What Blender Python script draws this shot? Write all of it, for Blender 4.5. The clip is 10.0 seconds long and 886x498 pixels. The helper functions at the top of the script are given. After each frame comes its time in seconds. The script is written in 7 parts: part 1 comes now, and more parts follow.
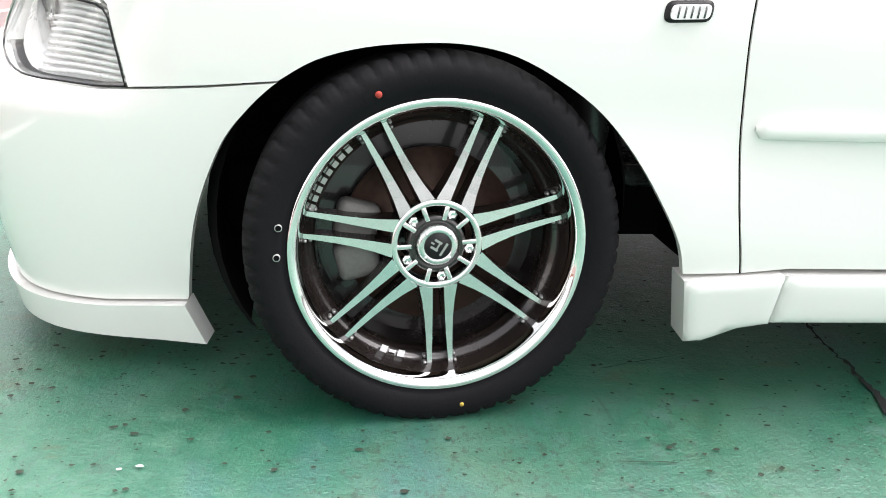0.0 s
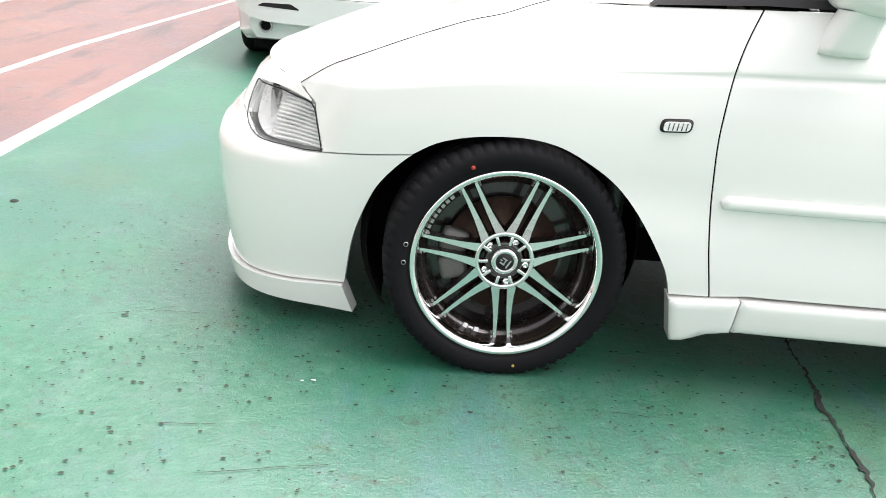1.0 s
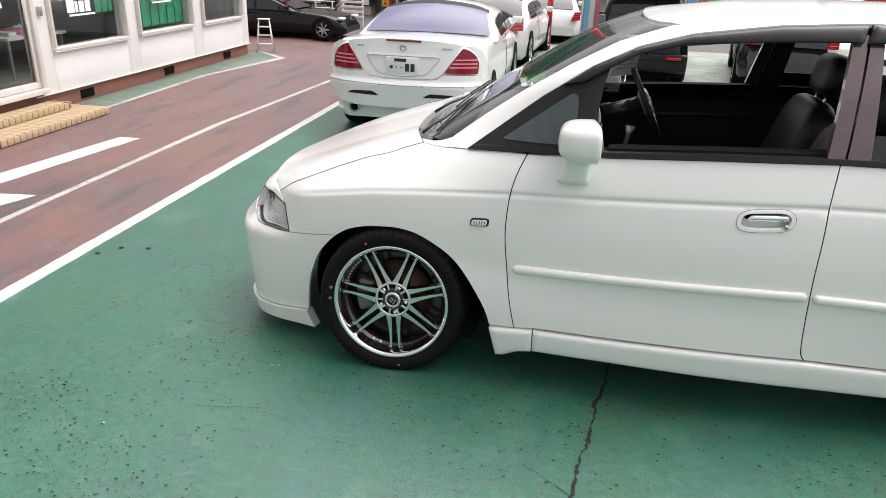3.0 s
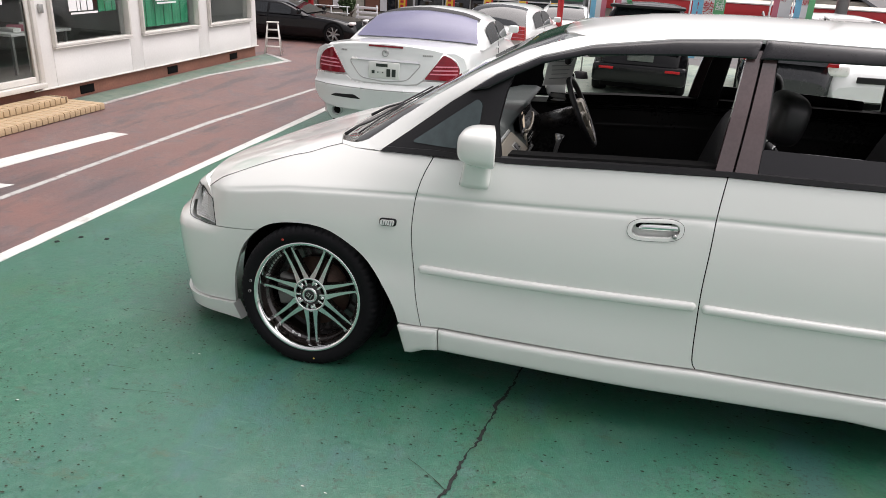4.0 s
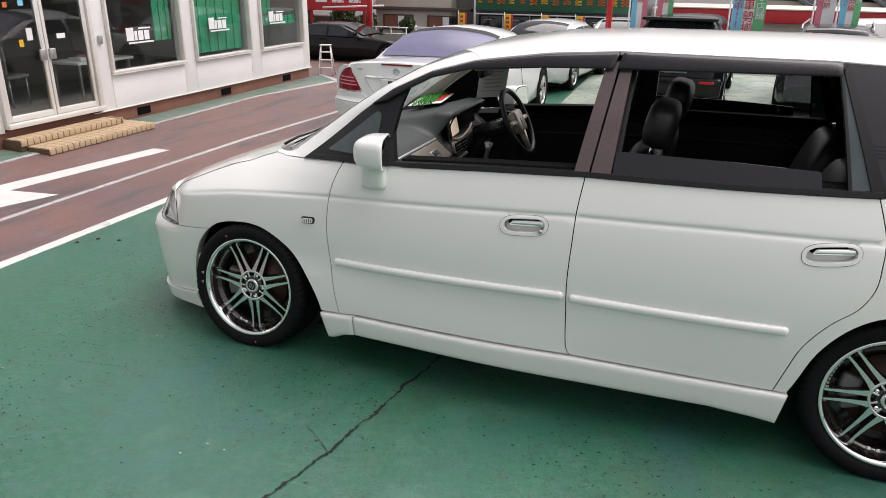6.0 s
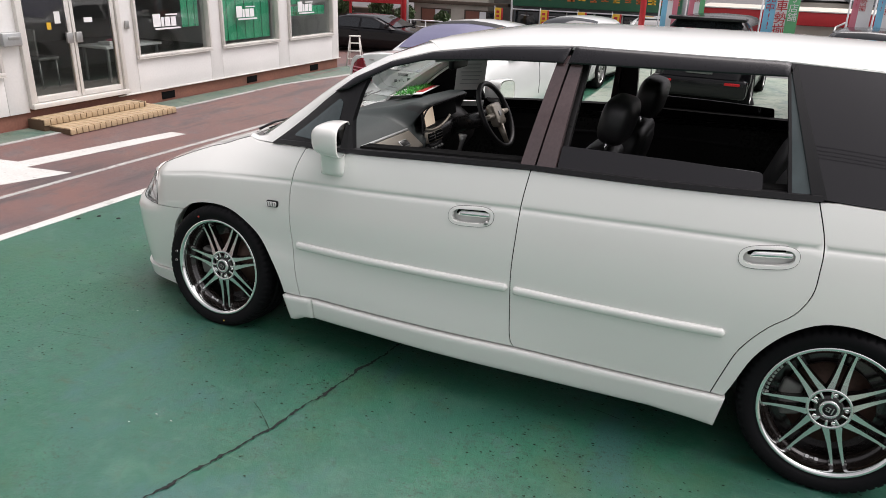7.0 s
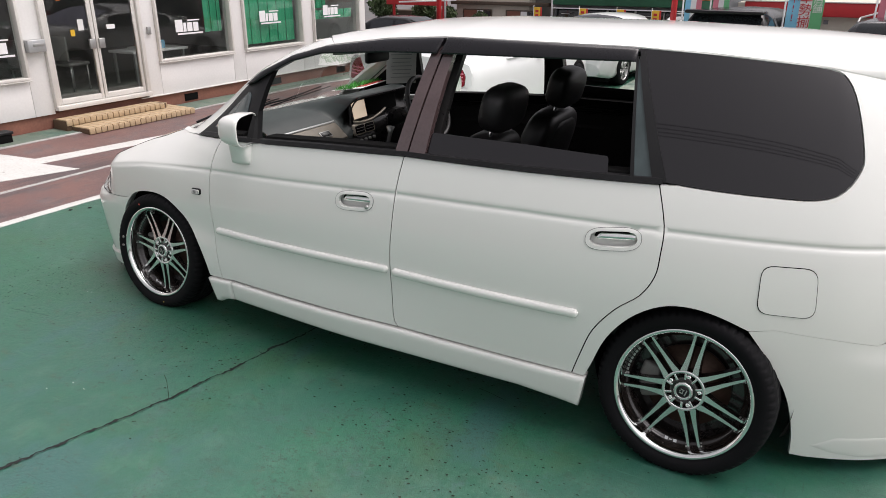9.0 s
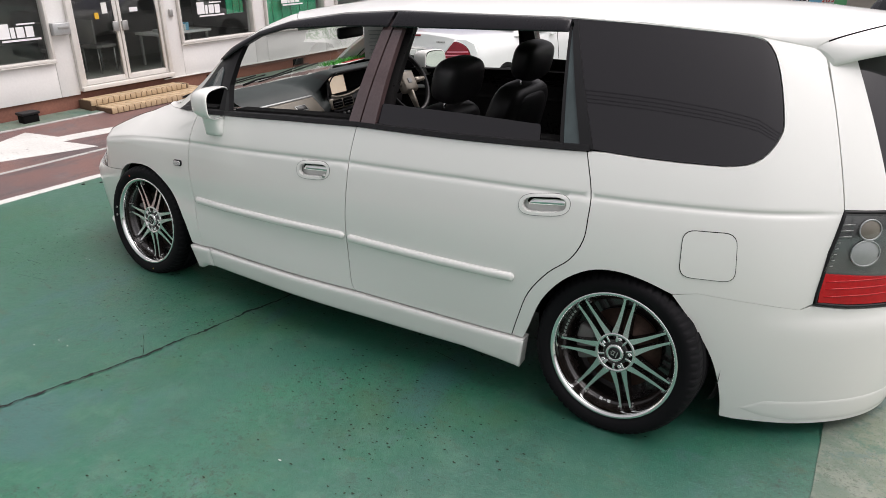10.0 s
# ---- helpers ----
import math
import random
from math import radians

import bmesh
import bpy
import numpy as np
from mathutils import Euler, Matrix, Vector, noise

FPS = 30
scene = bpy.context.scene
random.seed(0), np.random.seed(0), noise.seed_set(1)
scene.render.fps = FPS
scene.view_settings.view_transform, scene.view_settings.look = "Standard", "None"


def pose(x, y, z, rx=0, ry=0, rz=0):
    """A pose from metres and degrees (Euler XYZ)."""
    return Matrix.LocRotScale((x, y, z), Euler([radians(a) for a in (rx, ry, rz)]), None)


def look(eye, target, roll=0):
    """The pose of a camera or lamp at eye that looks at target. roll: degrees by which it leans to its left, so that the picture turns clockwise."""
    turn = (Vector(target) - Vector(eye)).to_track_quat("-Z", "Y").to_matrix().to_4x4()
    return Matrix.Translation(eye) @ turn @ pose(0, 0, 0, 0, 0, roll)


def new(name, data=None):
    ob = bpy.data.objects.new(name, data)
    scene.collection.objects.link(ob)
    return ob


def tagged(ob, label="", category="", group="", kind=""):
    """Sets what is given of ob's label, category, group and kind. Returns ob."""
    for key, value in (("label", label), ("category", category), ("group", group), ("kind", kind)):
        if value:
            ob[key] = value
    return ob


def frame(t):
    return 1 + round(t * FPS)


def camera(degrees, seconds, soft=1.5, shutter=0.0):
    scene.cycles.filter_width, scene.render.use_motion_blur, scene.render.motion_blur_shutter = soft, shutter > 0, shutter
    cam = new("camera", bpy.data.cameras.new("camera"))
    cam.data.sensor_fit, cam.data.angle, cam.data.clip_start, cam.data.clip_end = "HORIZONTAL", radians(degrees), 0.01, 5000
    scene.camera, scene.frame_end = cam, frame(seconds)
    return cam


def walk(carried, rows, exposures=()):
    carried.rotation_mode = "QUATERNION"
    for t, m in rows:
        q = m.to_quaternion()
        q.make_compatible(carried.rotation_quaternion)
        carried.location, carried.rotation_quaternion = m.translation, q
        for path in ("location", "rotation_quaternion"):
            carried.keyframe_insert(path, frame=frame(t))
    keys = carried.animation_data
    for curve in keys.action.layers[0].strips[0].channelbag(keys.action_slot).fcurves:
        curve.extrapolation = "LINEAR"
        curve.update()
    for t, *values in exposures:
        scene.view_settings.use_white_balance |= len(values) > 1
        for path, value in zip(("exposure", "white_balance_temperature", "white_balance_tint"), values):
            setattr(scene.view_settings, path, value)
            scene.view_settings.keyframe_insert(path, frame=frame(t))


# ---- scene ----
cam = camera(63.0, 10.0, soft=0.65)
PATH = [
    (0, (-0.225, -1.115, 0.77), (0.155, 0.69, 0.005), 4.5),
    (0.5, (-0.235, -1.354, 0.912), (-0.037, 0.472, 0.119), 4.6),
    (1, (-0.275, -1.72, 1.09), (-0.158, 0.11, 0.278), 5.8),
    (1.5, (-0.007, -2.103, 1.294), (0.041, -0.269, 0.497), 6.6),
    (2, (0.313, -2.442, 1.519), (0.184, -0.609, 0.729), 5.1),
    (3.3, (0.847, -2.712, 1.711), (0.493, -0.898, 0.947), 1.8),
    (3.5, (0.951, -2.663, 1.71), (0.599, -0.853, 0.937), 2.4),
    (4, (1.205, -2.685, 1.726), (0.794, -0.877, 0.976), 3.1),
    (4.5, (1.438, -2.775, 1.756), (0.94, -0.986, 1.013), 1.6),
    (5, (1.653, -2.78, 1.758), (1.135, -0.991, 1.03), 1.6),
    (6.5, (2.261, -2.785, 1.8), (1.539, -1.064, 1.08), 0.8),
    (7, (2.443, -2.678, 1.785), (1.684, -0.978, 1.055), 1.8),
    (7.5, (2.649, -2.65, 1.785), (1.83, -0.975, 1.062), 1.4),
    (8, (2.876, -2.663, 1.807), (1.996, -1.023, 1.076), 0.0),
    (8.5, (3.042, -2.582, 1.777), (2.132, -0.958, 1.044), 0.5),
    (9, (3.208, -2.457, 1.771), (2.279, -0.842, 1.044), 0.1),
    (9.5, (3.438, -2.414, 1.765), (2.445, -0.836, 1.041), 0.1),
    (10, (3.618, -2.369, 1.747), (2.595, -0.832, 0.978), -0.9),
]
walk(cam, [(t, look(eye, target, roll)) for t, eye, target, roll in PATH], exposures=[(0.0, 1.72, 6600, 16), (1.0, 1.46, 6600, 15.5), (2.0, 0.93, 6600, 15.5), (3.5, 0.43, 6600, 15.5), (5.0, 0.28, 6600, 17), (10.0, 0.19, 6600, 17)])

# world: overcast sky with a broad, weak sun from beyond the car
world = bpy.data.worlds.new("sky")
scene.world = world
world.use_nodes = True
wn = world.node_tree.nodes
sky = wn.new("ShaderNodeTexSky")
sky.sky_type = "NISHITA"
sky.sun_disc = False
sky.sun_elevation, sky.sun_rotation = radians(62), radians(77)
sky.dust_density, sky.air_density, sky.ozone_density = 6.0, 1.0, 0.6
soft_sky = wn.new("ShaderNodeHueSaturation")
soft_sky.inputs["Saturation"].default_value = 0.12
world.node_tree.links.new(sky.outputs[0], soft_sky.inputs["Color"])
world.node_tree.links.new(soft_sky.outputs[0], wn["Background"].inputs[0])
wn["Background"].inputs[1].default_value = 0.168

sun = new("sun", bpy.data.lights.new("sun", "SUN"))
sun.data.energy, sun.data.angle, sun.data.color = 1.45, radians(45), (1.0, 0.97, 0.93)
sun.matrix_world = look((1.5, 6.5, 11.5), (0.8, 0.5, 0.0))

YC = 0.785      # middle plane of the wagon


# ---- materials ----
def surface(name, col, rough=0.5, metal=0.0, var=0.08, scales=(3.0, 60.0), bump=0.0, coat=0.0, spec=0.5, rough_var=0.06, tint=None):
    m = bpy.data.materials.new(name)
    m.use_nodes = True
    nt = m.node_tree
    b = nt.nodes["Principled BSDF"]
    b.inputs["Metallic"].default_value = metal
    b.inputs["Coat Weight"].default_value = coat
    b.inputs["Coat Roughness"].default_value = 0.04
    b.inputs["Specular IOR Level"].default_value = spec
    tc = nt.nodes.new("ShaderNodeTexCoord")
    n1, n2 = nt.nodes.new("ShaderNodeTexNoise"), nt.nodes.new("ShaderNodeTexNoise")
    for n, s in ((n1, scales[0]), (n2, scales[1])):
        n.inputs["Scale"].default_value, n.inputs["Detail"].default_value = s, 5.0
        nt.links.new(tc.outputs["Object"], n.inputs["Vector"])
    add = nt.nodes.new("ShaderNodeMath")
    add.operation = "MULTIPLY_ADD"
    add.inputs[1].default_value = 0.6
    nt.links.new(n1.outputs[0], add.inputs[0])
    half = nt.nodes.new("ShaderNodeMath")
    half.operation = "MULTIPLY"
    half.inputs[1].default_value = 0.4
    nt.links.new(n2.outputs[0], half.inputs[0])
    nt.links.new(half.outputs[0], add.inputs[2])
    ramp = nt.nodes.new("ShaderNodeValToRGB")
    lo = [c * (1 - var) for c in col]
    hi = [min(1, c * (1 + var)) for c in (tint or col)]
    ramp.color_ramp.elements[0].position, ramp.color_ramp.elements[1].position = 0.3, 0.7
    ramp.color_ramp.elements[0].color, ramp.color_ramp.elements[1].color = (*lo, 1), (*hi, 1)
    nt.links.new(add.outputs[0], ramp.inputs[0])
    nt.links.new(ramp.outputs[0], b.inputs["Base Color"])
    rr = nt.nodes.new("ShaderNodeMapRange")
    rr.inputs["From Min"].default_value, rr.inputs["From Max"].default_value = 0.3, 0.7
    rr.inputs["To Min"].default_value, rr.inputs["To Max"].default_value = max(0.0, rough - rough_var), min(1.0, rough + rough_var)
    nt.links.new(add.outputs[0], rr.inputs[0])
    nt.links.new(rr.outputs[0], b.inputs["Roughness"])
    if bump:
        bp = nt.nodes.new("ShaderNodeBump")
        bp.inputs["Strength"].default_value, bp.inputs["Distance"].default_value = bump, 0.004
        nt.links.new(n2.outputs[0], bp.inputs["Height"])
        nt.links.new(bp.outputs[0], b.inputs["Normal"])
    return m


def glass(name, tint, clear=0.9, rough=0.0, gloss=0.07):
    """Thin pane: lets light straight through, tinted, and mirrors by Fresnel."""
    m = bpy.data.materials.new(name)
    m.use_nodes = True
    nt = m.node_tree
    nt.nodes.remove(nt.nodes["Principled BSDF"])
    tr, gl = nt.nodes.new("ShaderNodeBsdfTransparent"), nt.nodes.new("ShaderNodeBsdfGlossy")
    df = nt.nodes.new("ShaderNodeBsdfDiffuse")
    tr.inputs[0].default_value = (*tint, 1)
    df.inputs[0].default_value = (*[0.3 * t for t in tint], 1)
    gl.inputs["Roughness"].default_value = rough
    base = nt.nodes.new("ShaderNodeMixShader")
    base.inputs[0].default_value = clear
    nt.links.new(df.outputs[0], base.inputs[1])
    nt.links.new(tr.outputs[0], base.inputs[2])
    # grazing gloss, alike from both sides of the thin pane
    lw = nt.nodes.new("ShaderNodeLayerWeight")
    pw = nt.nodes.new("ShaderNodeMath")
    pw.operation = "POWER"
    pw.inputs[1].default_value = 4.0
    nt.links.new(lw.outputs["Facing"], pw.inputs[0])
    fr = nt.nodes.new("ShaderNodeMapRange")
    fr.inputs["To Min"].default_value = gloss
    nt.links.new(pw.outputs[0], fr.inputs[0])
    mix = nt.nodes.new("ShaderNodeMixShader")
    nt.links.new(fr.outputs[0], mix.inputs[0])
    nt.links.new(base.outputs[0], mix.inputs[1])
    nt.links.new(gl.outputs[0], mix.inputs[2])
    nt.links.new(mix.outputs[0], nt.nodes["Material Output"].inputs[0])
    return m


M = dict(
    pearl=surface("pearl_white_paint", (0.8, 0.808, 0.775), 0.29, var=0.004, scales=(0.7, 3.0), coat=0.9, rough_var=0.008),
    white_paint=surface("white_car_paint", (0.68, 0.7, 0.69), 0.3, var=0.02, coat=0.8, rough_var=0.03),
    black_paint=surface("black_car_paint", (0.005, 0.005, 0.006), 0.16, var=0.1, coat=0.1, spec=0.25),
    grey_paint=surface("dark_grey_paint", (0.02, 0.021, 0.024), 0.25, var=0.1, coat=0.5),
    tyre=surface("tyre_rubber", (0.0055, 0.0055, 0.0065), 0.72, var=0.3, scales=(9, 160), bump=0.15, spec=0.14),
    black_plastic=surface("black_plastic", (0.009, 0.009, 0.01), 0.5, var=0.15, scales=(8, 300), bump=0.06, spec=0.3),
    visor=surface("smoked_visor", (0.01, 0.0095, 0.012), 0.3, var=0.1, coat=0.1, spec=0.35),
    corner_glass=surface("grey_corner_glass", (0.055, 0.075, 0.078), 0.08, var=0.25, scales=(3, 20), rough_var=0.02),
    pillar=surface("pillar_film", (0.085, 0.055, 0.056), 0.18, var=0.2, scales=(6, 90), coat=0.8),
    well=surface("wheel_well", (0.005, 0.005, 0.005), 0.9, var=0.4, spec=0.1),
    chrome=surface("chrome", (0.86, 0.87, 0.86), 0.06, 1.0, var=0.02, rough_var=0.03),
    machined=surface("machined_alloy", (0.78, 0.79, 0.78), 0.2, 1.0, var=0.03, scales=(20, 260), rough_var=0.06),
    rim_black=surface("gloss_black_rim", (0.014, 0.011, 0.01), 0.25, var=0.3, scales=(14, 120), coat=0.6),
    disc=surface("rusty_disc", (0.09, 0.055, 0.042), 0.5, 0.6, var=0.35, scales=(10, 90)),
    caliper=surface("cast_caliper", (0.16, 0.16, 0.15), 0.6, 0.3, var=0.25, scales=(12, 140), bump=0.2),
    privacy=surface("privacy_glass", (0.012, 0.011, 0.013), 0.04, var=0.05, rough_var=0.01, spec=0.5),
    dark_glass=surface("dark_window", (0.014, 0.017, 0.02), 0.05, var=0.1, rough_var=0.01, spec=0.6),
    blue_glass=surface("violet_window", (0.15, 0.15, 0.24), 0.3, var=0.1, rough_var=0.02, spec=0.45),
    lens=glass("lamp_lens", (0.9, 0.92, 0.92), 0.95, 0.02),
    clear=glass("clear_pane", (0.9, 0.95, 0.93), 0.98, 0.0, 0.08),
    reflector=surface("lamp_reflector", (0.84, 0.83, 0.82), 0.3, 0.15, var=0.1, scales=(15, 90)),
    smoke_reflector=surface("smoked_reflector", (0.09, 0.095, 0.095), 0.15, 0.3, var=0.3, scales=(12, 60), coat=1.0),
    red_lens=surface("red_lens", (0.46, 0.006, 0.01), 0.12, var=0.25, scales=(10, 60), coat=0.15, spec=0.35),
    maroon_lens=surface("maroon_lens", (0.2, 0.008, 0.016), 0.14, var=0.25, scales=(10, 60), coat=0.2, spec=0.35),
    leather=surface("black_leather", (0.012, 0.012, 0.0125), 0.45, var=0.2, scales=(7, 180), bump=0.2),
    grey_leather=surface("grey_leather", (0.2, 0.195, 0.18), 0.4, var=0.15, scales=(7, 160), bump=0.15),
    dash=surface("dashboard", (0.024, 0.032, 0.031), 0.5, var=0.15, scales=(6, 240), bump=0.12),
    dash_dark=surface("console_plastic", (0.022, 0.021, 0.021), 0.3, var=0.2),
    silver=surface("silver_plastic", (0.42, 0.42, 0.41), 0.35, 0.7, var=0.08),
    champagne=surface("champagne_trim", (0.5, 0.45, 0.37), 0.32, 0.4, var=0.08),
    glove=surface("dull_champagne_lid", (0.2, 0.175, 0.14), 0.45, 0.2, var=0.08),
    scuttle=surface("glossy_scuttle", (0.07, 0.06, 0.05), 0.2, var=0.5, scales=(9, 40), coat=0.8),
    screen=surface("screen", (0.78, 0.68, 0.55), 0.3, var=0.05, coat=0.6),
    paper=surface("paper", (0.72, 0.72, 0.7), 0.85, var=0.03),
    dark=surface("dark_shadow_gap", (0.006, 0.006, 0.006), 0.9, var=0.2, spec=0.1),
    wall=surface("painted_panel_wall", (0.76, 0.75, 0.73), 0.55, var=0.06, scales=(1.6, 40), bump=0.05),
    alu=surface("aluminium_frame", (0.66, 0.64, 0.6), 0.45, 0.15, var=0.1, scales=(5, 80)),
    brown=surface("brown_footing", (0.2, 0.085, 0.058), 0.8, var=0.28, scales=(2.5, 40), bump=0.3),
    tile=surface("ochre_tile", (0.42, 0.31, 0.19), 0.5, var=0.22, scales=(3, 60), bump=0.08),
    grout=surface("brown_grout", (0.1, 0.06, 0.035), 0.9, var=0.2),
    line=surface("road_line_white", (0.66, 0.66, 0.64), 0.75, var=0.12, scales=(2.2, 46), bump=0.25),
    crack=surface("tarred_crack", (0.009, 0.011, 0.010), 0.85, var=0.5, scales=(6, 60), bump=0.4),
    chip=surface("bare_chip", (0.022, 0.03, 0.018), 0.9, var=0.5, scales=(6, 60)),
    green_blind=surface("green_blind", (0.02, 0.28, 0.14), 0.5, var=0.15, scales=(2, 20)),
    cream=surface("cream_wall", (0.55, 0.52, 0.45), 0.8, var=0.1, scales=(1, 14)),
    roof_tile=surface("grey_roof_tile", (0.16, 0.17, 0.18), 0.6, var=0.25, scales=(2, 20)),
    sign_red=surface("red_sign", (0.5, 0.025, 0.03), 0.45, var=0.12, scales=(1, 12)),
    sign_green=surface("green_sign", (0.02, 0.11, 0.06), 0.5, var=0.2, scales=(1, 9)),
    sign_yellow=surface("yellow_banner", (0.7, 0.42, 0.03), 0.6, var=0.12),
    orange=surface("orange_letters", (0.5, 0.13, 0.03), 0.6, var=0.1),
    cloth_white=surface("banner_white", (0.75, 0.75, 0.76), 0.8, var=0.05),
    cloth_blue=surface("banner_blue", (0.2, 0.5, 0.7), 0.8, var=0.06),
    cloth_green=surface("banner_green", (0.16, 0.5, 0.24), 0.8, var=0.06),
    cloth_pink=surface("banner_pink", (0.62, 0.2, 0.26), 0.8, var=0.06),
    text_red=surface("red_lettering", (0.5, 0.03, 0.04), 0.7, var=0.05),
    steel=surface("galvanised_steel", (0.42, 0.43, 0.43), 0.45, 0.6, var=0.15),
    leaf=surface("leaves", (0.05, 0.085, 0.028), 0.6, var=0.4, scales=(2, 14)),
    bark=surface("bark", (0.08, 0.06, 0.045), 0.9, var=0.3, scales=(4, 30), bump=0.5),
    turf=surface("green_turf", (0.05, 0.3, 0.04), 0.7, var=0.4, scales=(30, 160), bump=0.6),
    white_bar=surface("white_lettering", (0.8, 0.8, 0.8), 0.6, var=0.03),
    black_bar=surface("dark_lettering", (0.02, 0.03, 0.025), 0.6, var=0.1),
    plate=surface("plate_white", (0.72, 0.73, 0.7), 0.5, var=0.03),
    yellow_dot=surface("yellow_mark", (0.5, 0.36, 0.06), 0.7, var=0.15),
    red_dot=surface("red_mark", (0.4, 0.04, 0.025), 0.7, var=0.25, scales=(60, 300)),
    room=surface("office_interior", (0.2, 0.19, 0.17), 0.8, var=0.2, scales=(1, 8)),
)

screen_glow = M["screen"].node_tree.nodes["Principled BSDF"].inputs
screen_glow["Emission Color"].default_value, screen_glow["Emission Strength"].default_value = (1.0, 0.82, 0.6, 1), 0.4


# ---- mesh tools ----
class Geo:
    """Gathers faces and makes one mesh of them."""

    def __init__(self):
        self.v, self.f, self.flat = [], [], []

    def add(self, verts, faces, flat=True):
        o = len(self.v)
        self.v += [tuple(p) for p in verts]
        self.f += [tuple(i + o for i in q) for q in faces]
        self.flat += [flat] * len(faces)
        return self

    def box(self, c, s, bevel=0.0, m=None):
        bm = bmesh.new()
        bmesh.ops.create_cube(bm, size=1.0, matrix=Matrix.Diagonal((*s, 1)))
        if bevel:
            bmesh.ops.bevel(bm, geom=bm.edges[:], offset=bevel, segments=5 if bevel > 0.03 else 2, profile=0.5, affect="EDGES")
        t = Matrix.Translation(c) @ (m or Matrix())
        vs = [t @ p.co for p in bm.verts]
        bm.verts.index_update()
        self.add(vs, [[p.index for p in q.verts] for q in bm.faces], not bevel)
        bm.free()
        return self

    def lathe(self, prof, c=(0, 0, 0), n=48, axis="y", flat=False, start=0.0, turn=2 * math.pi):
        """prof: rows of (radius, height along the axis)."""
        vs, fs = [], []
        full = abs(turn - 2 * math.pi) < 1e-6
        k = n if full else n + 1
        for i in range(k):
            a = start + turn * i / n
            for r, h in prof:
                p = (r * math.cos(a), h, r * math.sin(a)) if axis == "y" else (r * math.cos(a), r * math.sin(a), h)
                if axis == "x":
                    p = (h, r * math.cos(a), r * math.sin(a))
                vs.append((p[0] + c[0], p[1] + c[1], p[2] + c[2]))
        w = len(prof)
        for i in range(n):
            for j in range(w - 1):
                a, b = i * w + j, ((i + 1) % k) * w + j
                fs.append((a, a + 1, b + 1, b))
        return self.add(vs, fs, flat)

    def tube(self, pts, r, n=8, closed=False, flat=False):
        pts = [Vector(p) for p in pts]
        vs, fs, m = [], [], len(pts)
        for i, p in enumerate(pts):
            a = pts[i - 1] if (i or closed) else p
            b = pts[(i + 1) % m] if (i < m - 1 or closed) else p
            d = (b - a).normalized()
            side = d.cross(Vector((0, 0, 1)) if abs(d.z) < 0.9 else Vector((1, 0, 0))).normalized()
            up = side.cross(d)
            rr = r[i] if isinstance(r, (list, tuple)) else r
            vs += [p + (side * math.cos(2 * math.pi * k / n) + up * math.sin(2 * math.pi * k / n)) * rr for k in range(n)]
        for i in range(m if closed else m - 1):
            for k in range(n):
                a, b = i * n, ((i + 1) % m) * n
                fs.append((a + k, a + (k + 1) % n, b + (k + 1) % n, b + k))
        if not closed:
            fs += [tuple(range(n))[::-1], tuple(range((m - 1) * n, m * n))]
        return self.add(vs, fs, flat)

    def prism(self, poly, lo, hi, axis="y"):
        """A flat outline drawn out along an axis."""
        put = {"y": lambda a, b, h: (a, h, b), "x": lambda a, b, h: (h, a, b), "z": lambda a, b, h: (a, b, h)}[axis]
        n = len(poly)
        vs = [put(a, b, lo) for a, b in poly] + [put(a, b, hi) for a, b in poly]
        fs = [tuple(range(n)), tuple(range(2 * n - 1, n - 1, -1))] + [(i, i + n, (i + 1) % n + n, (i + 1) % n) for i in range(n)]
        return self.add(vs, fs)

    def grid(self, rows, flat=False):
        n = len(rows[0])
        fs = [(i * n + j, i * n + j + 1, (i + 1) * n + j + 1, (i + 1) * n + j) for i in range(len(rows) - 1) for j in range(n - 1)]
        return self.add([p for r in rows for p in r], fs, flat)

    def mesh(self, name, mat):
        me = bpy.data.meshes.new(name)
        me.from_pydata(self.v, [], self.f)
        me.polygons.foreach_set("use_smooth", [not k for k in self.flat])
        mats = mat if isinstance(mat, (list, tuple)) else [mat]
        for k in mats:
            me.materials.append(k)
        bm = bmesh.new()
        bm.from_mesh(me)
        bmesh.ops.remove_doubles(bm, verts=bm.verts[:], dist=1e-5)
        bmesh.ops.recalc_face_normals(bm, faces=bm.faces[:])
        bm.to_mesh(me)
        bm.free()
        return me


def part(name, geo, mat, parent=None, label="", **tags):
    ob = new(name, geo if isinstance(geo, bpy.types.Mesh) else geo.mesh(name, mat))
    if parent is not None:
        ob.parent = parent
    return tagged(ob, label, **tags)


def thing(name, label, category, at=(0, 0, 0), turn=0.0, group="", kind=""):
    ob = new(name)
    ob.empty_display_size = 0.2
    ob.matrix_world = pose(*at, 0, 0, turn)
    return tagged(ob, label, category, group, kind)


def smooth01(a, b, x):
    t = min(1.0, max(0.0, (x - a) / (b - a)))
    return t * t * (3 - 2 * t)


def curve_at(x, xs, ys):
    return float(np.interp(x, xs, ys))


# ---- shape of the wagon's body ----
def plan_y(x):
    """Half plan of the body: the near flank over the car's length."""
    if x < 1.6:
        y = -0.115 + 0.065 * ((x - 1.6) / 1.2) ** 2
        t = min(1.0, max(0.0, (-0.5 - x) / 0.365))
        return YC - (YC - y) * (1 - t**3.4) ** (1 / 3.4)
    t = min(1.0, max(0.0, (x - 1.7) / 2.1))
    return YC - 0.9 * (1 - t**2.45) ** (1 / 2.45)


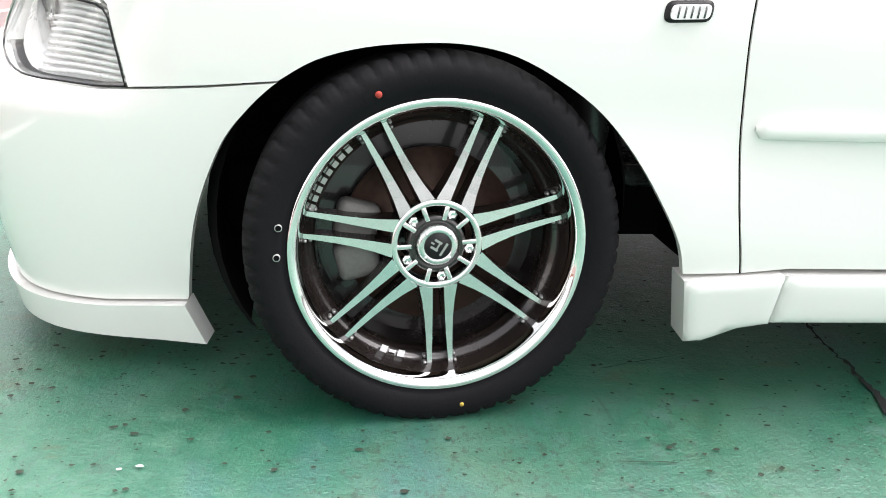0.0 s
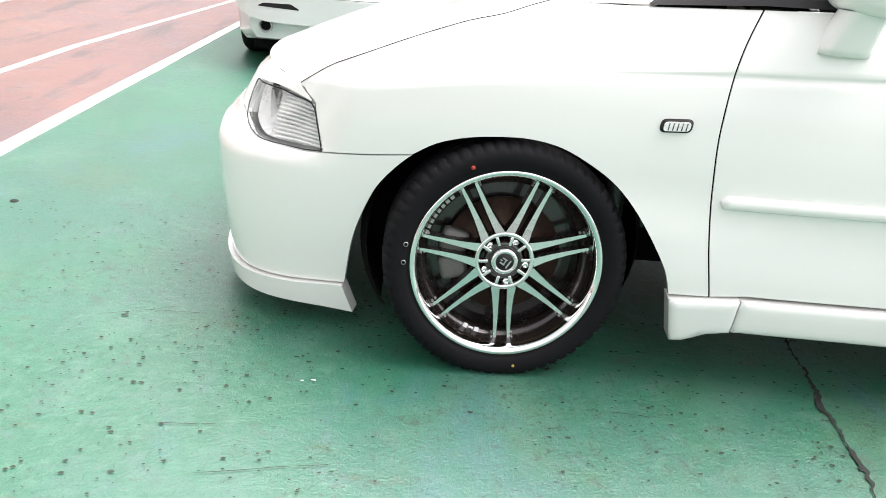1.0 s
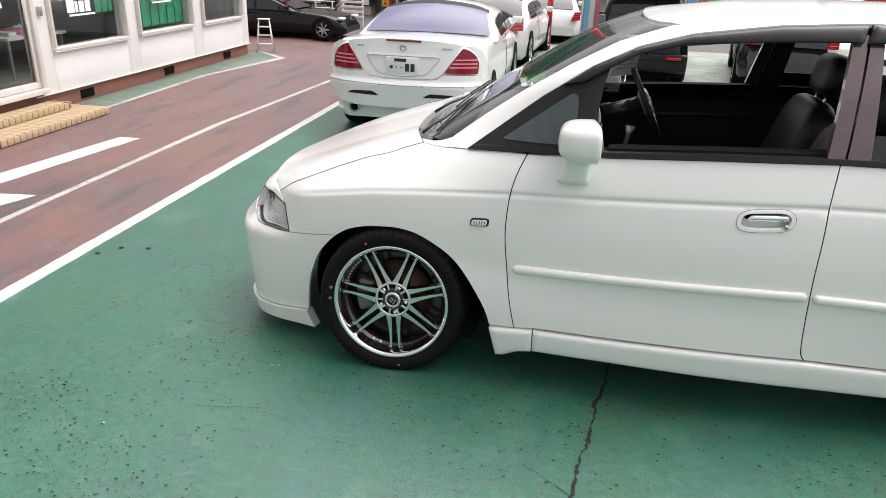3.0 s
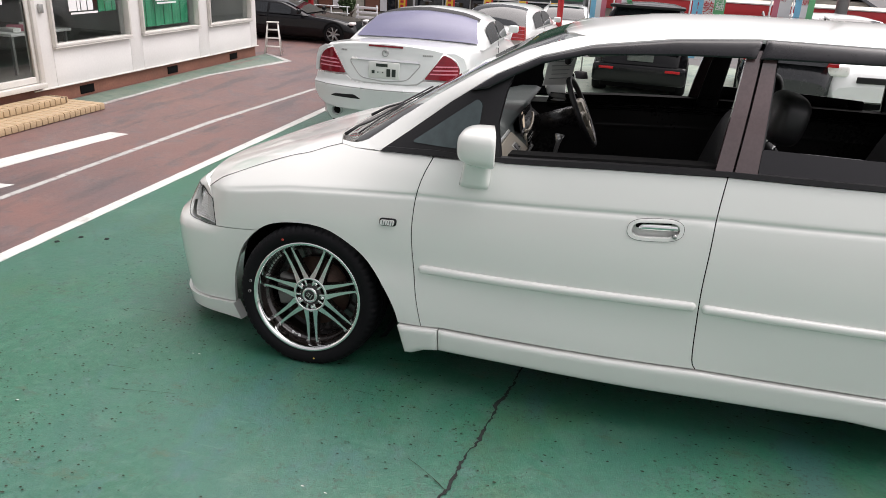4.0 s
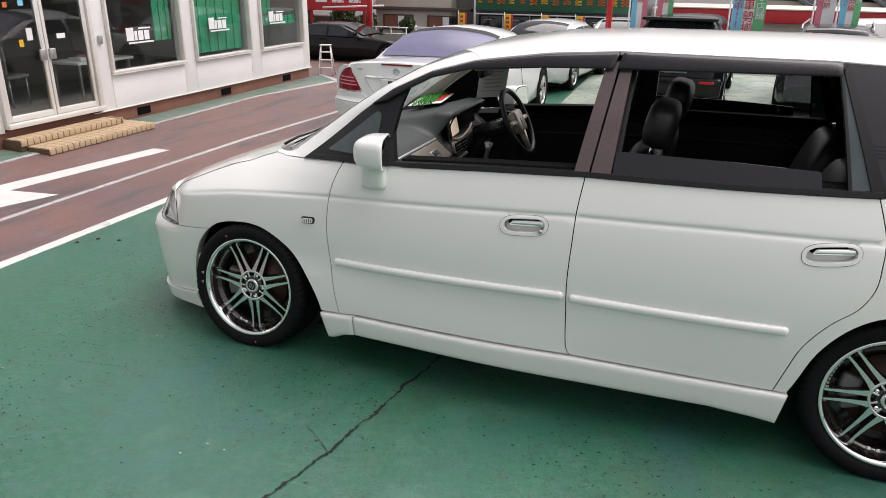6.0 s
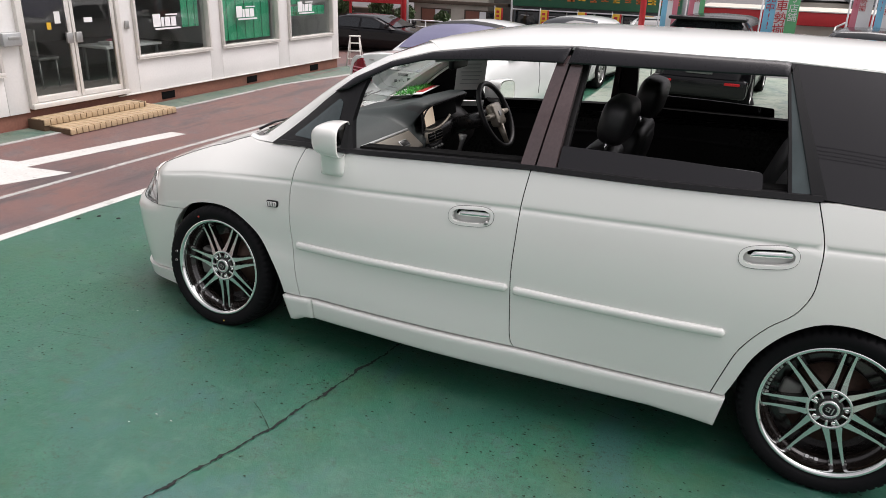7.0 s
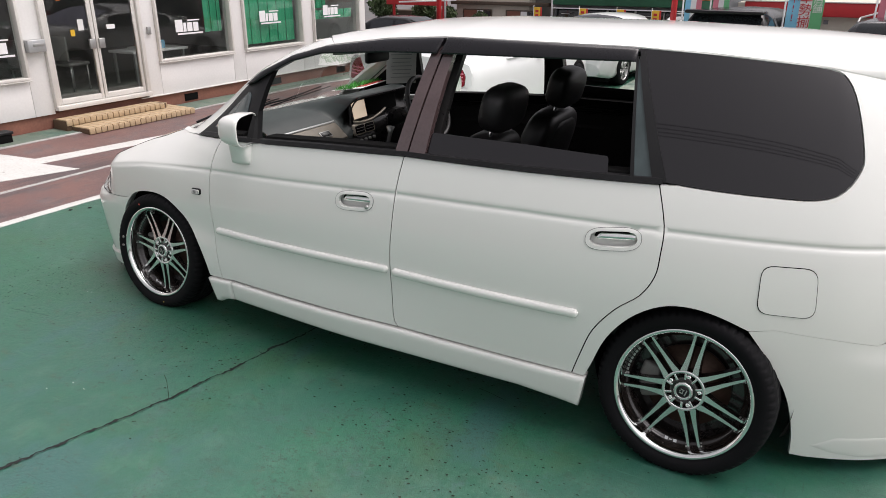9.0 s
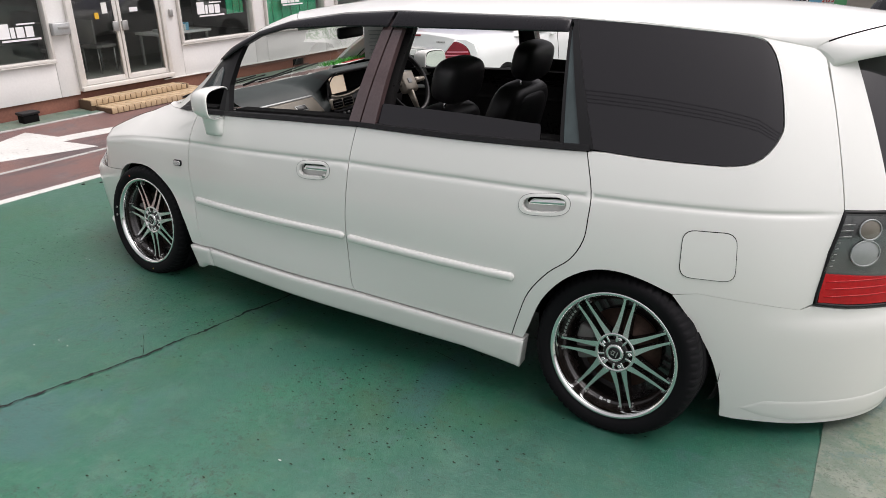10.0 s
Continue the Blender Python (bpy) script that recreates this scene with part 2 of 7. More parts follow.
_xs = np.concatenate([-0.865 + 1.265 * np.linspace(0, 1, 200) ** 3, np.linspace(0.4, 2.6, 60), 3.8 - 1.2 * np.linspace(1, 0, 160)[1:] ** 2.2])
_P = np.array([(x, plan_y(x)) for x in _xs])
_U = np.r_[0, np.cumsum(np.hypot(*np.diff(_P, axis=0).T))]
_U += 1.2 - np.interp(1.2, _P[:, 0], _U)
_T = np.gradient(_P, axis=0)
U_NOSE, U_TAIL = float(_U[0]), float(_U[-1])


def crease(u):
    return curve_at(u, [-0.9, -0.39, -0.12, 0.12, 0.46, 0.82, 1.23, 1.62, 2.16, 2.7, 3.3], [0.66, 0.728, 0.775, 0.80, 0.83, 0.852, 0.876, 0.897, 0.909, 0.91, 0.90])


def inset(u, z):
    """How far the flank lies inside the plan at height z."""
    if z < 0.58:
        s = 0.03 * ((0.58 - z) / 0.4) ** 2
    elif z < 1.05:
        s = 0.09 * ((z - 0.58) / 0.47) ** 2
    else:
        s = 0.09 + 0.383 * (z - 1.05) + 0.35 * (z - 1.05) ** 2
    d = z - crease(u)
    up = max(0.0, d)
    s += (1 - smooth01(-0.1, 0.75, u)) * (0.75 * up + 1.2 * up * up)
    s += 0.006 * math.exp(-(d / 0.008) ** 2) * smooth01(-0.6, -0.3, u) * smooth01(3.6, 3.4, u)
    s += 0.016 * smooth01(3.25, 3.6, u) * smooth01(0.47, 0.56, z)
    s -= 0.024 * smooth01(0.5, 0.28, z) * smooth01(0.2, 0.42, u) * (1 - smooth01(1.2, 2.2, u))
    s += 0.014 * math.exp(-((u - 0.35) / 0.35) ** 2) * smooth01(0.42, 0.55, z) * smooth01(0.95, 0.8, z)
    if z > 0.49:
        s += (1 - smooth01(-0.72, -0.42, u)) * (0.05 * smooth01(0.49, 0.56, z) + 0.5 * max(0.0, z - 0.54))
    return s


def flank(u, z, out=0.0):
    x, y = np.interp(u, _U, _P[:, 0]), np.interp(u, _U, _P[:, 1])
    tx, ty = np.interp(u, _U, _T[:, 0]), np.interp(u, _U, _T[:, 1])
    k, s = math.hypot(tx, ty), inset(u, z) - out
    return Vector((x - ty / k * s, y + tx / k * s, z))


RAIL_U = [0.10, 0.257, 0.546, 0.725, 0.89, 1.078, 1.388, 1.687, 2.47, 2.79, 3.0, 3.21, 3.52]
RAIL_Z = [0.935, 0.966, 1.195, 1.318, 1.396, 1.446, 1.487, 1.505, 1.502, 1.49, 1.474, 1.457, 1.41]
MID_X = [-0.08, 0.10, 0.43, 0.62, 0.79, 0.99, 1.33, 1.66, 2.45, 2.78, 3.0, 3.25, 3.62]
MID_Z = [0.91, 0.975, 1.19, 1.305, 1.40, 1.478, 1.533, 1.549, 1.554, 1.546, 1.543, 1.532, 1.495]


def top(u, w, out=0.0):
    """Windscreen and roof: w runs from the near rail (0) over the middle (1) to the far rail (2)."""
    far = w > 1
    w = 2 - w if far else w
    a = flank(u, curve_at(u, RAIL_U, RAIL_Z))
    c = Vector((curve_at(u, RAIL_U, MID_X), YC, curve_at(u, RAIL_U, MID_Z)))
    g = smooth01(0.95, 1.5, u)
    k = 1 - (1 - w) ** (8 - 6 * g)
    rise = g * (1 - (1 - w) ** 2.4) ** 0.72 + (1 - g) * k
    p = Vector((a.x + (c.x - a.x) * k, a.y + (c.y - a.y) * w, a.z + (c.z - a.z) * rise + out))
    if far:
        p.y = 2 * YC - p.y
    return p


SEAM = [(0.05, 0.958), (-0.02, 0.935), (-0.09, 0.908), (-0.18, 0.883), (-0.30, 0.838), (-0.40, 0.796), (-0.50, 0.752), (-0.56, 0.715), (-0.603, 0.688)]


def bonnet(v, w, out=0.0):
    """v runs from the scuttle (0) to the nose (1), w across as in top()."""
    far = w > 1
    w = 2 - w if far else w
    ks = np.linspace(0, 1, len(SEAM))
    a = flank(curve_at(v, ks, [s[0] for s in SEAM]), curve_at(v, ks, [s[1] for s in SEAM]))
    c = Vector((curve_at(v, [0, 0.3, 0.6, 0.85, 1], [-0.03, -0.23, -0.47, -0.65, -0.74]), YC, curve_at(v, [0, 0.3, 0.6, 0.85, 1], [0.94, 0.875, 0.79, 0.725, 0.688])))
    k = 1 - (1 - w) ** 2.2
    p = Vector((a.x + (c.x - a.x) * k, a.y + (c.y - a.y) * w, a.z + (c.z - a.z) * k + 0.01 * math.sin(math.pi * min(1, w * 1.6)) * (0.4 + 0.6 * (1 - v)) + out))
    if far:
        p.y = 2 * YC - p.y
    return p


def dense(poly, step):
    out = []
    for i, a in enumerate(poly):
        b = poly[(i + 1) % len(poly)]
        n = max(1, int(math.hypot(b[0] - a[0], b[1] - a[1]) / step))
        out += [(a[0] + (b[0] - a[0]) * k / n, a[1] + (b[1] - a[1]) * k / n) for k in range(n)]
    return out


def area(poly):
    return 0.5 * sum(a[0] * b[1] - b[0] * a[1] for a, b in zip(poly, poly[1:] + poly[:1]))


def shrink(poly, d):
    if area(poly) < 0:
        poly = poly[::-1]
    n, out = len(poly), []
    for i in range(n):
        p, a, b = Vector(poly[i]), Vector(poly[i - 1]), Vector(poly[(i + 1) % n])
        e, g = (p - a), (b - p)
        n1, n2 = Vector((-e.y, e.x)).normalized(), Vector((-g.y, g.x)).normalized()
        m = n1 + n2
        m = m / max(0.35, m.length_squared / 2) if m.length > 1e-6 else n1
        out.append((p.x + m.x * d, p.y + m.y * d))
    return out


def rounded(poly, r, n=5):
    """The outline with its corners rounded."""
    out, k = [], len(poly)
    for i in range(k):
        p, a, b = Vector(poly[i]), Vector(poly[i - 1]), Vector(poly[(i + 1) % k])
        q = min(r, 0.45 * (a - p).length, 0.45 * (b - p).length)
        s, e = p + (a - p).normalized() * q, p + (b - p).normalized() * q
        out += [tuple((1 - t) ** 2 * s + 2 * t * (1 - t) * p + t * t * e) for t in [j / n for j in range(n + 1)]]
    return out


def inside(poly, x, y):
    hit, j = False, len(poly) - 1
    for i in range(len(poly)):
        (xi, yi), (xj, yj) = poly[i], poly[j]
        if (yi > y) != (yj > y) and x < (xj - xi) * (y - yi) / (yj - yi) + xi:
            hit = not hit
        j = i
    return hit


def rim_gap(loop, p):
    """The distance from a point to an outline."""
    ring = np.array(loop)
    seg = np.roll(ring, -1, 0) - ring
    d = np.array(p) - ring
    k = np.clip((d * seg).sum(1) / np.maximum(1e-12, (seg**2).sum(1)), 0, 1)
    return float(np.sqrt(((d - seg * k[:, None]) ** 2).sum(1)).min())


def panel(outline, at, step=0.04, edge=0.025, gap=0.0022, thick=0.016, holes=(), out=0.0, ratio=1.0, dome=0.0):
    """A curved sheet of metal or glass with rolled-in edges: outline in the coordinates of at(u, v, out)."""
    loop = dense(shrink([tuple(p) for p in outline], gap), edge)
    rims = [loop] + [dense([tuple(p) for p in h], edge) for h in holes]
    pts, edges = [], []
    for rim in rims:
        o = len(pts)
        pts += rim
        edges += [(o + i, o + (i + 1) % len(rim)) for i in range(len(rim))]
    lo, hi = np.min(loop, 0), np.max(loop, 0)
    arr, n_rim, extra = np.array(pts), len(pts), []
    for gx in np.arange(lo[0] + step / 2, hi[0], step):
        for gy in np.arange(lo[1] + step * ratio / 2, hi[1], step * ratio):
            if inside(loop, gx, gy) and not any(inside(r, gx, gy) for r in rims[1:]):
                if np.min(np.hypot(arr[:, 0] - gx, (arr[:, 1] - gy) / ratio)) > 0.4 * step:
                    pts.append((gx, gy))
    if dome:
        keep_in = [p for p in pts[n_rim:] if rim_gap(loop, p) > 0.022]
        pts = pts[:n_rim]
        for d in (0.003, 0.007, 0.013, 0.02):
            for p in dense(shrink(loop, d), 0.014 + d):
                if inside(loop, *p) and abs(rim_gap(loop, p) - d) < 0.25 * d:
                    pts.append(p)
        pts += keep_in
    if at is flank and not dome:
        for gx in np.arange(lo[0] + 0.02, hi[0], 0.04):
            for d in (-0.024, -0.014, -0.007, 0.0, 0.007, 0.014, 0.024):
                gy = crease(gx) + d
                if inside(loop, gx, gy) and not any(inside(r, gx, gy) for r in rims[1:]) and np.min(np.hypot(arr[:, 0] - gx, arr[:, 1] - gy)) > 0.006:
                    extra.append((gx, gy))
        pts = pts[:n_rim] + [p for p in pts[n_rim:] if abs(p[1] - crease(p[0])) > 0.03] + extra
    from mathutils.geometry import delaunay_2d_cdt
    vs, _, fs, *_ = delaunay_2d_cdt([Vector(p) for p in pts], edges, [], 0, 1e-6)
    keep = []
    for f in fs:
        cx, cy = sum(vs[i].x for i in f) / len(f), sum(vs[i].y for i in f) / len(f)
        if inside(loop, cx, cy) and not any(inside(r, cx, cy) for r in rims[1:]):
            keep.append(tuple(f))
    geo = Geo()
    ring = np.array(loop)
    seg = np.roll(ring, -1, 0) - ring
    long2 = np.maximum(1e-12, (seg**2).sum(1))

    def lift(p):
        """Rounded over towards the edge."""
        if not dome:
            return out
        if not inside(loop, p.x, p.y):
            return out
        d = np.array((p.x, p.y)) - ring
        k = np.clip((d * seg).sum(1) / long2, 0, 1)
        t = min(1.0, float(np.sqrt(((d - seg * k[:, None]) ** 2).sum(1)).min()) / 0.025)
        return out + dome * math.sqrt(max(0.0, 1 - (1 - t) ** 2))

    top_v = [at(p.x, p.y, lift(p)) for p in vs]
    geo.add(top_v, keep, False)
    count = {}
    for f in keep:
        for a, b in zip(f, f[1:] + f[:1]):
            count[(a, b)] = count.get((a, b), 0) + 1
    rim_v, rim_f = [], []
    for a, b in count:
        if (b, a) not in count:
            o = len(rim_v)
            for i in (a, b):
                rim_v += [top_v[i], at(vs[i].x, vs[i].y, out - thick)]
            rim_f.append((o, o + 1, o + 3, o + 2))
    me = Geo()
    me.add(top_v, keep, False)
    body = me.mesh("panel", M["pearl"])
    bm = bmesh.new()
    bm.from_mesh(body)
    n0 = sum((f.normal * f.calc_area() for f in bm.faces), Vector())
    mid = at(*vs[len(vs) // 2], 0.0)
    outward = at(*vs[len(vs) // 2], 0.05) - mid
    if n0.dot(outward) < 0:
        bmesh.ops.reverse_faces(bm, faces=bm.faces[:])
    vmap = [bm.verts.new(p) for p in rim_v]
    for q in rim_f:
        try:
            bm.faces.new([vmap[i] for i in q])
        except ValueError:
            pass
    bm.to_mesh(body)
    bm.free()
    # shading follows the true curve, not the facets
    normals, e = [], 0.003
    for p in vs:
        q = [Vector((max(lo[0], p.x - e), p.y)), Vector((min(hi[0], p.x + e), p.y)), Vector((p.x, max(lo[1], p.y - e))), Vector((p.x, min(hi[1], p.y + e)))]
        q = [at(r.x, r.y, lift(r)) for r in q]
        nv = (q[1] - q[0]).cross(q[3] - q[2])
        nv = nv.normalized() if nv.length > 1e-12 else Vector((0, 0, 0))
        normals.append(nv)
    turn = 1 if (normals[len(vs) // 2]).dot(outward) >= 0 else -1
    body.normals_split_custom_set_from_vertices([tuple(nv * turn) for nv in normals] + [(0, 0, 0)] * len(rim_v))
    return body


def mirrored(me):
    """The same part for the far side of the car."""
    out = me.copy()
    if "custom_normal" in out.attributes:
        out.attributes.remove(out.attributes["custom_normal"])
    out.transform(Matrix.Translation((0, 2 * YC, 0)) @ Matrix.Diagonal((1, -1, 1, 1)))
    out.flip_normals()
    return out


ARCH_F = [(-0.441, 0.162), (-0.424, 0.282), (-0.401, 0.366), (-0.361, 0.458), (-0.313, 0.52), (-0.271, 0.56), (-0.213, 0.596), (-0.138, 0.62), (-0.053, 0.632), (0.021, 0.634), (0.096, 0.621), (0.174, 0.586), (0.245, 0.54), (0.309, 0.475), (0.368, 0.395), (0.407, 0.33), (0.426, 0.272)]
ARCH_R = [(2.47, 0.289), (2.493, 0.345), (2.543, 0.476), (2.623, 0.578), (2.721, 0.638), (2.819, 0.65), (2.919, 0.63), (3.021, 0.59), (3.11, 0.473), (3.187, 0.34), (3.234, 0.19), (3.25, 0.078)]
GAP_1 = [(0.518, 0.985), (0.49, 0.915), (0.472, 0.84), (0.465, 0.75), (0.466, 0.66), (0.482, 0.53), (0.503, 0.40), (0.532, 0.278)]
GAP_2 = [(1.625, 1.048), (1.61, 0.92), (1.605, 0.79), (1.60, 0.64), (1.605, 0.5), (1.615, 0.35), (1.635, 0.31)]
GAP_3 = [(2.665, 1.062), (2.70, 0.93), (2.70, 0.83), (2.69, 0.747), (2.645, 0.669), (2.565, 0.602), (2.49, 0.503), (2.45, 0.393), (2.42, 0.293)]
TAIL = [(3.50, 0.585), (3.503, 0.63), (3.525, 0.77), (3.571, 0.912)]
HATCH = [(3.571, 0.912), (3.562, 1.007), (3.54, 1.23), (3.515, 1.40)]
QWIN = [(2.683, 1.068), (2.863, 1.056), (3.053, 1.049), (3.19, 1.049), (3.273, 1.076), (3.332, 1.145), (3.342, 1.205), (3.325, 1.34), (3.29, 1.42), (3.22, 1.452), (3.0, 1.471), (2.79, 1.486), (2.51, 1.499)]


def spline(pts, n=4):
    """A smooth curve through the points."""
    out = []
    for i in range(len(pts) - 1):
        p = [Vector(pts[max(0, i - 1)]), Vector(pts[i]), Vector(pts[i + 1]), Vector(pts[min(len(pts) - 1, i + 2)])]
        for k in range(n):
            t = k / n
            out.append(tuple(0.5 * (2 * p[1] + (p[2] - p[0]) * t + (2 * p[0] - 5 * p[1] + 4 * p[2] - p[3]) * t**2 + (3 * p[1] - p[0] - 3 * p[2] + p[3]) * t**3)))
    return out + [tuple(pts[-1])]


FENDER_ARCH, BUMPER_ARCH = spline(ARCH_F[5:]), spline(ARCH_F[:6])
QUARTER_ARCH, REAR_ARCH = spline(ARCH_R[:8]), spline(ARCH_R[7:])
GAP_1, GAP_2, GAP_3 = spline(GAP_1), spline(GAP_2), spline(GAP_3)
QWIN = spline(QWIN, 3)


# ---- the white wagon ----
wagon = thing("station_wagon", "pearl white lowered estate wagon with open side windows", "car")
pearl = M["pearl"]


def pane_ob(ob):
    ob.visible_shadow = False
    return ob


def both_on(name, me, mat, near_parent, far_parent, label="", shade=True):
    """A part on the near side and its mirror image on the far side."""
    me.materials.clear()
    me.materials.append(mat)
    a = part(name, me, mat, near_parent, label)
    b = part(name, mirrored(me), mat, far_parent, label)
    a.visible_shadow = b.visible_shadow = shade
    return a, b


hood_edge = SEAM
lamp_low = [(-0.508, 0.533), (-0.561, 0.529), (-0.63, 0.53), (-0.68, 0.53), (-0.735, 0.536)]
lamp_top = [(-0.90, 0.66), (-0.84, 0.661), (-0.76, 0.661), (-0.70, 0.66), (-0.61, 0.656), (-0.548, 0.648)]
belt = [(0.26, 0.963), (0.518, 0.99), (0.82, 1.005), (1.2, 1.028), (1.625, 1.048), (2.15, 1.053), (2.665, 1.062)]

fender = both_on("front_fender", panel([(-0.508, 0.533), (-0.381, 0.546)] + FENDER_ARCH + GAP_1[::-1] + [(0.26, 0.963), (0.13, 0.955)] + hood_edge + [(-0.543, 0.652), (-0.528, 0.60)], flank), pearl, wagon, wagon)
door_f = both_on("front_door", panel(GAP_1 + [(0.62, 0.29), (1.1, 0.30)] + GAP_2[::-1] + belt[3:1:-1], flank, holes=[rounded([(1.318, 0.802), (1.49, 0.818), (1.497, 0.872), (1.325, 0.856)], 0.03)]), pearl, wagon, wagon)
door_r = both_on("rear_door", panel(GAP_2 + [(2.0, 0.303)] + GAP_3[::-1] + [(2.15, 1.053)], flank, holes=[rounded([(2.442, 0.823), (2.615, 0.84), (2.622, 0.897), (2.449, 0.88)], 0.03)]), pearl, wagon, wagon)
quarter = both_on("rear_quarter", panel(GAP_3 + QUARTER_ARCH + [(3.11, 0.603), (3.296, 0.584), (3.455, 0.562)] + TAIL + HATCH[1:] + [(3.46, 1.418), (3.21, 1.457), (2.9, 1.482)] + [(2.52, 1.5)] + QWIN[::-1][1:-1], flank, gap=0.0022), pearl, wagon, wagon)
part("fuel_flap", panel(rounded([(3.034, 0.832), (3.216, 0.832), (3.226, 0.658), (3.036, 0.662)], 0.045), flank, out=0.003, thick=0.006, edge=0.012), pearl, wagon)
for o in wagon.children:
    if o.name.startswith("fuel_flap"):
        o.data.materials.clear()
        o.data.materials.append(pearl)
groove = rounded([(3.0322, 0.8345), (3.2178, 0.8345), (3.2285, 0.6555), (3.0335, 0.6595)], 0.046)
flap_gap = panel(groove, flank, out=0.0015, thick=0.004, edge=0.012)
flap_gap.materials.clear()
flap_gap.materials.append(M["dark"])
part("flap_gap", flap_gap, M["dark"], wagon)

bump_f = both_on("front_bumper", panel([(-0.444, 0.154)] + BUMPER_ARCH + [(-0.381, 0.546)] + lamp_low + [(-0.835, 0.561), (-0.90, 0.575), (U_NOSE, 0.575), (U_NOSE, 0.14), (-0.82, 0.136), (-0.6, 0.142)], flank, gap=0.0018), pearl, wagon, wagon)
both_on("bumper_lip", panel([(-0.446, 0.152), (-0.6, 0.139), (-0.82, 0.132), (U_NOSE, 0.132), (U_NOSE, 0.072), (-0.82, 0.07), (-0.62, 0.069), (-0.5, 0.068), (-0.415, 0.064)], flank, out=0.016, thick=0.05, gap=0.001), pearl, wagon, wagon)
both_on("nose_panel", panel([(-0.915, 0.66), (-0.898, 0.62), (-0.855, 0.569), (-0.91, 0.58), (U_NOSE, 0.58), (U_NOSE, 0.69), (-0.92, 0.69)], flank, out=-0.004, thick=0.03), pearl, wagon, wagon)
both_on("lamp_lid", panel([(-0.55, 0.652), (-0.61, 0.66), (-0.70, 0.664), (-0.76, 0.665), (-0.905, 0.664), (-0.91, 0.692), (-0.72, 0.692), (-0.606, 0.683), (-0.562, 0.664)], flank, out=0.004, thick=0.02), pearl, wagon, wagon)

# headlamps: clear lens over a bowl and a ribbed indicator
lens = lamp_low + [(-0.83, 0.563), (-0.885, 0.62)] + lamp_top + [(-0.526, 0.60)]
lens = [lens[0]] + spline(lens[1:] + lens[:1], 3)[:-1]
lamp_n, lamp_f = both_on("headlamp", panel(lens, flank, out=-0.03, thick=0.03, gap=0.004), M["reflector"], wagon, wagon, "clear headlamp with a ribbed indicator")
for o, far in ((lamp_n, False), (lamp_f, True)):
    cover = panel(lens, flank, out=0.003, thick=0.02, gap=0.004)
    cover.materials.clear()
    cover.materials.append(M["lens"])
    pane_ob(part("lens", mirrored(cover) if far else cover, M["lens"], o))
    seal = Geo()
    seal.tube([flank(u, z, 0.0) for u, z in dense(shrink(lens, 0.003), 0.02)], 0.0017, 6, True)
    me = seal.mesh("seal", M["black_plastic"])
    part("seal", mirrored(me) if far else me, M["black_plastic"], o)
    for k in range(11):
        z = 0.542 + 0.0098 * k
        left = -0.69 if k < 9 else -0.67
        right = -0.505 - 0.004 * k
        g = Geo().tube([flank(left + (right - left) * j / 10, z + 0.004 * math.sin(j * 0.3), -0.008 - 0.006 * (j == 0)) for j in range(11)], 0.0038, 6)
        me = g.mesh("rib", M["reflector"])
        part("rib", mirrored(me) if far else me, M["reflector"], o)
    bowl = Geo()
    c = flank(-0.79, 0.605, -0.02)
    bowl.lathe([(0.0, 0.05), (0.03, 0.045), (0.05, 0.02), (0.056, 0.0), (0.06, 0.002)], (c.x + 0.02, c.y + 0.02, c.z), 24, "x")
    me = bowl.mesh("bowl", M["chrome"])
    part("bowl", mirrored(me) if far else me, M["chrome"], o)

# sills
both_on("side_skirt", panel([(0.61, 0.284), (1.635, 0.306), (2.42, 0.29), (2.478, 0.286), (2.455, 0.142), (2.36, 0.158), (2.2, 0.176), (1.7, 0.183), (0.9, 0.184), (0.61, 0.18)], flank, out=0.010, dome=0.012, thick=0.06, step=0.022), pearl, wagon, wagon)
both_on("skirt_end", panel([(0.427, 0.266), (0.61, 0.284), (0.61, 0.18), (0.55, 0.168), (0.515, 0.15), (0.49, 0.138), (0.458, 0.135)], flank, out=0.012, dome=0.012, thick=0.06, gap=0.001, step=0.02), pearl, wagon, wagon)

# rear bumper and hatch
bump_r = both_on("rear_bumper", panel(REAR_ARCH + [(3.3, 0.07), (3.52, 0.058), (3.87, 0.055), (U_TAIL, 0.055), (U_TAIL, 0.55), (3.83, 0.552), (3.62, 0.562), (3.50, 0.578), (3.455, 0.565), (3.296, 0.587), (3.11, 0.606)], flank, gap=0.0018), pearl, wagon, wagon)
both_on("bumper_skirt", panel([(3.30, 0.128), (3.40, 0.092), (3.52, 0.070), (U_TAIL, 0.066), (U_TAIL, 0.168), (3.6, 0.174), (3.40, 0.174)], flank, out=-0.003, dome=0.005, thick=0.01, step=0.02, gap=0.0), pearl, wagon, wagon)
tail = [(3.50, 0.585), (3.503, 0.63), (3.525, 0.77), (3.571, 0.912), (3.80, 0.90), (3.83, 0.56), (3.62, 0.57)]
tail_n, tail_f = both_on("tail_lamp", panel(tail, flank, out=-0.004, thick=0.03), M["smoke_reflector"], wagon, wagon, "smoked rear lamp with a red lower lens")
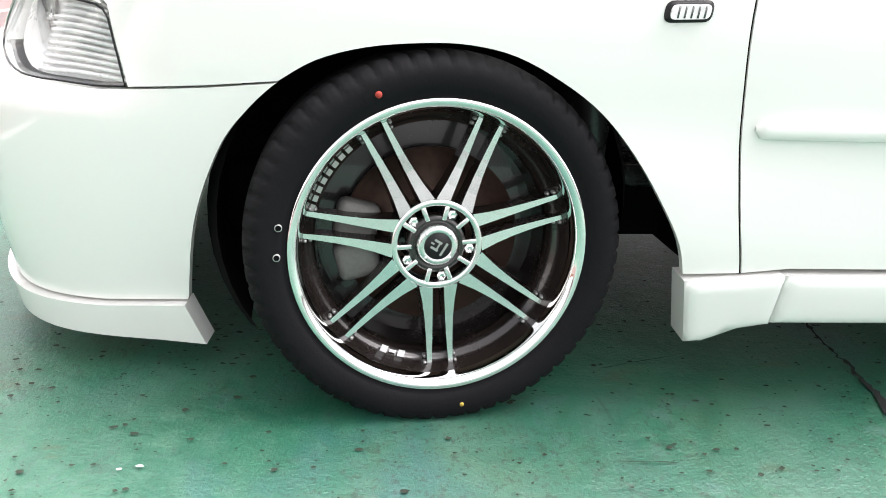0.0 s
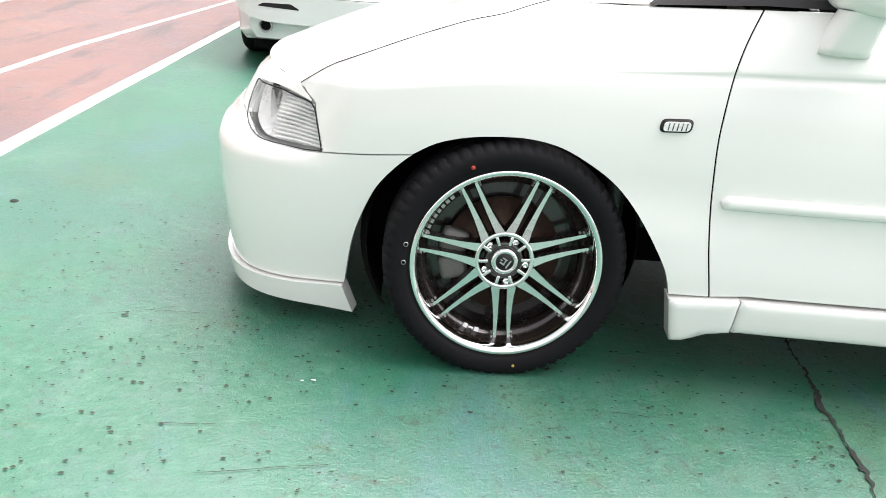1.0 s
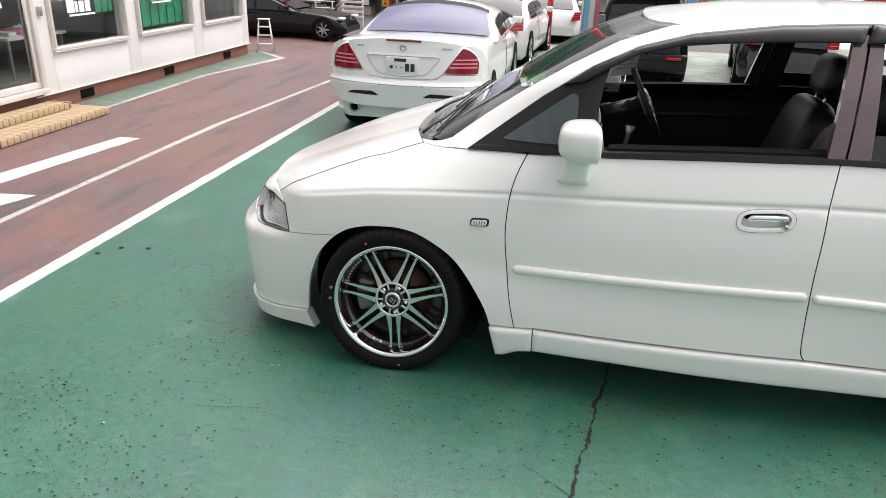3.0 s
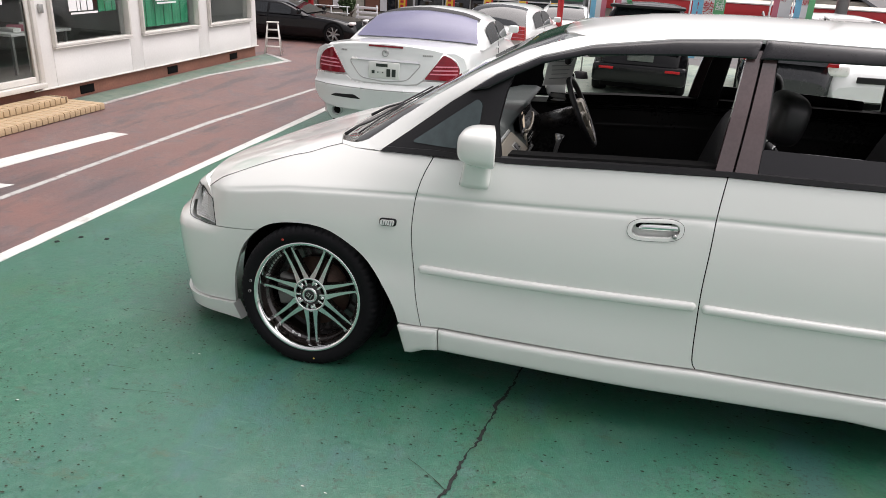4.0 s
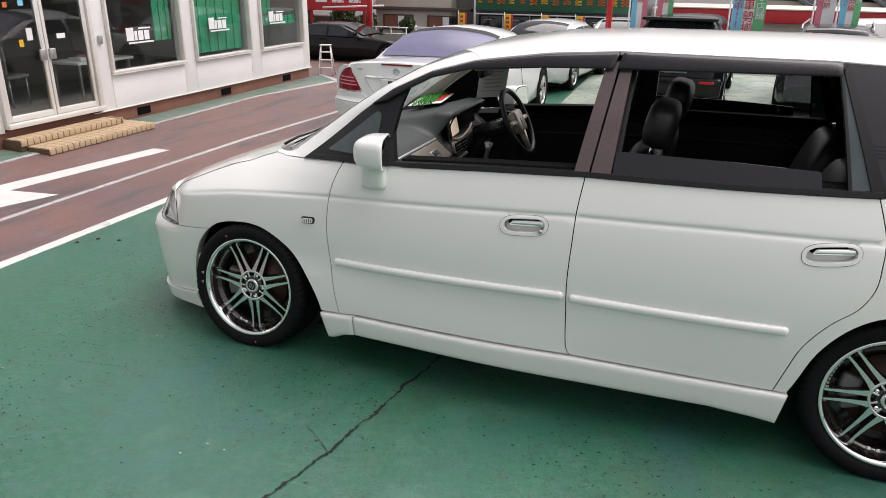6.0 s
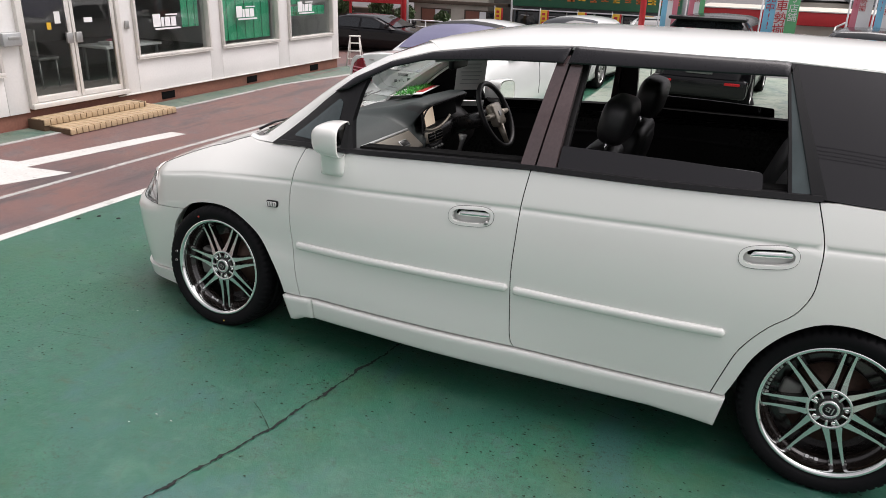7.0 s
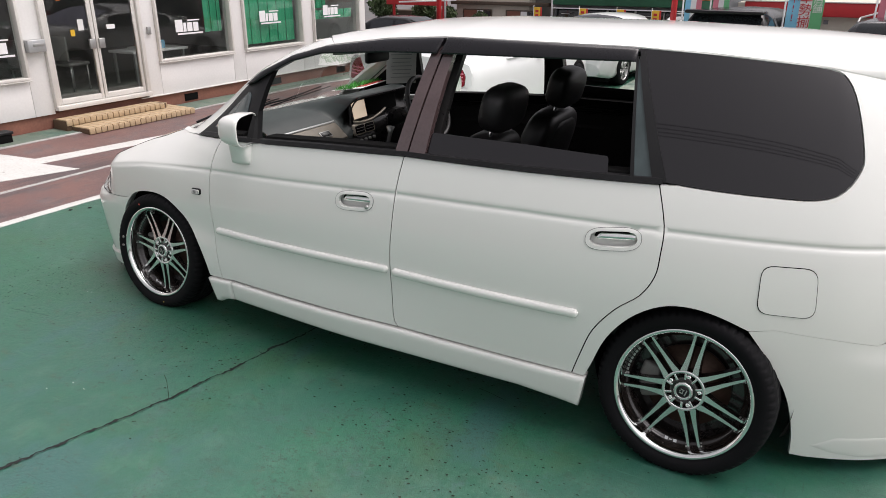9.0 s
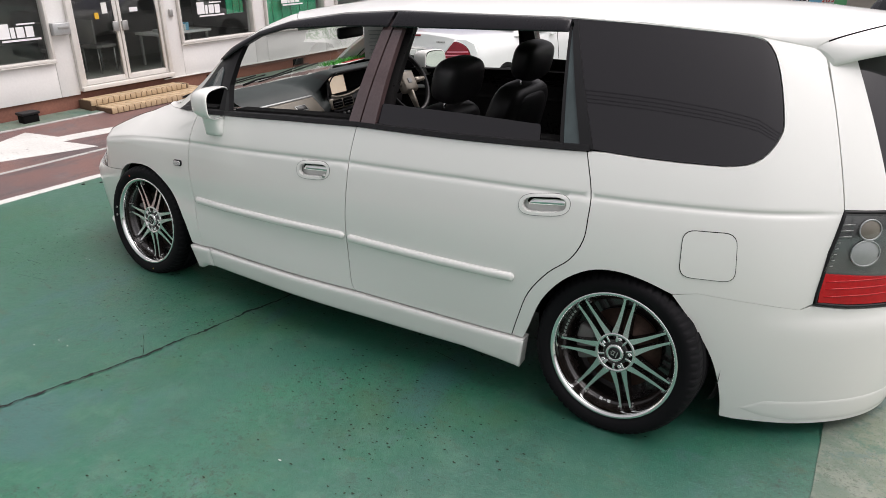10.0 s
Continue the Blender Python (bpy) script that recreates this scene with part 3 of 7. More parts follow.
for o, far in ((tail_n, False), (tail_f, True)):
    me = panel([(3.512, 0.592), (3.511, 0.63), (3.520, 0.70), (3.81, 0.672), (3.818, 0.572), (3.62, 0.58)], flank, out=0.004, thick=0.01)
    me.materials.clear()
    me.materials.append(M["red_lens"])
    part("red_lens", mirrored(me) if far else me, M["red_lens"], o)
    for k in range(3):
        g = Geo().tube([flank(3.53 + 0.27 * j / 8, 0.615 + 0.028 * k, 0.0045) for j in range(9)], 0.0022, 5)
        me = g.mesh("lens_rib", M["red_lens"])
        part("lens_rib", mirrored(me) if far else me, M["red_lens"], o)
    for u, z, r, mat in ((3.672, 0.845, 0.034, "glove"), (3.66, 0.765, 0.044, "steel")):
        bowl = Geo().grid([[flank(u + 1.25 * r * q * math.cos(a), z + r * q * math.sin(a), 0.001 + 0.006 * (1 - q * q)) for a in np.linspace(0, 2 * math.pi, 29)] for q in (1.0, 0.9, 0.7, 0.45, 0.2, 0.02)])
        me = bowl.mesh("bulb_bowl", M[mat])
        part("bulb_bowl", mirrored(me) if far else me, M[mat], o)
        ring = Geo().tube([flank(u + 1.25 * r * math.cos(a), z + r * math.sin(a), 0.003) for a in np.linspace(0, 2 * math.pi, 29)[:-1]], 0.003, 6, True)
        me = ring.mesh("bulb_ring", M["steel"])
        part("bulb_ring", mirrored(me) if far else me, M["steel"], o)
    for k in range(8):
        z = 0.725 + 0.02 * k
        u = 3.532 + 0.24 * (z - 0.72)
        g = Geo().tube([flank(u, z, 0.002), flank(u + (0.045 if k > 4 else 0.012), z + 0.001, 0.002)], 0.0025 if k > 4 else 0.0018, 5)
        me = g.mesh("lamp_rib", M["silver"])
        part("lamp_rib", mirrored(me) if far else me, M["silver"], o)
    cover = panel([(3.512, 0.708), (3.53, 0.77), (3.572, 0.902), (3.79, 0.89), (3.81, 0.68)], flank, out=0.011, thick=0.004)
    cover.materials.clear()
    cover.materials.append(M["lens"])
    pane_ob(part("clear_lens", mirrored(cover) if far else cover, M["lens"], o))
    edge = Geo().tube([flank(u, z, 0.002) for u, z in dense(shrink(tail, 0.004), 0.03)], 0.006, 6, True)
    me = edge.mesh("seal", M["black_plastic"])
    part("seal", mirrored(me) if far else me, M["black_plastic"], o)
rear_win = [(3.74, 1.0), (U_TAIL - 0.002, 0.985), (U_TAIL - 0.002, 1.385), (3.665, 1.385)]
both_on("tailgate", panel([(3.83, 0.56), (U_TAIL, 0.556), (U_TAIL, 1.415), (3.522, 1.405)] + HATCH[2:0:-1] + [(3.571, 0.912), (3.80, 0.90)], flank, holes=[rear_win]), pearl, wagon, wagon)
both_on("rear_window", panel(rear_win, flank, out=-0.002, gap=-0.004), M["privacy"], wagon, wagon)
spoiler = Geo()
rows = []
for dx, dz in ((0.0, 0.0), (0.06, -0.006), (0.13, -0.018), (0.19, -0.034), (0.205, -0.046), (0.2, -0.058), (0.15, -0.066), (0.04, -0.075), (-0.03, -0.08)):
    row = []
    for w in np.linspace(0.0, 2.0, 41):
        p, reach = top(3.476, w), 0.3 + 0.7 * math.sin(math.pi * w / 2) ** 0.6
        row.append((p.x + dx * reach, p.y, p.z + dz))
    rows.append(row)
spoiler.grid(rows)
spoiler.add([r[0] for r in rows] + [r[-1] for r in rows], [tuple(range(9)), tuple(range(9, 18))])
part("roof_spoiler", spoiler, pearl, wagon)
part("spoiler_seam", Geo().tube([top(3.474, w, 0.0005) for w in np.linspace(0.06, 1.94, 41)], 0.0028, 6), M["dark"], wagon)

# roof, pillars, glass, bonnet
roof = panel([(1.11, 0.0), (1.10, 0.13), (1.06, 0.3), (1.04, 0.7), (1.035, 1.0), (1.04, 1.3), (1.06, 1.7), (1.10, 1.87), (1.11, 2.0), (3.47, 2.0), (3.47, 1.0), (3.47, 0.0)], top, step=0.06, edge=0.04, ratio=1.6)
roof.materials.clear()
roof.materials.append(pearl)
part("roof", roof, pearl, wagon)
both_on("windscreen_pillar", panel([(0.262, 0.0), (0.6, 0.0), (1.11, 0.0), (1.10, 0.13), (0.9, 0.125), (0.6, 0.125), (0.42, 0.118), (0.28, 0.10)], top, step=0.03, edge=0.02, gap=0.0, thick=0.02), pearl, wagon, wagon)
ws = panel([(0.27, 0.102), (0.42, 0.12), (0.6, 0.127), (0.9, 0.127), (1.095, 0.132), (1.055, 0.3), (1.035, 0.7), (1.03, 1.0), (1.035, 1.3), (1.055, 1.7), (1.095, 1.868), (0.9, 1.873), (0.6, 1.873), (0.42, 1.88), (0.27, 1.898), (0.17, 1.5), (0.17, 0.5)], top, step=0.06, edge=0.04, ratio=1.6, out=-0.004, thick=0.004)
ws.materials.clear()
ws.materials.append(M["clear"])
pane_ob(part("windscreen", ws, M["clear"], wagon))
hood = panel([(0.0, 0.0), (0.5, 0.0), (1.0, 0.0), (1.0, 1.0), (1.0, 2.0), (0.5, 2.0), (0.0, 2.0), (0.0, 1.0)], bonnet, step=0.05, edge=0.035, ratio=1.6, gap=0.003)
hood.materials.clear()
hood.materials.append(pearl)
part("bonnet", hood, pearl, wagon)
corner = Geo()
edge_p = [flank(u, curve_at(u, [0.05, 0.13, 0.262], [0.958, 0.955, 0.9665])) for u in np.linspace(0.05, 0.262, 9)]
far_a, far_b = bonnet(0.0, 0.1), top(0.28, 0.10)
edge_q = [far_a.lerp(far_b, k / 8) - Vector((0, 0, 0.012 * math.sin(math.pi * k / 8))) for k in range(9)]
corner.grid([edge_p] + [[p.lerp(q, t) + Vector((0, 0, 0.006 * math.sin(math.pi * t))) for p, q in zip(edge_p, edge_q)] for t in (0.25, 0.5, 0.75)] + [edge_q, [q - Vector((0, 0, 0.05)) for q in edge_q]])
both_on("cowl_corner", corner.mesh("cowl_corner", pearl), pearl, wagon, wagon)
seam = Geo().tube([flank(u, z, 0.0005) for u, z in spline(SEAM, 3)], 0.0011, 5)
both_on("bonnet_gap", seam.mesh("bonnet_gap", M["dark"]), M["dark"], wagon, wagon)
scuttle = Geo()
rows = []
for w in np.linspace(0.09, 1.91, 25):
    a, b = bonnet(0.0, w, -0.012), top(0.24, w, -0.03)
    rows.append([a, a.lerp(b, 0.35) + Vector((0, 0, -0.02)), a.lerp(b, 0.7) + Vector((0, 0, -0.01)), b])
scuttle.grid(rows)
part("scuttle", scuttle, M["scuttle"], wagon, "black plastic scuttle below the windscreen")
for w0, w1, u1 in ((0.22, 0.95, 0.33), (1.02, 1.62, 0.36)):
    g = Geo()
    a = bonnet(0.0, w0, 0.0).lerp(top(0.22, w0), 0.4) + Vector((0, 0, 0.012))
    b = top(u1, w1, 0.014)
    mid = top(0.27, w0 * 0.6 + w1 * 0.4, 0.02)
    g.tube([a, a.lerp(mid, 0.5) + Vector((0, 0, 0.008)), mid, b], [0.007, 0.006, 0.005, 0.004], 6)
    g.tube([top(0.26, w0 + 0.06, 0.006), top(0.29, (w0 + w1) / 2, 0.006), top(u1, w1 + 0.12, 0.006)], 0.004, 5)
    part("wiper", g, M["black_plastic"], wagon)

# upper side: black strips, visors, fixed panes
both_on("belt_strip", panel([(0.26, 0.966), (0.518, 0.993), (0.82, 1.008), (1.2, 1.031), (1.625, 1.051), (2.15, 1.056), (2.675, 1.066), (2.672, 1.085), (2.15, 1.073), (1.625, 1.068), (1.2, 1.049), (0.82, 1.026), (0.518, 1.012), (0.29, 0.986)], flank, out=0.009, thick=0.03, gap=0.0, edge=0.02, step=0.02), M["black_plastic"], wagon, wagon)
both_on("corner_pane", panel(rounded([(0.40, 1.022), (0.672, 1.036), (0.692, 1.13), (0.69, 1.205), (0.665, 1.22), (0.60, 1.172)], 0.02), flank, out=0.006, thick=0.006, gap=0.0), M["corner_glass"], wagon, wagon)
both_on("corner_frame", panel([(0.262, 0.97), (0.546, 1.192), (0.725, 1.314), (0.80, 1.35), (0.775, 1.25), (0.765, 1.14), (0.80, 1.01), (0.685, 1.006), (0.33, 0.985)], flank, out=0.003, thick=0.03, gap=0.0), M["black_plastic"], wagon, wagon)
both_on("front_visor", panel([(0.62, 1.243), (0.725, 1.314), (0.89, 1.392), (1.078, 1.442), (1.388, 1.483), (1.687, 1.502), (1.668, 1.441), (1.4, 1.432), (1.063, 1.408), (0.895, 1.366), (0.80, 1.318), (0.70, 1.262)], flank, out=0.018, dome=0.01, thick=0.03, gap=0.001, step=0.013, edge=0.02), M["visor"], wagon, wagon, "smoked rain visor")
both_on("rear_visor", panel([(1.70, 1.504), (2.47, 1.50), (2.515, 1.497), (2.512, 1.452), (2.1, 1.447), (1.682, 1.441)], flank, out=0.018, dome=0.01, thick=0.03, gap=0.001, step=0.013, edge=0.02), M["visor"], wagon, wagon, "smoked rain visor")
both_on("front_door_post", panel([(1.575, 1.05), (1.637, 1.052), (1.692, 1.47), (1.64, 1.47)], flank, out=0.002, thick=0.03, gap=0.002), M["pillar"], wagon, wagon, "glossy dark pillar film")
both_on("rear_door_post", panel([(1.641, 1.053), (1.722, 1.055), (1.745, 1.47), (1.697, 1.47)], flank, out=0.002, thick=0.03, gap=0.002), M["pillar"], wagon, wagon, "glossy dark pillar film")
both_on("inner_post", panel([(1.62, 1.0), (1.735, 1.0), (1.76, 1.5), (1.68, 1.5)], flank, out=-0.06, thick=0.03, gap=0.0), M["dash_dark"], wagon, wagon)
both_on("window_bar", panel([(2.508, 1.47), (2.517, 1.47), (2.572, 1.075), (2.559, 1.075)], flank, out=0.002, thick=0.025, gap=0.0), M["black_plastic"], wagon, wagon)
both_on("door_corner_pane", panel([(2.517, 1.46), (2.524, 1.46), (2.64, 1.078), (2.572, 1.078)], flank, out=-0.004, thick=0.004, gap=0.0), M["corner_glass"], wagon, wagon, shade=False)
both_on("rear_frame", panel([(2.52, 1.468), (2.535, 1.498), (2.69, 1.07), (2.638, 1.07)], flank, out=0.003, thick=0.03, gap=0.001), M["black_plastic"], wagon, wagon)
both_on("lowered_pane", panel(rounded([(1.725, 1.065), (2.475, 1.072), (2.468, 1.135), (2.15, 1.145), (1.73, 1.148)], 0.012), flank, out=-0.012, thick=0.004, gap=0.0, edge=0.015), M["privacy"], wagon, wagon, "partly lowered dark privacy glass")
both_on("quarter_pane", panel(QWIN, flank, out=-0.003, gap=0.0025), M["privacy"], wagon, wagon, "dark privacy glass with black edge")

# dark rubber behind the shut lines
for line in (GAP_1, GAP_2, GAP_3):
    shut = Geo().tube([flank(u, z, -0.0085) for u, z in line], 0.0055, 6)
    both_on("shut_seal", shut.mesh("shut_seal", M["dark"]), M["dark"], wagon, wagon)

# mouldings, handles, indicator
for near, (u0, z0), (u1, z1) in ((door_f, (0.505, 0.5335), (1.593, 0.5705)), (door_r, (1.612, 0.5665), (2.432, 0.5575))):
    rows = []
    for t in np.linspace(0, 1, 121):
        u = u0 + (u1 - u0) * t
        end = min(u - u0, u1 - u) / 0.017
        full = math.sqrt(max(0.0, 1 - (1 - min(1.0, end)) ** 2))
        rows.append([flank(u, z0 + (z1 - z0) * t + (0.003 + 0.0145 * full) * math.cos(a), 0.001 + (0.003 + 0.0135 * full) * math.sin(a) ** 0.7 if 0 < a < 3.14 else -0.002) for a in np.linspace(0, math.pi, 13)])
    both_on("moulding", Geo().grid(rows).mesh("moulding", pearl), pearl, near[0], near[1])
for near, u, z, slope, key in ((door_f, 1.405, 0.837, 0.09, True), (door_r, 2.53, 0.86, 0.1, False)):
    lift = lambda du, dz: (u + du, z + slope * du + dz)
    oval = lambda a, b, up: [lift(a * math.copysign(abs(math.cos(t)) ** 0.55, math.cos(t)), up + b * math.copysign(abs(math.sin(t)) ** 0.85, math.sin(t))) for t in np.linspace(0, 2 * math.pi, 45)[:-1]]
    rim_o, rim_i = oval(0.1, 0.041, 0.001), oval(0.085, 0.029, 0.001)
    hn, hf = both_on("handle_bezel", panel(rim_o, flank, out=0.002, thick=0.02, gap=0.0, edge=0.008, step=0.03, holes=[rim_i]), pearl, *near)
    both_on("handle_cup", panel(rim_o, flank, out=-0.03, thick=0.005, gap=0.0, edge=0.01), pearl, *near)
    # dark sheet stands in for the shade in the cup behind the lever
    both_on("handle_shade", panel(rounded([lift(-0.075, 0.004), lift(0.055, 0.004), lift(0.055, 0.03), lift(-0.06, 0.03)], 0.012), flank, out=-0.016, thick=0.02, gap=0.0, edge=0.012), M["dark"], *near)
    both_on("handle_outline", Geo().tube([flank(*p, 0.001) for p in rim_o], 0.0013, 5, True).mesh("outline", M["smoke_reflector"]), M["smoke_reflector"], *near)
    both_on("handle", panel(rounded([lift(-0.066, 0.0), lift(0.082, -0.004), lift(0.082, 0.018), lift(-0.05, 0.02)], 0.009), flank, out=-0.008, dome=0.008, thick=0.012, gap=0.0, edge=0.008, step=0.01), M["chrome"], *near, "chrome pull handle")
    if key:
        c = flank(*lift(0.07, -0.02), 0.004)
        g = Geo().lathe([(0.0, -0.006), (0.007, -0.006), (0.009, 0.0), (0.009, 0.014)], c, 16)
        part("lock", g, M["silver"], near[0])
ind_n, ind_f = both_on("side_indicator", panel(rounded([(0.319, 0.688), (0.396, 0.694), (0.398, 0.727), (0.321, 0.721)], 0.014), flank, out=0.002, dome=0.008, thick=0.01, gap=0.0, edge=0.008, step=0.01), M["black_plastic"], wagon, wagon)
both_on("indicator_lens", panel(rounded([(0.326, 0.694), (0.389, 0.699), (0.391, 0.721), (0.328, 0.716)], 0.009), flank, out=0.011, thick=0.006, gap=0.0, edge=0.006, step=0.02), M["reflector"], ind_n, ind_f)
for k in range(5):
    u = 0.338 + 0.0105 * k
    part("indicator_rib", Geo().tube([flank(u, 0.697 + 0.0006 * k, 0.0115), flank(u + 0.002, 0.715 + 0.0006 * k, 0.0115)], 0.0016, 5), M["smoke_reflector"], ind_n)


def door_mirror():
    """White rounded housing on a short foot, glass towards the rear."""
    g = Geo()
    rows = []
    cx, cy, cz = 0.718, -0.046, 1.068
    for k in range(13):
        a = 0.004 + 0.996 * k / 12
        fx = -0.075 + 0.135 * a**1.4
        s = (1 - (1 - a) ** 2.6) ** 0.42
        ring = []
        for j in range(28):
            th = 2 * math.pi * j / 28
            c, d = math.cos(th), math.sin(th)
            ry = 0.093 * math.copysign(abs(c) ** 0.55, c) * s
            rz = 0.074 * math.copysign(abs(d) ** 0.6, d) * s * (1 + 0.08 * c)
            ring.append((cx + fx - 0.2 * ry * a, cy + ry, cz + rz))
        rows.append(ring + ring[:1])
    lip = [(p[0] + 0.004, cy + (p[1] - cy) * 0.94, cz + (p[2] - cz) * 0.93) for p in rows[-1]]
    deep = [(p[0] - 0.012, p[1], p[2]) for p in lip]
    g.grid(rows + [lip, deep])
    g.add(rows[0][:-1], [tuple(range(28))])
    head = g.mesh("mirror_housing", pearl)
    foot = Geo()
    rows = []
    for a in np.linspace(0, 1, 7):
        ring = []
        for j in range(20):
            th = 2 * math.pi * j / 20
            c, d = math.cos(th), math.sin(th)
            rx, ry = 0.062 - 0.012 * a, 0.052 - 0.01 * a
            ring.append((0.712 + 0.008 * a + rx * math.copysign(abs(c) ** 0.6, c), -0.008 - 0.036 * a + ry * math.copysign(abs(d) ** 0.7, d), 0.905 + 0.1 * a))
        rows.append(ring + ring[:1])
    foot.grid(rows)
    foot.add(rows[0][:-1], [tuple(range(20))])
    glassy = Geo().add([(cx + 0.062 - 0.2 * 0.084 * math.copysign(abs(math.cos(t)) ** 0.55, math.cos(t)), cy + 0.084 * math.copysign(abs(math.cos(t)) ** 0.55, math.cos(t)), cz + 0.065 * math.copysign(abs(math.sin(t)) ** 0.6, math.sin(t))) for t in [2 * math.pi * j / 28 for j in range(28)]], [tuple(range(28))])
    back = Geo().box((cx + 0.045, cy, cz), (0.014, 0.16, 0.118), 0.02, Matrix.Rotation(0.2, 4, "Z"))
    return head, foot.mesh("mirror_foot", pearl), glassy.mesh("mirror_glass", M["chrome"]), back.mesh("mirror_back", M["black_plastic"])


head, foot, mglass, mback = door_mirror()
mir_n, mir_f = both_on("door_mirror", head, pearl, wagon, wagon, "white door mirror")
mir_f.location.x += 0.15
both_on("mirror_foot", foot, pearl, mir_n, mir_f)
both_on("mirror_back", mback, M["black_plastic"], mir_n, mir_f)
both_on("mirror_glass", mglass, M["chrome"], mir_n, mir_f)

# dark underbody, wheel wells, inner skins
under = Geo().box((1.42, YC, 0.27), (3.6, 0.95, 0.16), 0.03).box((1.42, YC, 0.24), (1.7, 1.62, 0.12), 0.03)
part("underbody", under, M["well"], wagon)
for cx in (0.0, 2.83):
    for s in (1, -1):
        w = Geo()
        drop = 0.6 if cx == 0.0 else 0.42
        y0, y1 = (0.0, 0.36) if s == 1 else (2 * YC, 2 * YC - 0.36)
        w.lathe([(0.37, y0 + 0.09 * s), (0.39, y0 + 0.13 * s), (0.39, y1), (0.0, y1)], (cx, 0, 0.31), 32, "y", False, -drop, math.pi + 2 * drop)
        part("wheel_well", w, M["well"], wagon)
both_on("door_trim", panel([(0.5, 0.25), (2.4, 0.25), (2.45, 0.45), (2.6, 0.66), (3.0, 0.70), (3.45, 0.6), (3.5, 1.03), (2.66, 1.045), (1.6, 1.03), (0.8, 0.985), (0.35, 0.96), (0.35, 0.7)], flank, out=-0.075, thick=0.02, step=0.08, edge=0.08), M["dash_dark"], wagon, wagon)
both_on("inner_sill", panel([(0.8, 0.955), (2.66, 1.02), (2.66, 1.045), (0.8, 0.985)], flank, out=-0.02, thick=0.07, step=0.08, edge=0.06), M["dark"], wagon, wagon)
both_on("sill_trim", panel([(0.8, 0.97), (2.66, 1.03), (2.66, 1.09), (2.15, 1.082), (1.625, 1.077), (1.2, 1.058), (0.82, 1.035)], flank, out=-0.02, thick=0.07, gap=0.0, step=0.08, edge=0.05), M["dark"], wagon, wagon)
lining = panel([(1.1, 0.06), (1.1, 1.0), (1.1, 1.94), (3.3, 1.94), (3.3, 1.0), (3.3, 0.06)], top, step=0.12, edge=0.1, ratio=1.6, out=-0.05)
lining.materials.clear()
lining.materials.append(M["grey_leather"])
part("headlining", lining, M["grey_leather"], wagon)
both_on("quarter_trim", panel([(2.70, 1.0), (3.46, 1.0), (3.44, 1.42), (2.62, 1.46)], flank, out=-0.05, thick=0.02, step=0.1, edge=0.1), M["dash_dark"], wagon, wagon)
part("floor_pan", Geo().box((1.85, YC, 0.37), (2.9, 1.15, 0.05), 0.01), M["dash_dark"], wagon)
part("bulkhead", Geo().box((0.28, YC, 0.6), (0.06, 1.45, 0.5), 0.02), M["dash_dark"], wagon)


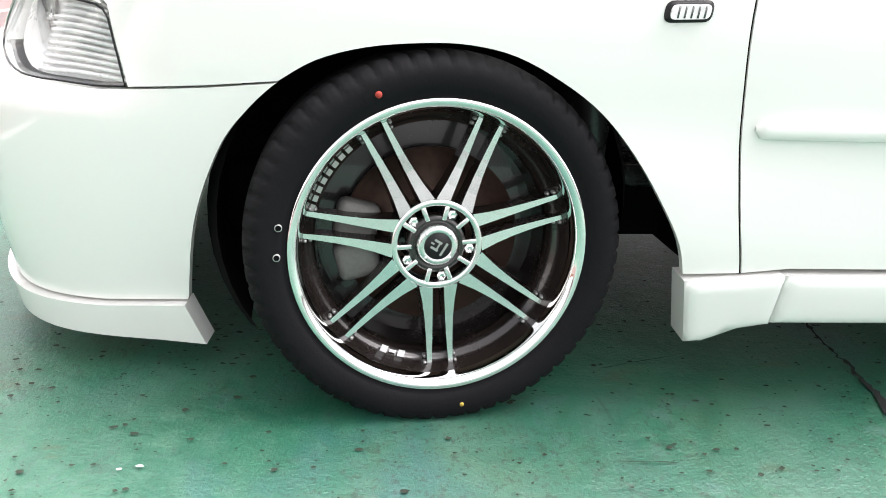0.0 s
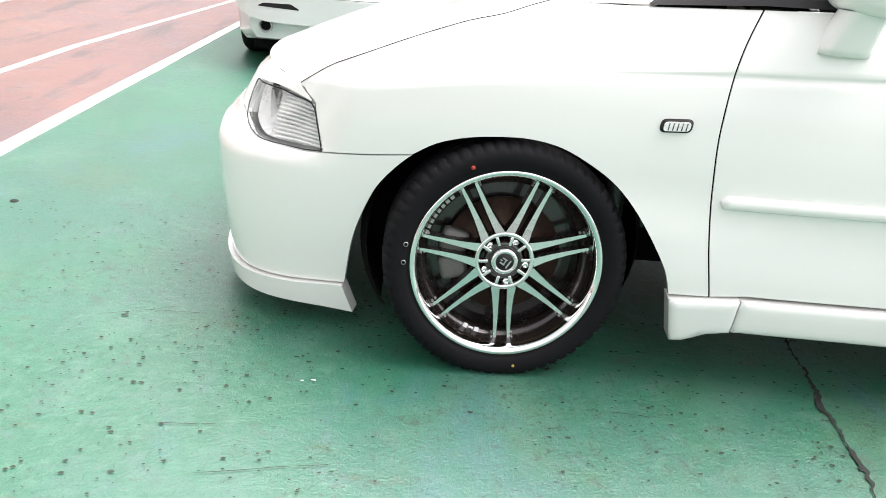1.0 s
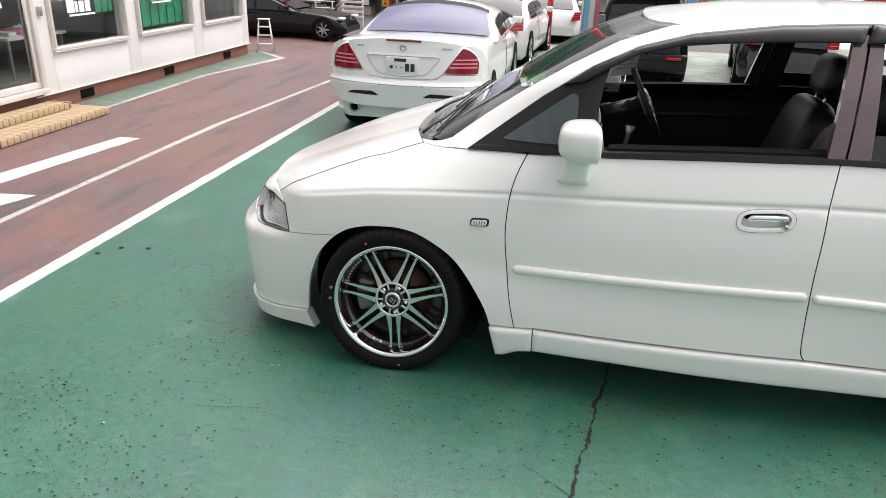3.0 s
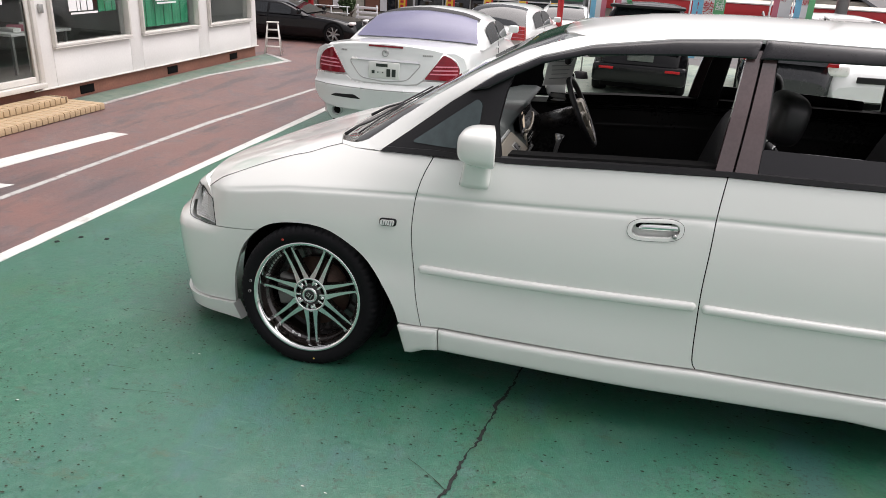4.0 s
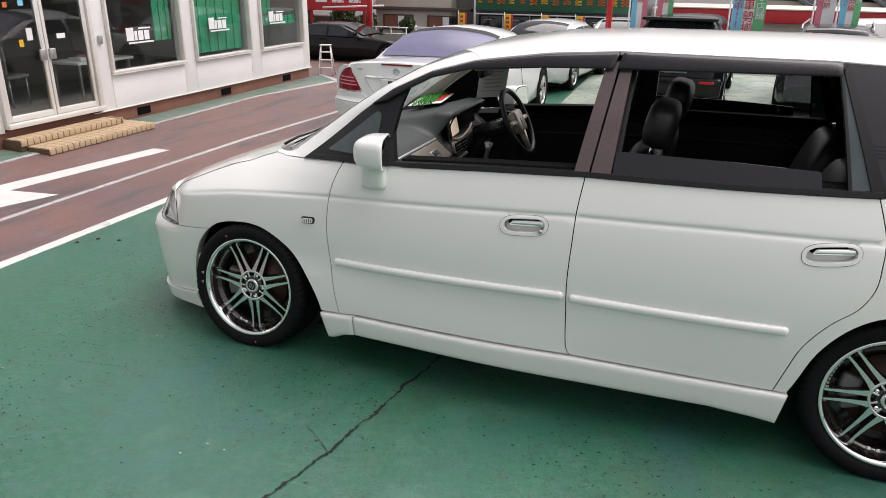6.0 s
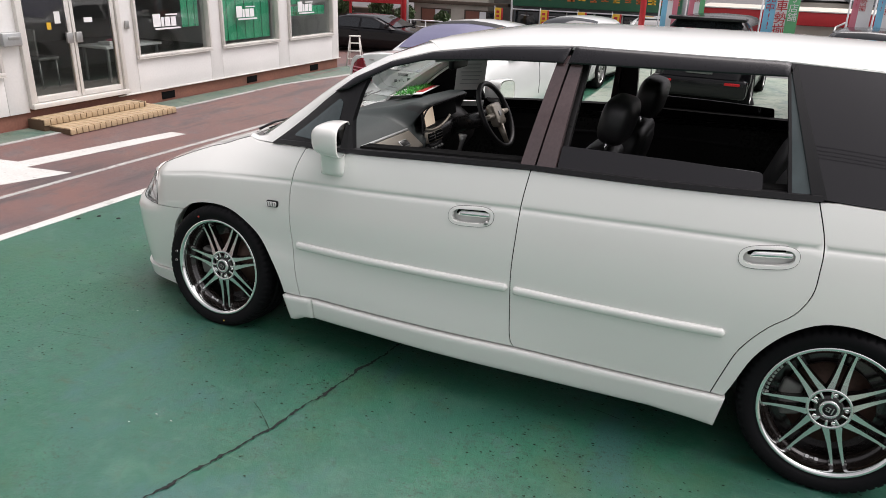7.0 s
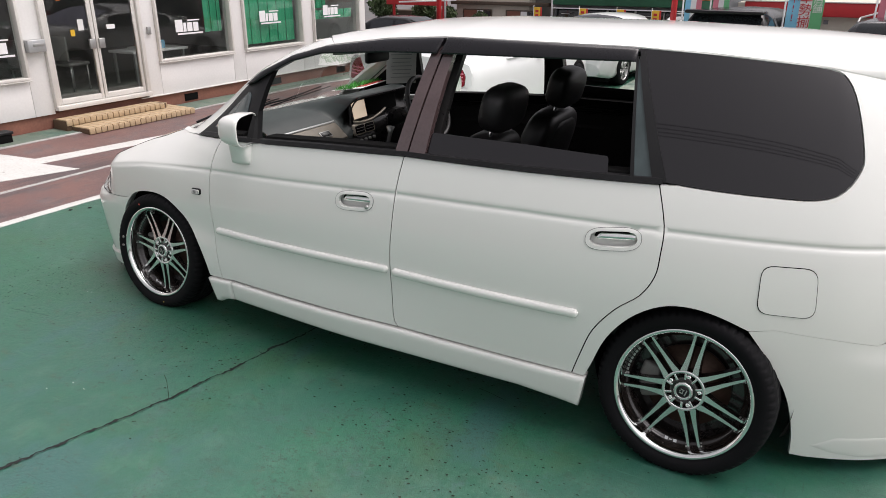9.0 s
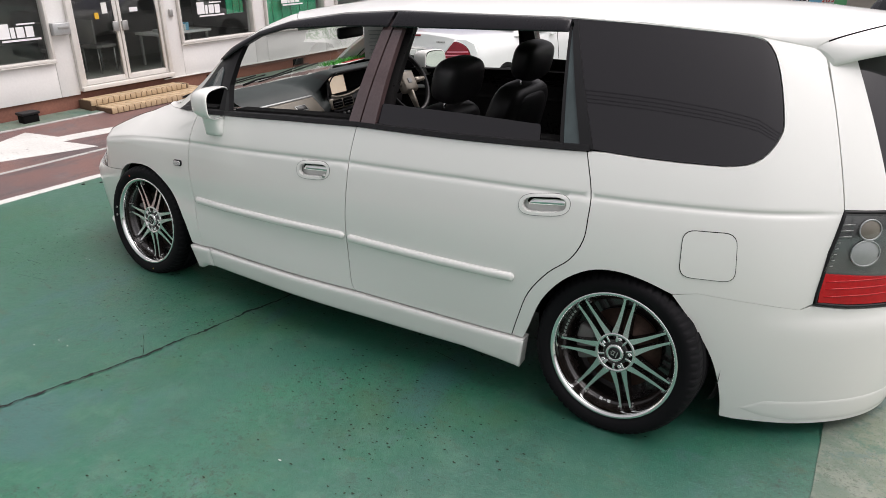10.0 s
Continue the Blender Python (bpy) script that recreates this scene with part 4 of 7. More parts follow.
# ---- wheels ----
def wheel_meshes():
    out = {}
    prof = [(0.243, 0.02), (0.243, -0.03), (0.249, -0.037), (0.253, -0.0375), (0.256, -0.041), (0.266, -0.0455), (0.28, -0.0475), (0.293, -0.0455), (0.302, -0.04)]
    prof += [(0.310, -0.029), (0.3155, -0.012)]
    for y in (0.03, 0.075, 0.12):
        prof += [(0.319, y - 0.006), (0.310, y - 0.004), (0.310, y + 0.004), (0.319, y + 0.006)]
    prof += [(0.315, 0.155), (0.303, 0.172), (0.28, 0.178), (0.243, 0.17)]
    t, rows = Geo(), []
    for i in range(321):
        a = 2 * math.pi * i / 320
        dip = 0.007 if i % 5 == 0 else 0.0
        row = []
        for r, y in prof:
            b = a + (0.03 if y > 0.01 else 0.0)
            q = r - (dip if r > 0.3 and y < 0.02 else 0.0)
            row.append((q * math.cos(b), y, max(-0.303, q * math.sin(b))))
        rows.append(row)
    t.grid(rows)
    out["tyre"] = (t, M["tyre"])
    out["lip"] = (Geo().lathe([(0.2455, -0.028), (0.2475, -0.037), (0.245, -0.04), (0.236, -0.038), (0.2305, -0.03), (0.2275, -0.02), (0.2265, -0.012)], n=96), M["chrome"])
    b = Geo().lathe([(0.2265, -0.012), (0.223, 0.0), (0.2215, 0.014), (0.213, 0.024), (0.205, 0.03), (0.202, 0.06), (0.196, 0.15), (0.19, 0.16)], n=72)
    b.lathe([(0.0, 0.1), (0.205, 0.11)], n=48)
    out["barrel"] = (b, M["rim_black"])
    d = Geo().lathe([(0.06, 0.06), (0.085, 0.055), (0.09, 0.07), (0.155, 0.07), (0.155, 0.085), (0.08, 0.085)], n=60)
    out["brake_disc"] = (d, M["disc"])
    c = Geo()
    for a0, k in ((168, 0), (196, 1)):
        m = Matrix.Rotation(-radians(a0), 4, "Y")
        c.box(m @ Vector((0.135, 0.06, 0)), (0.075, 0.05, 0.07), 0.014, m)
    out["caliper"] = (c, M["caliper"])
    hub = Geo().lathe([(0.0, 0.012), (0.036, 0.012), (0.04, 0.006), (0.049, 0.008), (0.051, 0.03)], n=48)
    out["hub_plate"] = (hub, M["rim_black"])
    ring = Geo().lathe([(0.066, 0.03), (0.0665, 0.006), (0.069, 0.003), (0.0765, 0.003), (0.079, 0.008), (0.079, 0.04)], n=60)
    for i in range(10):
        a = radians(-85 + 36 * i + 18)
        w = 0.0042
        m = Matrix.Rotation(-a, 4, "Y")
        ring.box(m @ Vector((0.056, 0.014, 0)), (0.026, 0.02, 2 * w), 0.002, m)
    out["hub_ring"] = (ring, M["machined"])
    cap = Geo().lathe([(0.0, -0.004), (0.023, -0.004), (0.0245, -0.006), (0.033, -0.004), (0.0355, 0.002), (0.036, 0.02)], n=48)
    for i in range(4):
        a = radians(45 + 90 * i)
        cap.lathe([(0.0, -0.0075), (0.0028, -0.007), (0.003, -0.003)], (0.0285 * math.cos(a), 0, 0.0285 * math.sin(a)), 8)
    out["centre_cap"] = (cap, M["machined"])
    out["cap_badge"] = (Geo().lathe([(0.0, -0.0062), (0.0225, -0.0062), (0.023, -0.004)], n=32), M["black_plastic"])
    return out


wheel_parts = {k: (g.mesh(k, m), m) for k, (g, m) in wheel_meshes().items()}


def spoke(a, side):
    """One of a pair of slim tapering bars; machined face, black flanks."""
    face, flank_g = Geo(), Geo()
    m = Matrix.Rotation(-a, 4, "Y")
    pts = []
    for t in np.linspace(0, 1, 6):
        r = 0.072 + 0.150 * t
        mid = side * (0.0155 + 0.0035 * t + 0.006 * (1 - t) ** 3)
        w = 0.0086 - 0.0047 * t + 0.003 * (1 - t) ** 4
        y = 0.004 + 0.004 * math.sin(math.pi * t * 0.9) + 0.004 * t
        pts.append((r, mid, w, y))
    lo = [m @ Vector((r, y, c - w)) for r, c, w, y in pts]
    hi = [m @ Vector((r, y, c + w)) for r, c, w, y in pts]
    lo_b = [m @ Vector((r, y + 0.03, c - w * 1.5)) for r, c, w, y in pts]
    hi_b = [m @ Vector((r, y + 0.03, c + w * 1.5)) for r, c, w, y in pts]
    face.grid([lo, hi], True)
    flank_g.grid([[p + (m @ Vector((0, 0.0015, 0))) for p in lo], lo_b], True)
    flank_g.grid([[p + (m @ Vector((0, 0.0015, 0))) for p in hi], hi_b], True)
    flank_g.grid([lo_b, hi_b], True)
    return face, flank_g


def make_wheel(x, y, spin, camber, mirror=False):
    w = part("wheel", wheel_parts["barrel"][0], M["rim_black"], wagon, "black and machined multi-spoke alloy wheel")
    w.matrix_basis = pose(x, y, 0.304, 0, 0, 180 if mirror else 0) @ pose(0, 0, 0, -camber) @ Matrix.Scale(1.015, 4)
    s = radians(spin)
    for k, (me, mat) in wheel_parts.items():
        if k != "barrel":
            ob = part(k, me, mat, w)
            if k in ("hub_ring", "centre_cap"):
                ob.matrix_basis = Matrix.Rotation(-s, 4, "Y")
    for i in range(7):
        a = radians(-85.5) + s + 2 * math.pi * i / 7
        for side in (-1, 1):
            f, g = spoke(a, side)
            sp = part("spoke", f, M["machined"], w)
            part("spoke_flank", g, M["rim_black"], w)
        for side in (-0.1, 0.1):
            for r, yy in ((0.2095, 0.02), (0.2185, 0.012)):
                c = (r * math.cos(a + side * 1.25), yy, r * math.sin(a + side * 1.25))
                part("rivet", Geo().lathe([(0.0, -0.006), (0.0026, -0.005), (0.0036, 0.0), (0.0036, 0.006)], c, 8), M["silver"], w)
    for i in range(5):
        a = radians(-79 + 72 * i) + s
        c = (0.0565 * math.cos(a), 0, 0.0565 * math.sin(a))
        part("lug_nut", Geo().lathe([(0.0, 0.004), (0.005, 0.003), (0.0085, 0.006), (0.0095, 0.012), (0.0095, 0.03)], c, 6, flat=True), M["chrome"], w)
    # maker's marks as plain bars
    bar = Geo()
    for k in range(8):
        a = radians(134 + 4.3 * k) + s
        m = Matrix.Rotation(-a, 4, "Y")
        bar.box(m @ Vector((0.2145, 0.018, 0)), (0.008, 0.002, 0.0105), 0.0, m)
    part("rim_marking", bar, M["silver"], w)
    logo = Geo()
    for k in range(3):
        a = radians(-113 + 4.4 * k) + s
        m = Matrix.Rotation(-a, 4, "Y")
        logo.box(m @ Vector((0.2105, 0.02, 0)), (0.004 if k % 2 else 0.012, 0.002, 0.012), 0.0, m)
    part("rim_badge", logo, M["white_bar"], w)
    cap = Geo()
    for k, (dx, dz, wx, wz) in enumerate(((-0.007, 0.004, 0.004, 0.014), (0.007, 0.004, 0.004, 0.014), (0.0, 0.0, 0.012, 0.003), (0.0, 0.011, 0.003, 0.006), (0.0, -0.011, 0.024, 0.004))):
        cap.box(Vector((dx, -0.0066, dz)), (wx, 0.001, wz))
    b = part("cap_marking", cap, M["silver"], w)
    b.matrix_basis = Matrix.Rotation(-s - radians(60), 4, "Y")
    return w


wf = make_wheel(0.0, 0.0, 0.0, 6.5)
make_wheel(2.83, -0.01, 13.5, 8.0)
make_wheel(0.0, 2 * YC, 5.0, 6.5, True)
make_wheel(2.83, 2 * YC + 0.01, 40.0, 8.0, True)


def tyre_dot(w, ang, r, size, mat):
    a = radians(ang)
    part("tyre_mark", Geo().lathe([(0.0, -0.0015), (size, -0.001), (size, 0.003)], (r * math.cos(a), -0.0465, r * math.sin(a)), 12), mat, w)


tyre_dot(wf, 114, 0.271, 0.0055, M["red_dot"])
tyre_dot(wf, -80, 0.277, 0.004, M["yellow_dot"])
for a in (171, 181.5):
    r = radians(a)
    part("tyre_stamp", Geo().lathe([(0.0045, -0.0015), (0.006, -0.0015), (0.006, 0.003)], (0.262 * math.cos(r), -0.046, 0.262 * math.sin(r)), 16), M["silver"], wf)


# ---- inside the wagon ----
dash = Geo()
rows = []
LOW = [(0.42, 0.99), (0.50, 1.02), (0.58, 1.03), (0.64, 1.02), (0.69, 1.0), (0.71, 0.985), (0.72, 0.98), (0.74, 0.966), (0.76, 0.953), (0.78, 0.938), (0.80, 0.922), (0.82, 0.90), (0.80, 0.82), (0.72, 0.72), (0.6, 0.6)]
POD = [(0.42, 0.99), (0.50, 1.03), (0.60, 1.075), (0.70, 1.105), (0.775, 1.108), (0.80, 1.098), (0.795, 1.085), (0.74, 1.078), (0.72, 1.05), (0.715, 0.975), (0.765, 0.965), (0.80, 0.955), (0.795, 0.87), (0.74, 0.74), (0.6, 0.6)]
for y in np.linspace(0.17, 1.40, 63):
    k = smooth01(0.66, 0.775, y) * (1 - smooth01(1.27, 1.37, y))
    e = smooth01(0.16, 0.42, y) * (1 - smooth01(1.16, 1.42, y))
    prof = [(a + (c - a) * k - (0.17 * e, 0.08 * e, 0)[min(i, 2)], b + (d - b) * k + 0.008 * e * (i < 2)) for i, ((a, b), (c, d)) in enumerate(zip(LOW, POD))]
    rows.append([(x, y, z) for x, z in prof])
dash.grid(rows)
dash_mesh = dash.mesh("dashboard", [M["dash"], M["dash_dark"]])
for f in dash_mesh.polygons:
    f.material_index = 1 if f.center.y > 0.72 and f.center.x > 0.7 and f.center.z < 1.092 else 0
dash_ob = part("dashboard", dash_mesh, None, wagon)
lean_back = Matrix.Rotation(-0.22, 4, "Y")
slope = Matrix.Rotation(radians(39.0), 4, "Y")
part("dash_trim", Geo().box((0.784, 0.415, 0.942), (0.115, 0.46, 0.018), 0.008, slope), M["glove"], dash_ob, "champagne glove box lid")
part("dash_strip", Geo().box((0.733, 0.415, 0.984), (0.014, 0.47, 0.012), 0.004, slope), M["steel"], dash_ob)
part("switch_rim", Geo().box((0.793, 0.5, 0.947), (0.042, 0.085, 0.008), 0.004, slope), M["silver"], dash_ob)
part("dash_switch", Geo().box((0.795, 0.5, 0.949), (0.03, 0.07, 0.009), 0.003, slope), M["dash_dark"], dash_ob)
part("screen_bezel", Geo().box((0.755, 0.835, 1.022), (0.024, 0.18, 0.118), 0.012, lean_back @ Matrix.Rotation(0.12, 4, "Z")), M["dash_dark"], dash_ob)
part("screen", Geo().box((0.77, 0.833, 1.025), (0.006, 0.145, 0.095), 0.003, lean_back @ Matrix.Rotation(0.12, 4, "Z")), M["screen"], dash_ob)
part("instrument_face", Geo().box((0.738, 1.09, 1.03), (0.02, 0.3, 0.105), 0.012, lean_back), M["dark"], dash_ob)
rim = spline([(0.803, 0.80, 1.094), (0.786, 0.768, 1.07), (0.774, 0.748, 1.02), (0.78, 0.735, 0.965), (0.802, 0.728, 0.92), (0.815, 0.745, 0.89), (0.818, 0.81, 0.882), (0.815, 0.9, 0.885)], 5)
part("pod_ring", Geo().tube(rim, 0.0045, 8), M["dash_dark"], dash_ob)
part("screen_trim", Geo().tube(spline([(0.795, 0.745, 0.972), (0.805, 0.8, 0.962), (0.806, 0.9, 0.965), (0.80, 1.0, 0.985), (0.79, 1.06, 1.0)], 5), 0.007, 8), M["champagne"], dash_ob)
part("vent_frame", Geo().box((0.805, 0.82, 0.928), (0.016, 0.2, 0.062), 0.012, lean_back), M["champagne"], dash_ob)
for k in range(2):
    vent = part("air_vent", Geo().box((0.813, 0.775 + 0.09 * k, 0.928), (0.008, 0.078, 0.044), 0.008, lean_back), M["dark"], dash_ob)
    for j in range(2):
        part("vent_blade", Geo().box((0.819, 0.775 + 0.09 * k, 0.92 + 0.016 * j), (0.003, 0.07, 0.003)), M["silver"], vent)
part("radio_panel", Geo().box((0.80, 0.82, 0.865), (0.03, 0.21, 0.055), 0.01, lean_back), M["dash_dark"], dash_ob)
for k in range(5):
    part("knob", Geo().lathe([(0.0, 0.016), (0.008, 0.014), (0.009, 0.0)], (0.812, 0.74 + 0.04 * k, 0.865), 12, "x"), M["silver"], dash_ob)
part("console", Geo().box((1.1, 0.78, 0.68), (0.7, 0.24, 0.3), 0.04), M["dash_dark"], wagon)
part("gear_lever", Geo().tube([(0.93, 0.86, 0.8), (0.95, 0.87, 0.9), (0.955, 0.87, 0.94)], [0.01, 0.012, 0.024], 10), M["silver"], wagon)
# steering wheel on the far side
tilt = Matrix.Translation((1.035, 1.15, 1.012)) @ Matrix.Rotation(radians(63), 4, "Y")
sw = Geo()
ring = [tilt @ Vector((0.184 * math.cos(a), 0.184 * math.sin(a), 0)) for a in np.linspace(0, 2 * math.pi, 41)[:-1]]
sw.tube(ring, 0.0145, 10, True)
steer = part("steering_wheel", sw, M["leather"], wagon, "black leather steering wheel")
bossg = Geo().box((0, 0, 0), (0.13, 0.14, 0.05), 0.02)
for a in (90, -90, 0):
    d = Vector((math.cos(radians(a)), math.sin(radians(a)), 0))
    bossg.tube([d * 0.05, d * 0.17], [0.022, 0.013], 8)
bossg.v = [tuple(tilt @ Vector(p)) for p in bossg.v]
part("steering_boss", bossg, M["champagne"], steer, "champagne and black steering wheel boss")
em = Geo().box((0, 0, 0.027), (0.03, 0.032, 0.004), 0.001)
em.v = [tuple(tilt @ Vector(p)) for p in em.v]
part("boss_emblem", em, M["silver"], steer)
part("steering_column", Geo().tube([tilt @ Vector((0, 0, -0.02)), (0.8, 1.12, 0.93)], 0.045, 12), M["dash_dark"], steer)


def cushion(c, size, m=None, power=0.62):
    """A plump rounded pad."""
    g, rows = Geo(), []
    for i in range(15):
        a = -math.pi / 2 + math.pi * i / 14
        row = []
        for j in range(29):
            b = 2 * math.pi * j / 28
            bend = lambda v: math.copysign(abs(v) ** power, v)
            row.append((m or Matrix()) @ Vector((0.5 * size[0] * bend(math.cos(a)) * bend(math.cos(b)), 0.5 * size[1] * bend(math.cos(a)) * bend(math.sin(b)), 0.5 * size[2] * bend(math.sin(a)))) + Vector(c))
        rows.append(row)
    return g.grid(rows)


def seat(x, y, back=0.3, wide=0.5, rest=True):
    ob = part("seat", cushion((x - 0.22, y, 0.6), (0.54, wide, 0.19)), M["leather"], wagon, "black leather seat")
    m = Matrix.Rotation(back, 4, "Y")
    part("seat_back", cushion((x + 0.055, y, 0.81), (0.17, wide, 0.58), m, 0.5), M["leather"], ob)
    part("seat_piping", cushion((x + 0.075, y, 0.82), (0.16, wide - 0.12, 0.5), m, 0.5), M["leather"], ob)
    if rest:
        hx = x + 0.18
        lean = Matrix.Rotation(0.2, 4, "Y")
        part("headrest", cushion((hx, y, 1.2), (0.135, 0.325, 0.2), lean, 0.62), M["leather"], ob)
        for d in (-0.07, 0.07):
            part("headrest_post", Geo().tube([(hx - 0.045, y + d, 1.02), (hx - 0.02, y + d, 1.14)], 0.006, 8), M["chrome"], ob)
    return ob


seat(1.68, 0.42)
seat(1.70, 1.12)
for yy in (0.42, 1.14):
    seat(2.48, yy, 0.34, 0.5, False)
part("rear_view_mirror", Geo().box((0.97, 0.74, 1.335), (0.03, 0.2, 0.06), 0.014).tube([(0.92, 0.76, 1.42), (0.965, 0.745, 1.35)], 0.01, 8), M["black_plastic"], wagon)


# ---- ground ----
def ground_z(x):
    return 0.085 * smooth01(-3.0, -4.53, x) if x > -4.53 else 0.085


def paving(name, col, col2, wear, speck, rough):
    """Worn paint on asphalt: broad fading, fine grain, dark specks, scuffs."""
    m = bpy.data.materials.new(name)
    m.use_nodes = True
    nt = m.node_tree
    L = nt.links.new
    b = nt.nodes["Principled BSDF"]
    tc = nt.nodes.new("ShaderNodeTexCoord")

    def noise_at(scale, detail=6.0, rough_n=0.6, stretch=None):
        n = nt.nodes.new("ShaderNodeTexNoise")
        n.inputs["Scale"].default_value, n.inputs["Detail"].default_value, n.inputs["Roughness"].default_value = scale, detail, rough_n
        if stretch:
            mp = nt.nodes.new("ShaderNodeMapping")
            mp.inputs["Scale"].default_value, mp.inputs["Rotation"].default_value = stretch[0], stretch[1]
            L(tc.outputs["Object"], mp.inputs[0])
            L(mp.outputs[0], n.inputs["Vector"])
        else:
            L(tc.outputs["Object"], n.inputs["Vector"])
        return n

    def step(n, lo, hi):
        r = nt.nodes.new("ShaderNodeMapRange")
        r.inputs["From Min"].default_value, r.inputs["From Max"].default_value = lo, hi
        r.interpolation_type = "SMOOTHSTEP"
        L(n.outputs[0], r.inputs[0])
        return r

    def mix(fac, a, c, k=1.0):
        mx = nt.nodes.new("ShaderNodeMix")
        mx.data_type = "RGBA"
        if k != 1.0:
            mu = nt.nodes.new("ShaderNodeMath")
            mu.operation = "MULTIPLY"
            mu.inputs[1].default_value = k
            L(fac, mu.inputs[0])
            fac = mu.outputs[0]
        L(fac, mx.inputs[0])
        for s, v in ((6, a), (7, c)):
            if isinstance(v, tuple):
                mx.inputs[s].default_value = (*v, 1)
            else:
                L(v, mx.inputs[s])
        return mx.outputs[2]

    broad, grain, fine = noise_at(0.9), noise_at(26, 8, 0.7), noise_at(150, 4, 0.7)
    green = col[1] > col[0]
    c = mix(step(broad, 0.32, 0.68).outputs[0], col, col2)
    c = mix(step(grain, 0.40, 0.72).outputs[0], c, wear, 0.42)
    # cold and warm stains, some metres and some hand-widths across
    c = mix(step(noise_at(0.5, 8, 0.68), 0.47, 0.62).outputs[0], c, (0.026, 0.095, 0.078) if green else (0.085, 0.066, 0.072), 0.5)
    c = mix(step(noise_at(1.4, 8, 0.7), 0.53, 0.66).outputs[0], c, (0.055, 0.115, 0.055) if green else (0.2, 0.10, 0.075), 0.4)
    c = mix(step(noise_at(4.5, 8, 0.75), 0.52, 0.60).outputs[0], c, (0.035, 0.12, 0.088) if green else (0.1, 0.085, 0.09), 0.6)
    c = mix(step(noise_at(9, 8, 0.75), 0.55, 0.66).outputs[0], c, speck, 0.35)
    c = mix(step(noise_at(3.2, 8, 0.75), 0.54, 0.70).outputs[0], c, wear, 0.4)
    c = mix(step(noise_at(2.3, 8, 0.72), 0.53, 0.64).outputs[0], c, wear, 0.3)
    if not green:
        c = mix(step(noise_at(1.1, 6, 0.7, ((3.5, 0.5, 1), (0, 0, 0.12))), 0.5, 0.66).outputs[0], c, (0.06, 0.046, 0.048), 0.85)
    if green:
        c = mix(step(noise_at(0.8, 7, 0.7, ((1.6, 1, 1), (0, 0, 0.6))), 0.54, 0.64).outputs[0], c, (0.038, 0.115, 0.118), 0.55)
        c = mix(step(noise_at(6.5, 8, 0.75), 0.56, 0.63).outputs[0], c, (0.05, 0.115, 0.11), 0.45)
        c = mix(step(noise_at(3.6, 8, 0.78, ((1, 2.2, 1), (0, 0, -0.4))), 0.57, 0.66).outputs[0], c, (0.06, 0.07, 0.035), 0.5)
    # scuffs and tyre streaks
    c = mix(step(noise_at(5.0, 3, 0.5, ((1, 14, 1), (0, 0, 0.5))), 0.66, 0.74).outputs[0], c, speck, 0.3)
    c = mix(step(noise_at(4.0, 3, 0.5, ((16, 1.2, 1), (0, 0, -0.35))), 0.68, 0.75).outputs[0], c, speck, 0.35)
    c = mix(step(noise_at(3.0, 2, 0.4, ((1.0, 24, 1), (0, 0, -0.9))), 0.70, 0.76).outputs[0], c, wear, 0.35)
    # pores and grit, crowded in patches
    def crowd(scale, lo, hi):
        return step(noise_at(scale, 6, 0.65), lo, hi).outputs[0]

    def both_of(p, q):
        mu = nt.nodes.new("ShaderNodeMath")
        mu.operation = "MULTIPLY"
        L(p, mu.inputs[0])
        L(q, mu.inputs[1])
        return mu.outputs[0]

    c = mix(both_of(step(noise_at(65, 4, 0.65), 0.56, 0.62).outputs[0], crowd(1.6, 0.46, 0.6)), c, speck, 0.6)
    c = mix(both_of(step(noise_at(22, 6, 0.75), 0.57, 0.61).outputs[0], crowd(0.8, 0.49, 0.6)), c, speck, 0.5)
    c = mix(step(noise_at(190, 2, 0.5), 0.6, 0.7).outputs[0], c, speck, 0.6)
    c = mix(both_of(step(noise_at(110, 2, 0.5), 0.66, 0.72).outputs[0], crowd(1.2, 0.5, 0.65)), c, wear, 0.8)
    L(c, b.inputs["Base Color"])
    rr = nt.nodes.new("ShaderNodeMapRange")
    rr.inputs["To Min"].default_value, rr.inputs["To Max"].default_value = rough - 0.12, rough + 0.15
    L(grain.outputs[0], rr.inputs[0])
    L(rr.outputs[0], b.inputs["Roughness"])
    b.inputs["Specular IOR Level"].default_value = 0.8
    bp = nt.nodes.new("ShaderNodeBump")
    bp.inputs["Strength"].default_value, bp.inputs["Distance"].default_value = 0.35, 0.004
    L(fine.outputs[0], bp.inputs["Height"])
    bp2 = nt.nodes.new("ShaderNodeBump")
    bp2.inputs["Strength"].default_value, bp2.inputs["Distance"].default_value = 0.3, 0.01
    L(grain.outputs[0], bp2.inputs["Height"])
    L(bp.outputs[0], bp2.inputs["Normal"])
    L(bp2.outputs[0], b.inputs["Normal"])
    return m


M["lot"] = paving("green_lot_paint", (0.009, 0.09, 0.05), (0.016, 0.13, 0.074), (0.085, 0.2, 0.135), (0.016, 0.02, 0.014), 0.33)
M["road"] = paving("red_road_paint", (0.165, 0.075, 0.062), (0.125, 0.063, 0.058), (0.2, 0.13, 0.115), (0.05, 0.035, 0.035), 0.5)
M["street"] = paving("street_asphalt", (0.06, 0.06, 0.062), (0.075, 0.074, 0.073), (0.12, 0.12, 0.12), (0.03, 0.03, 0.03), 0.7)

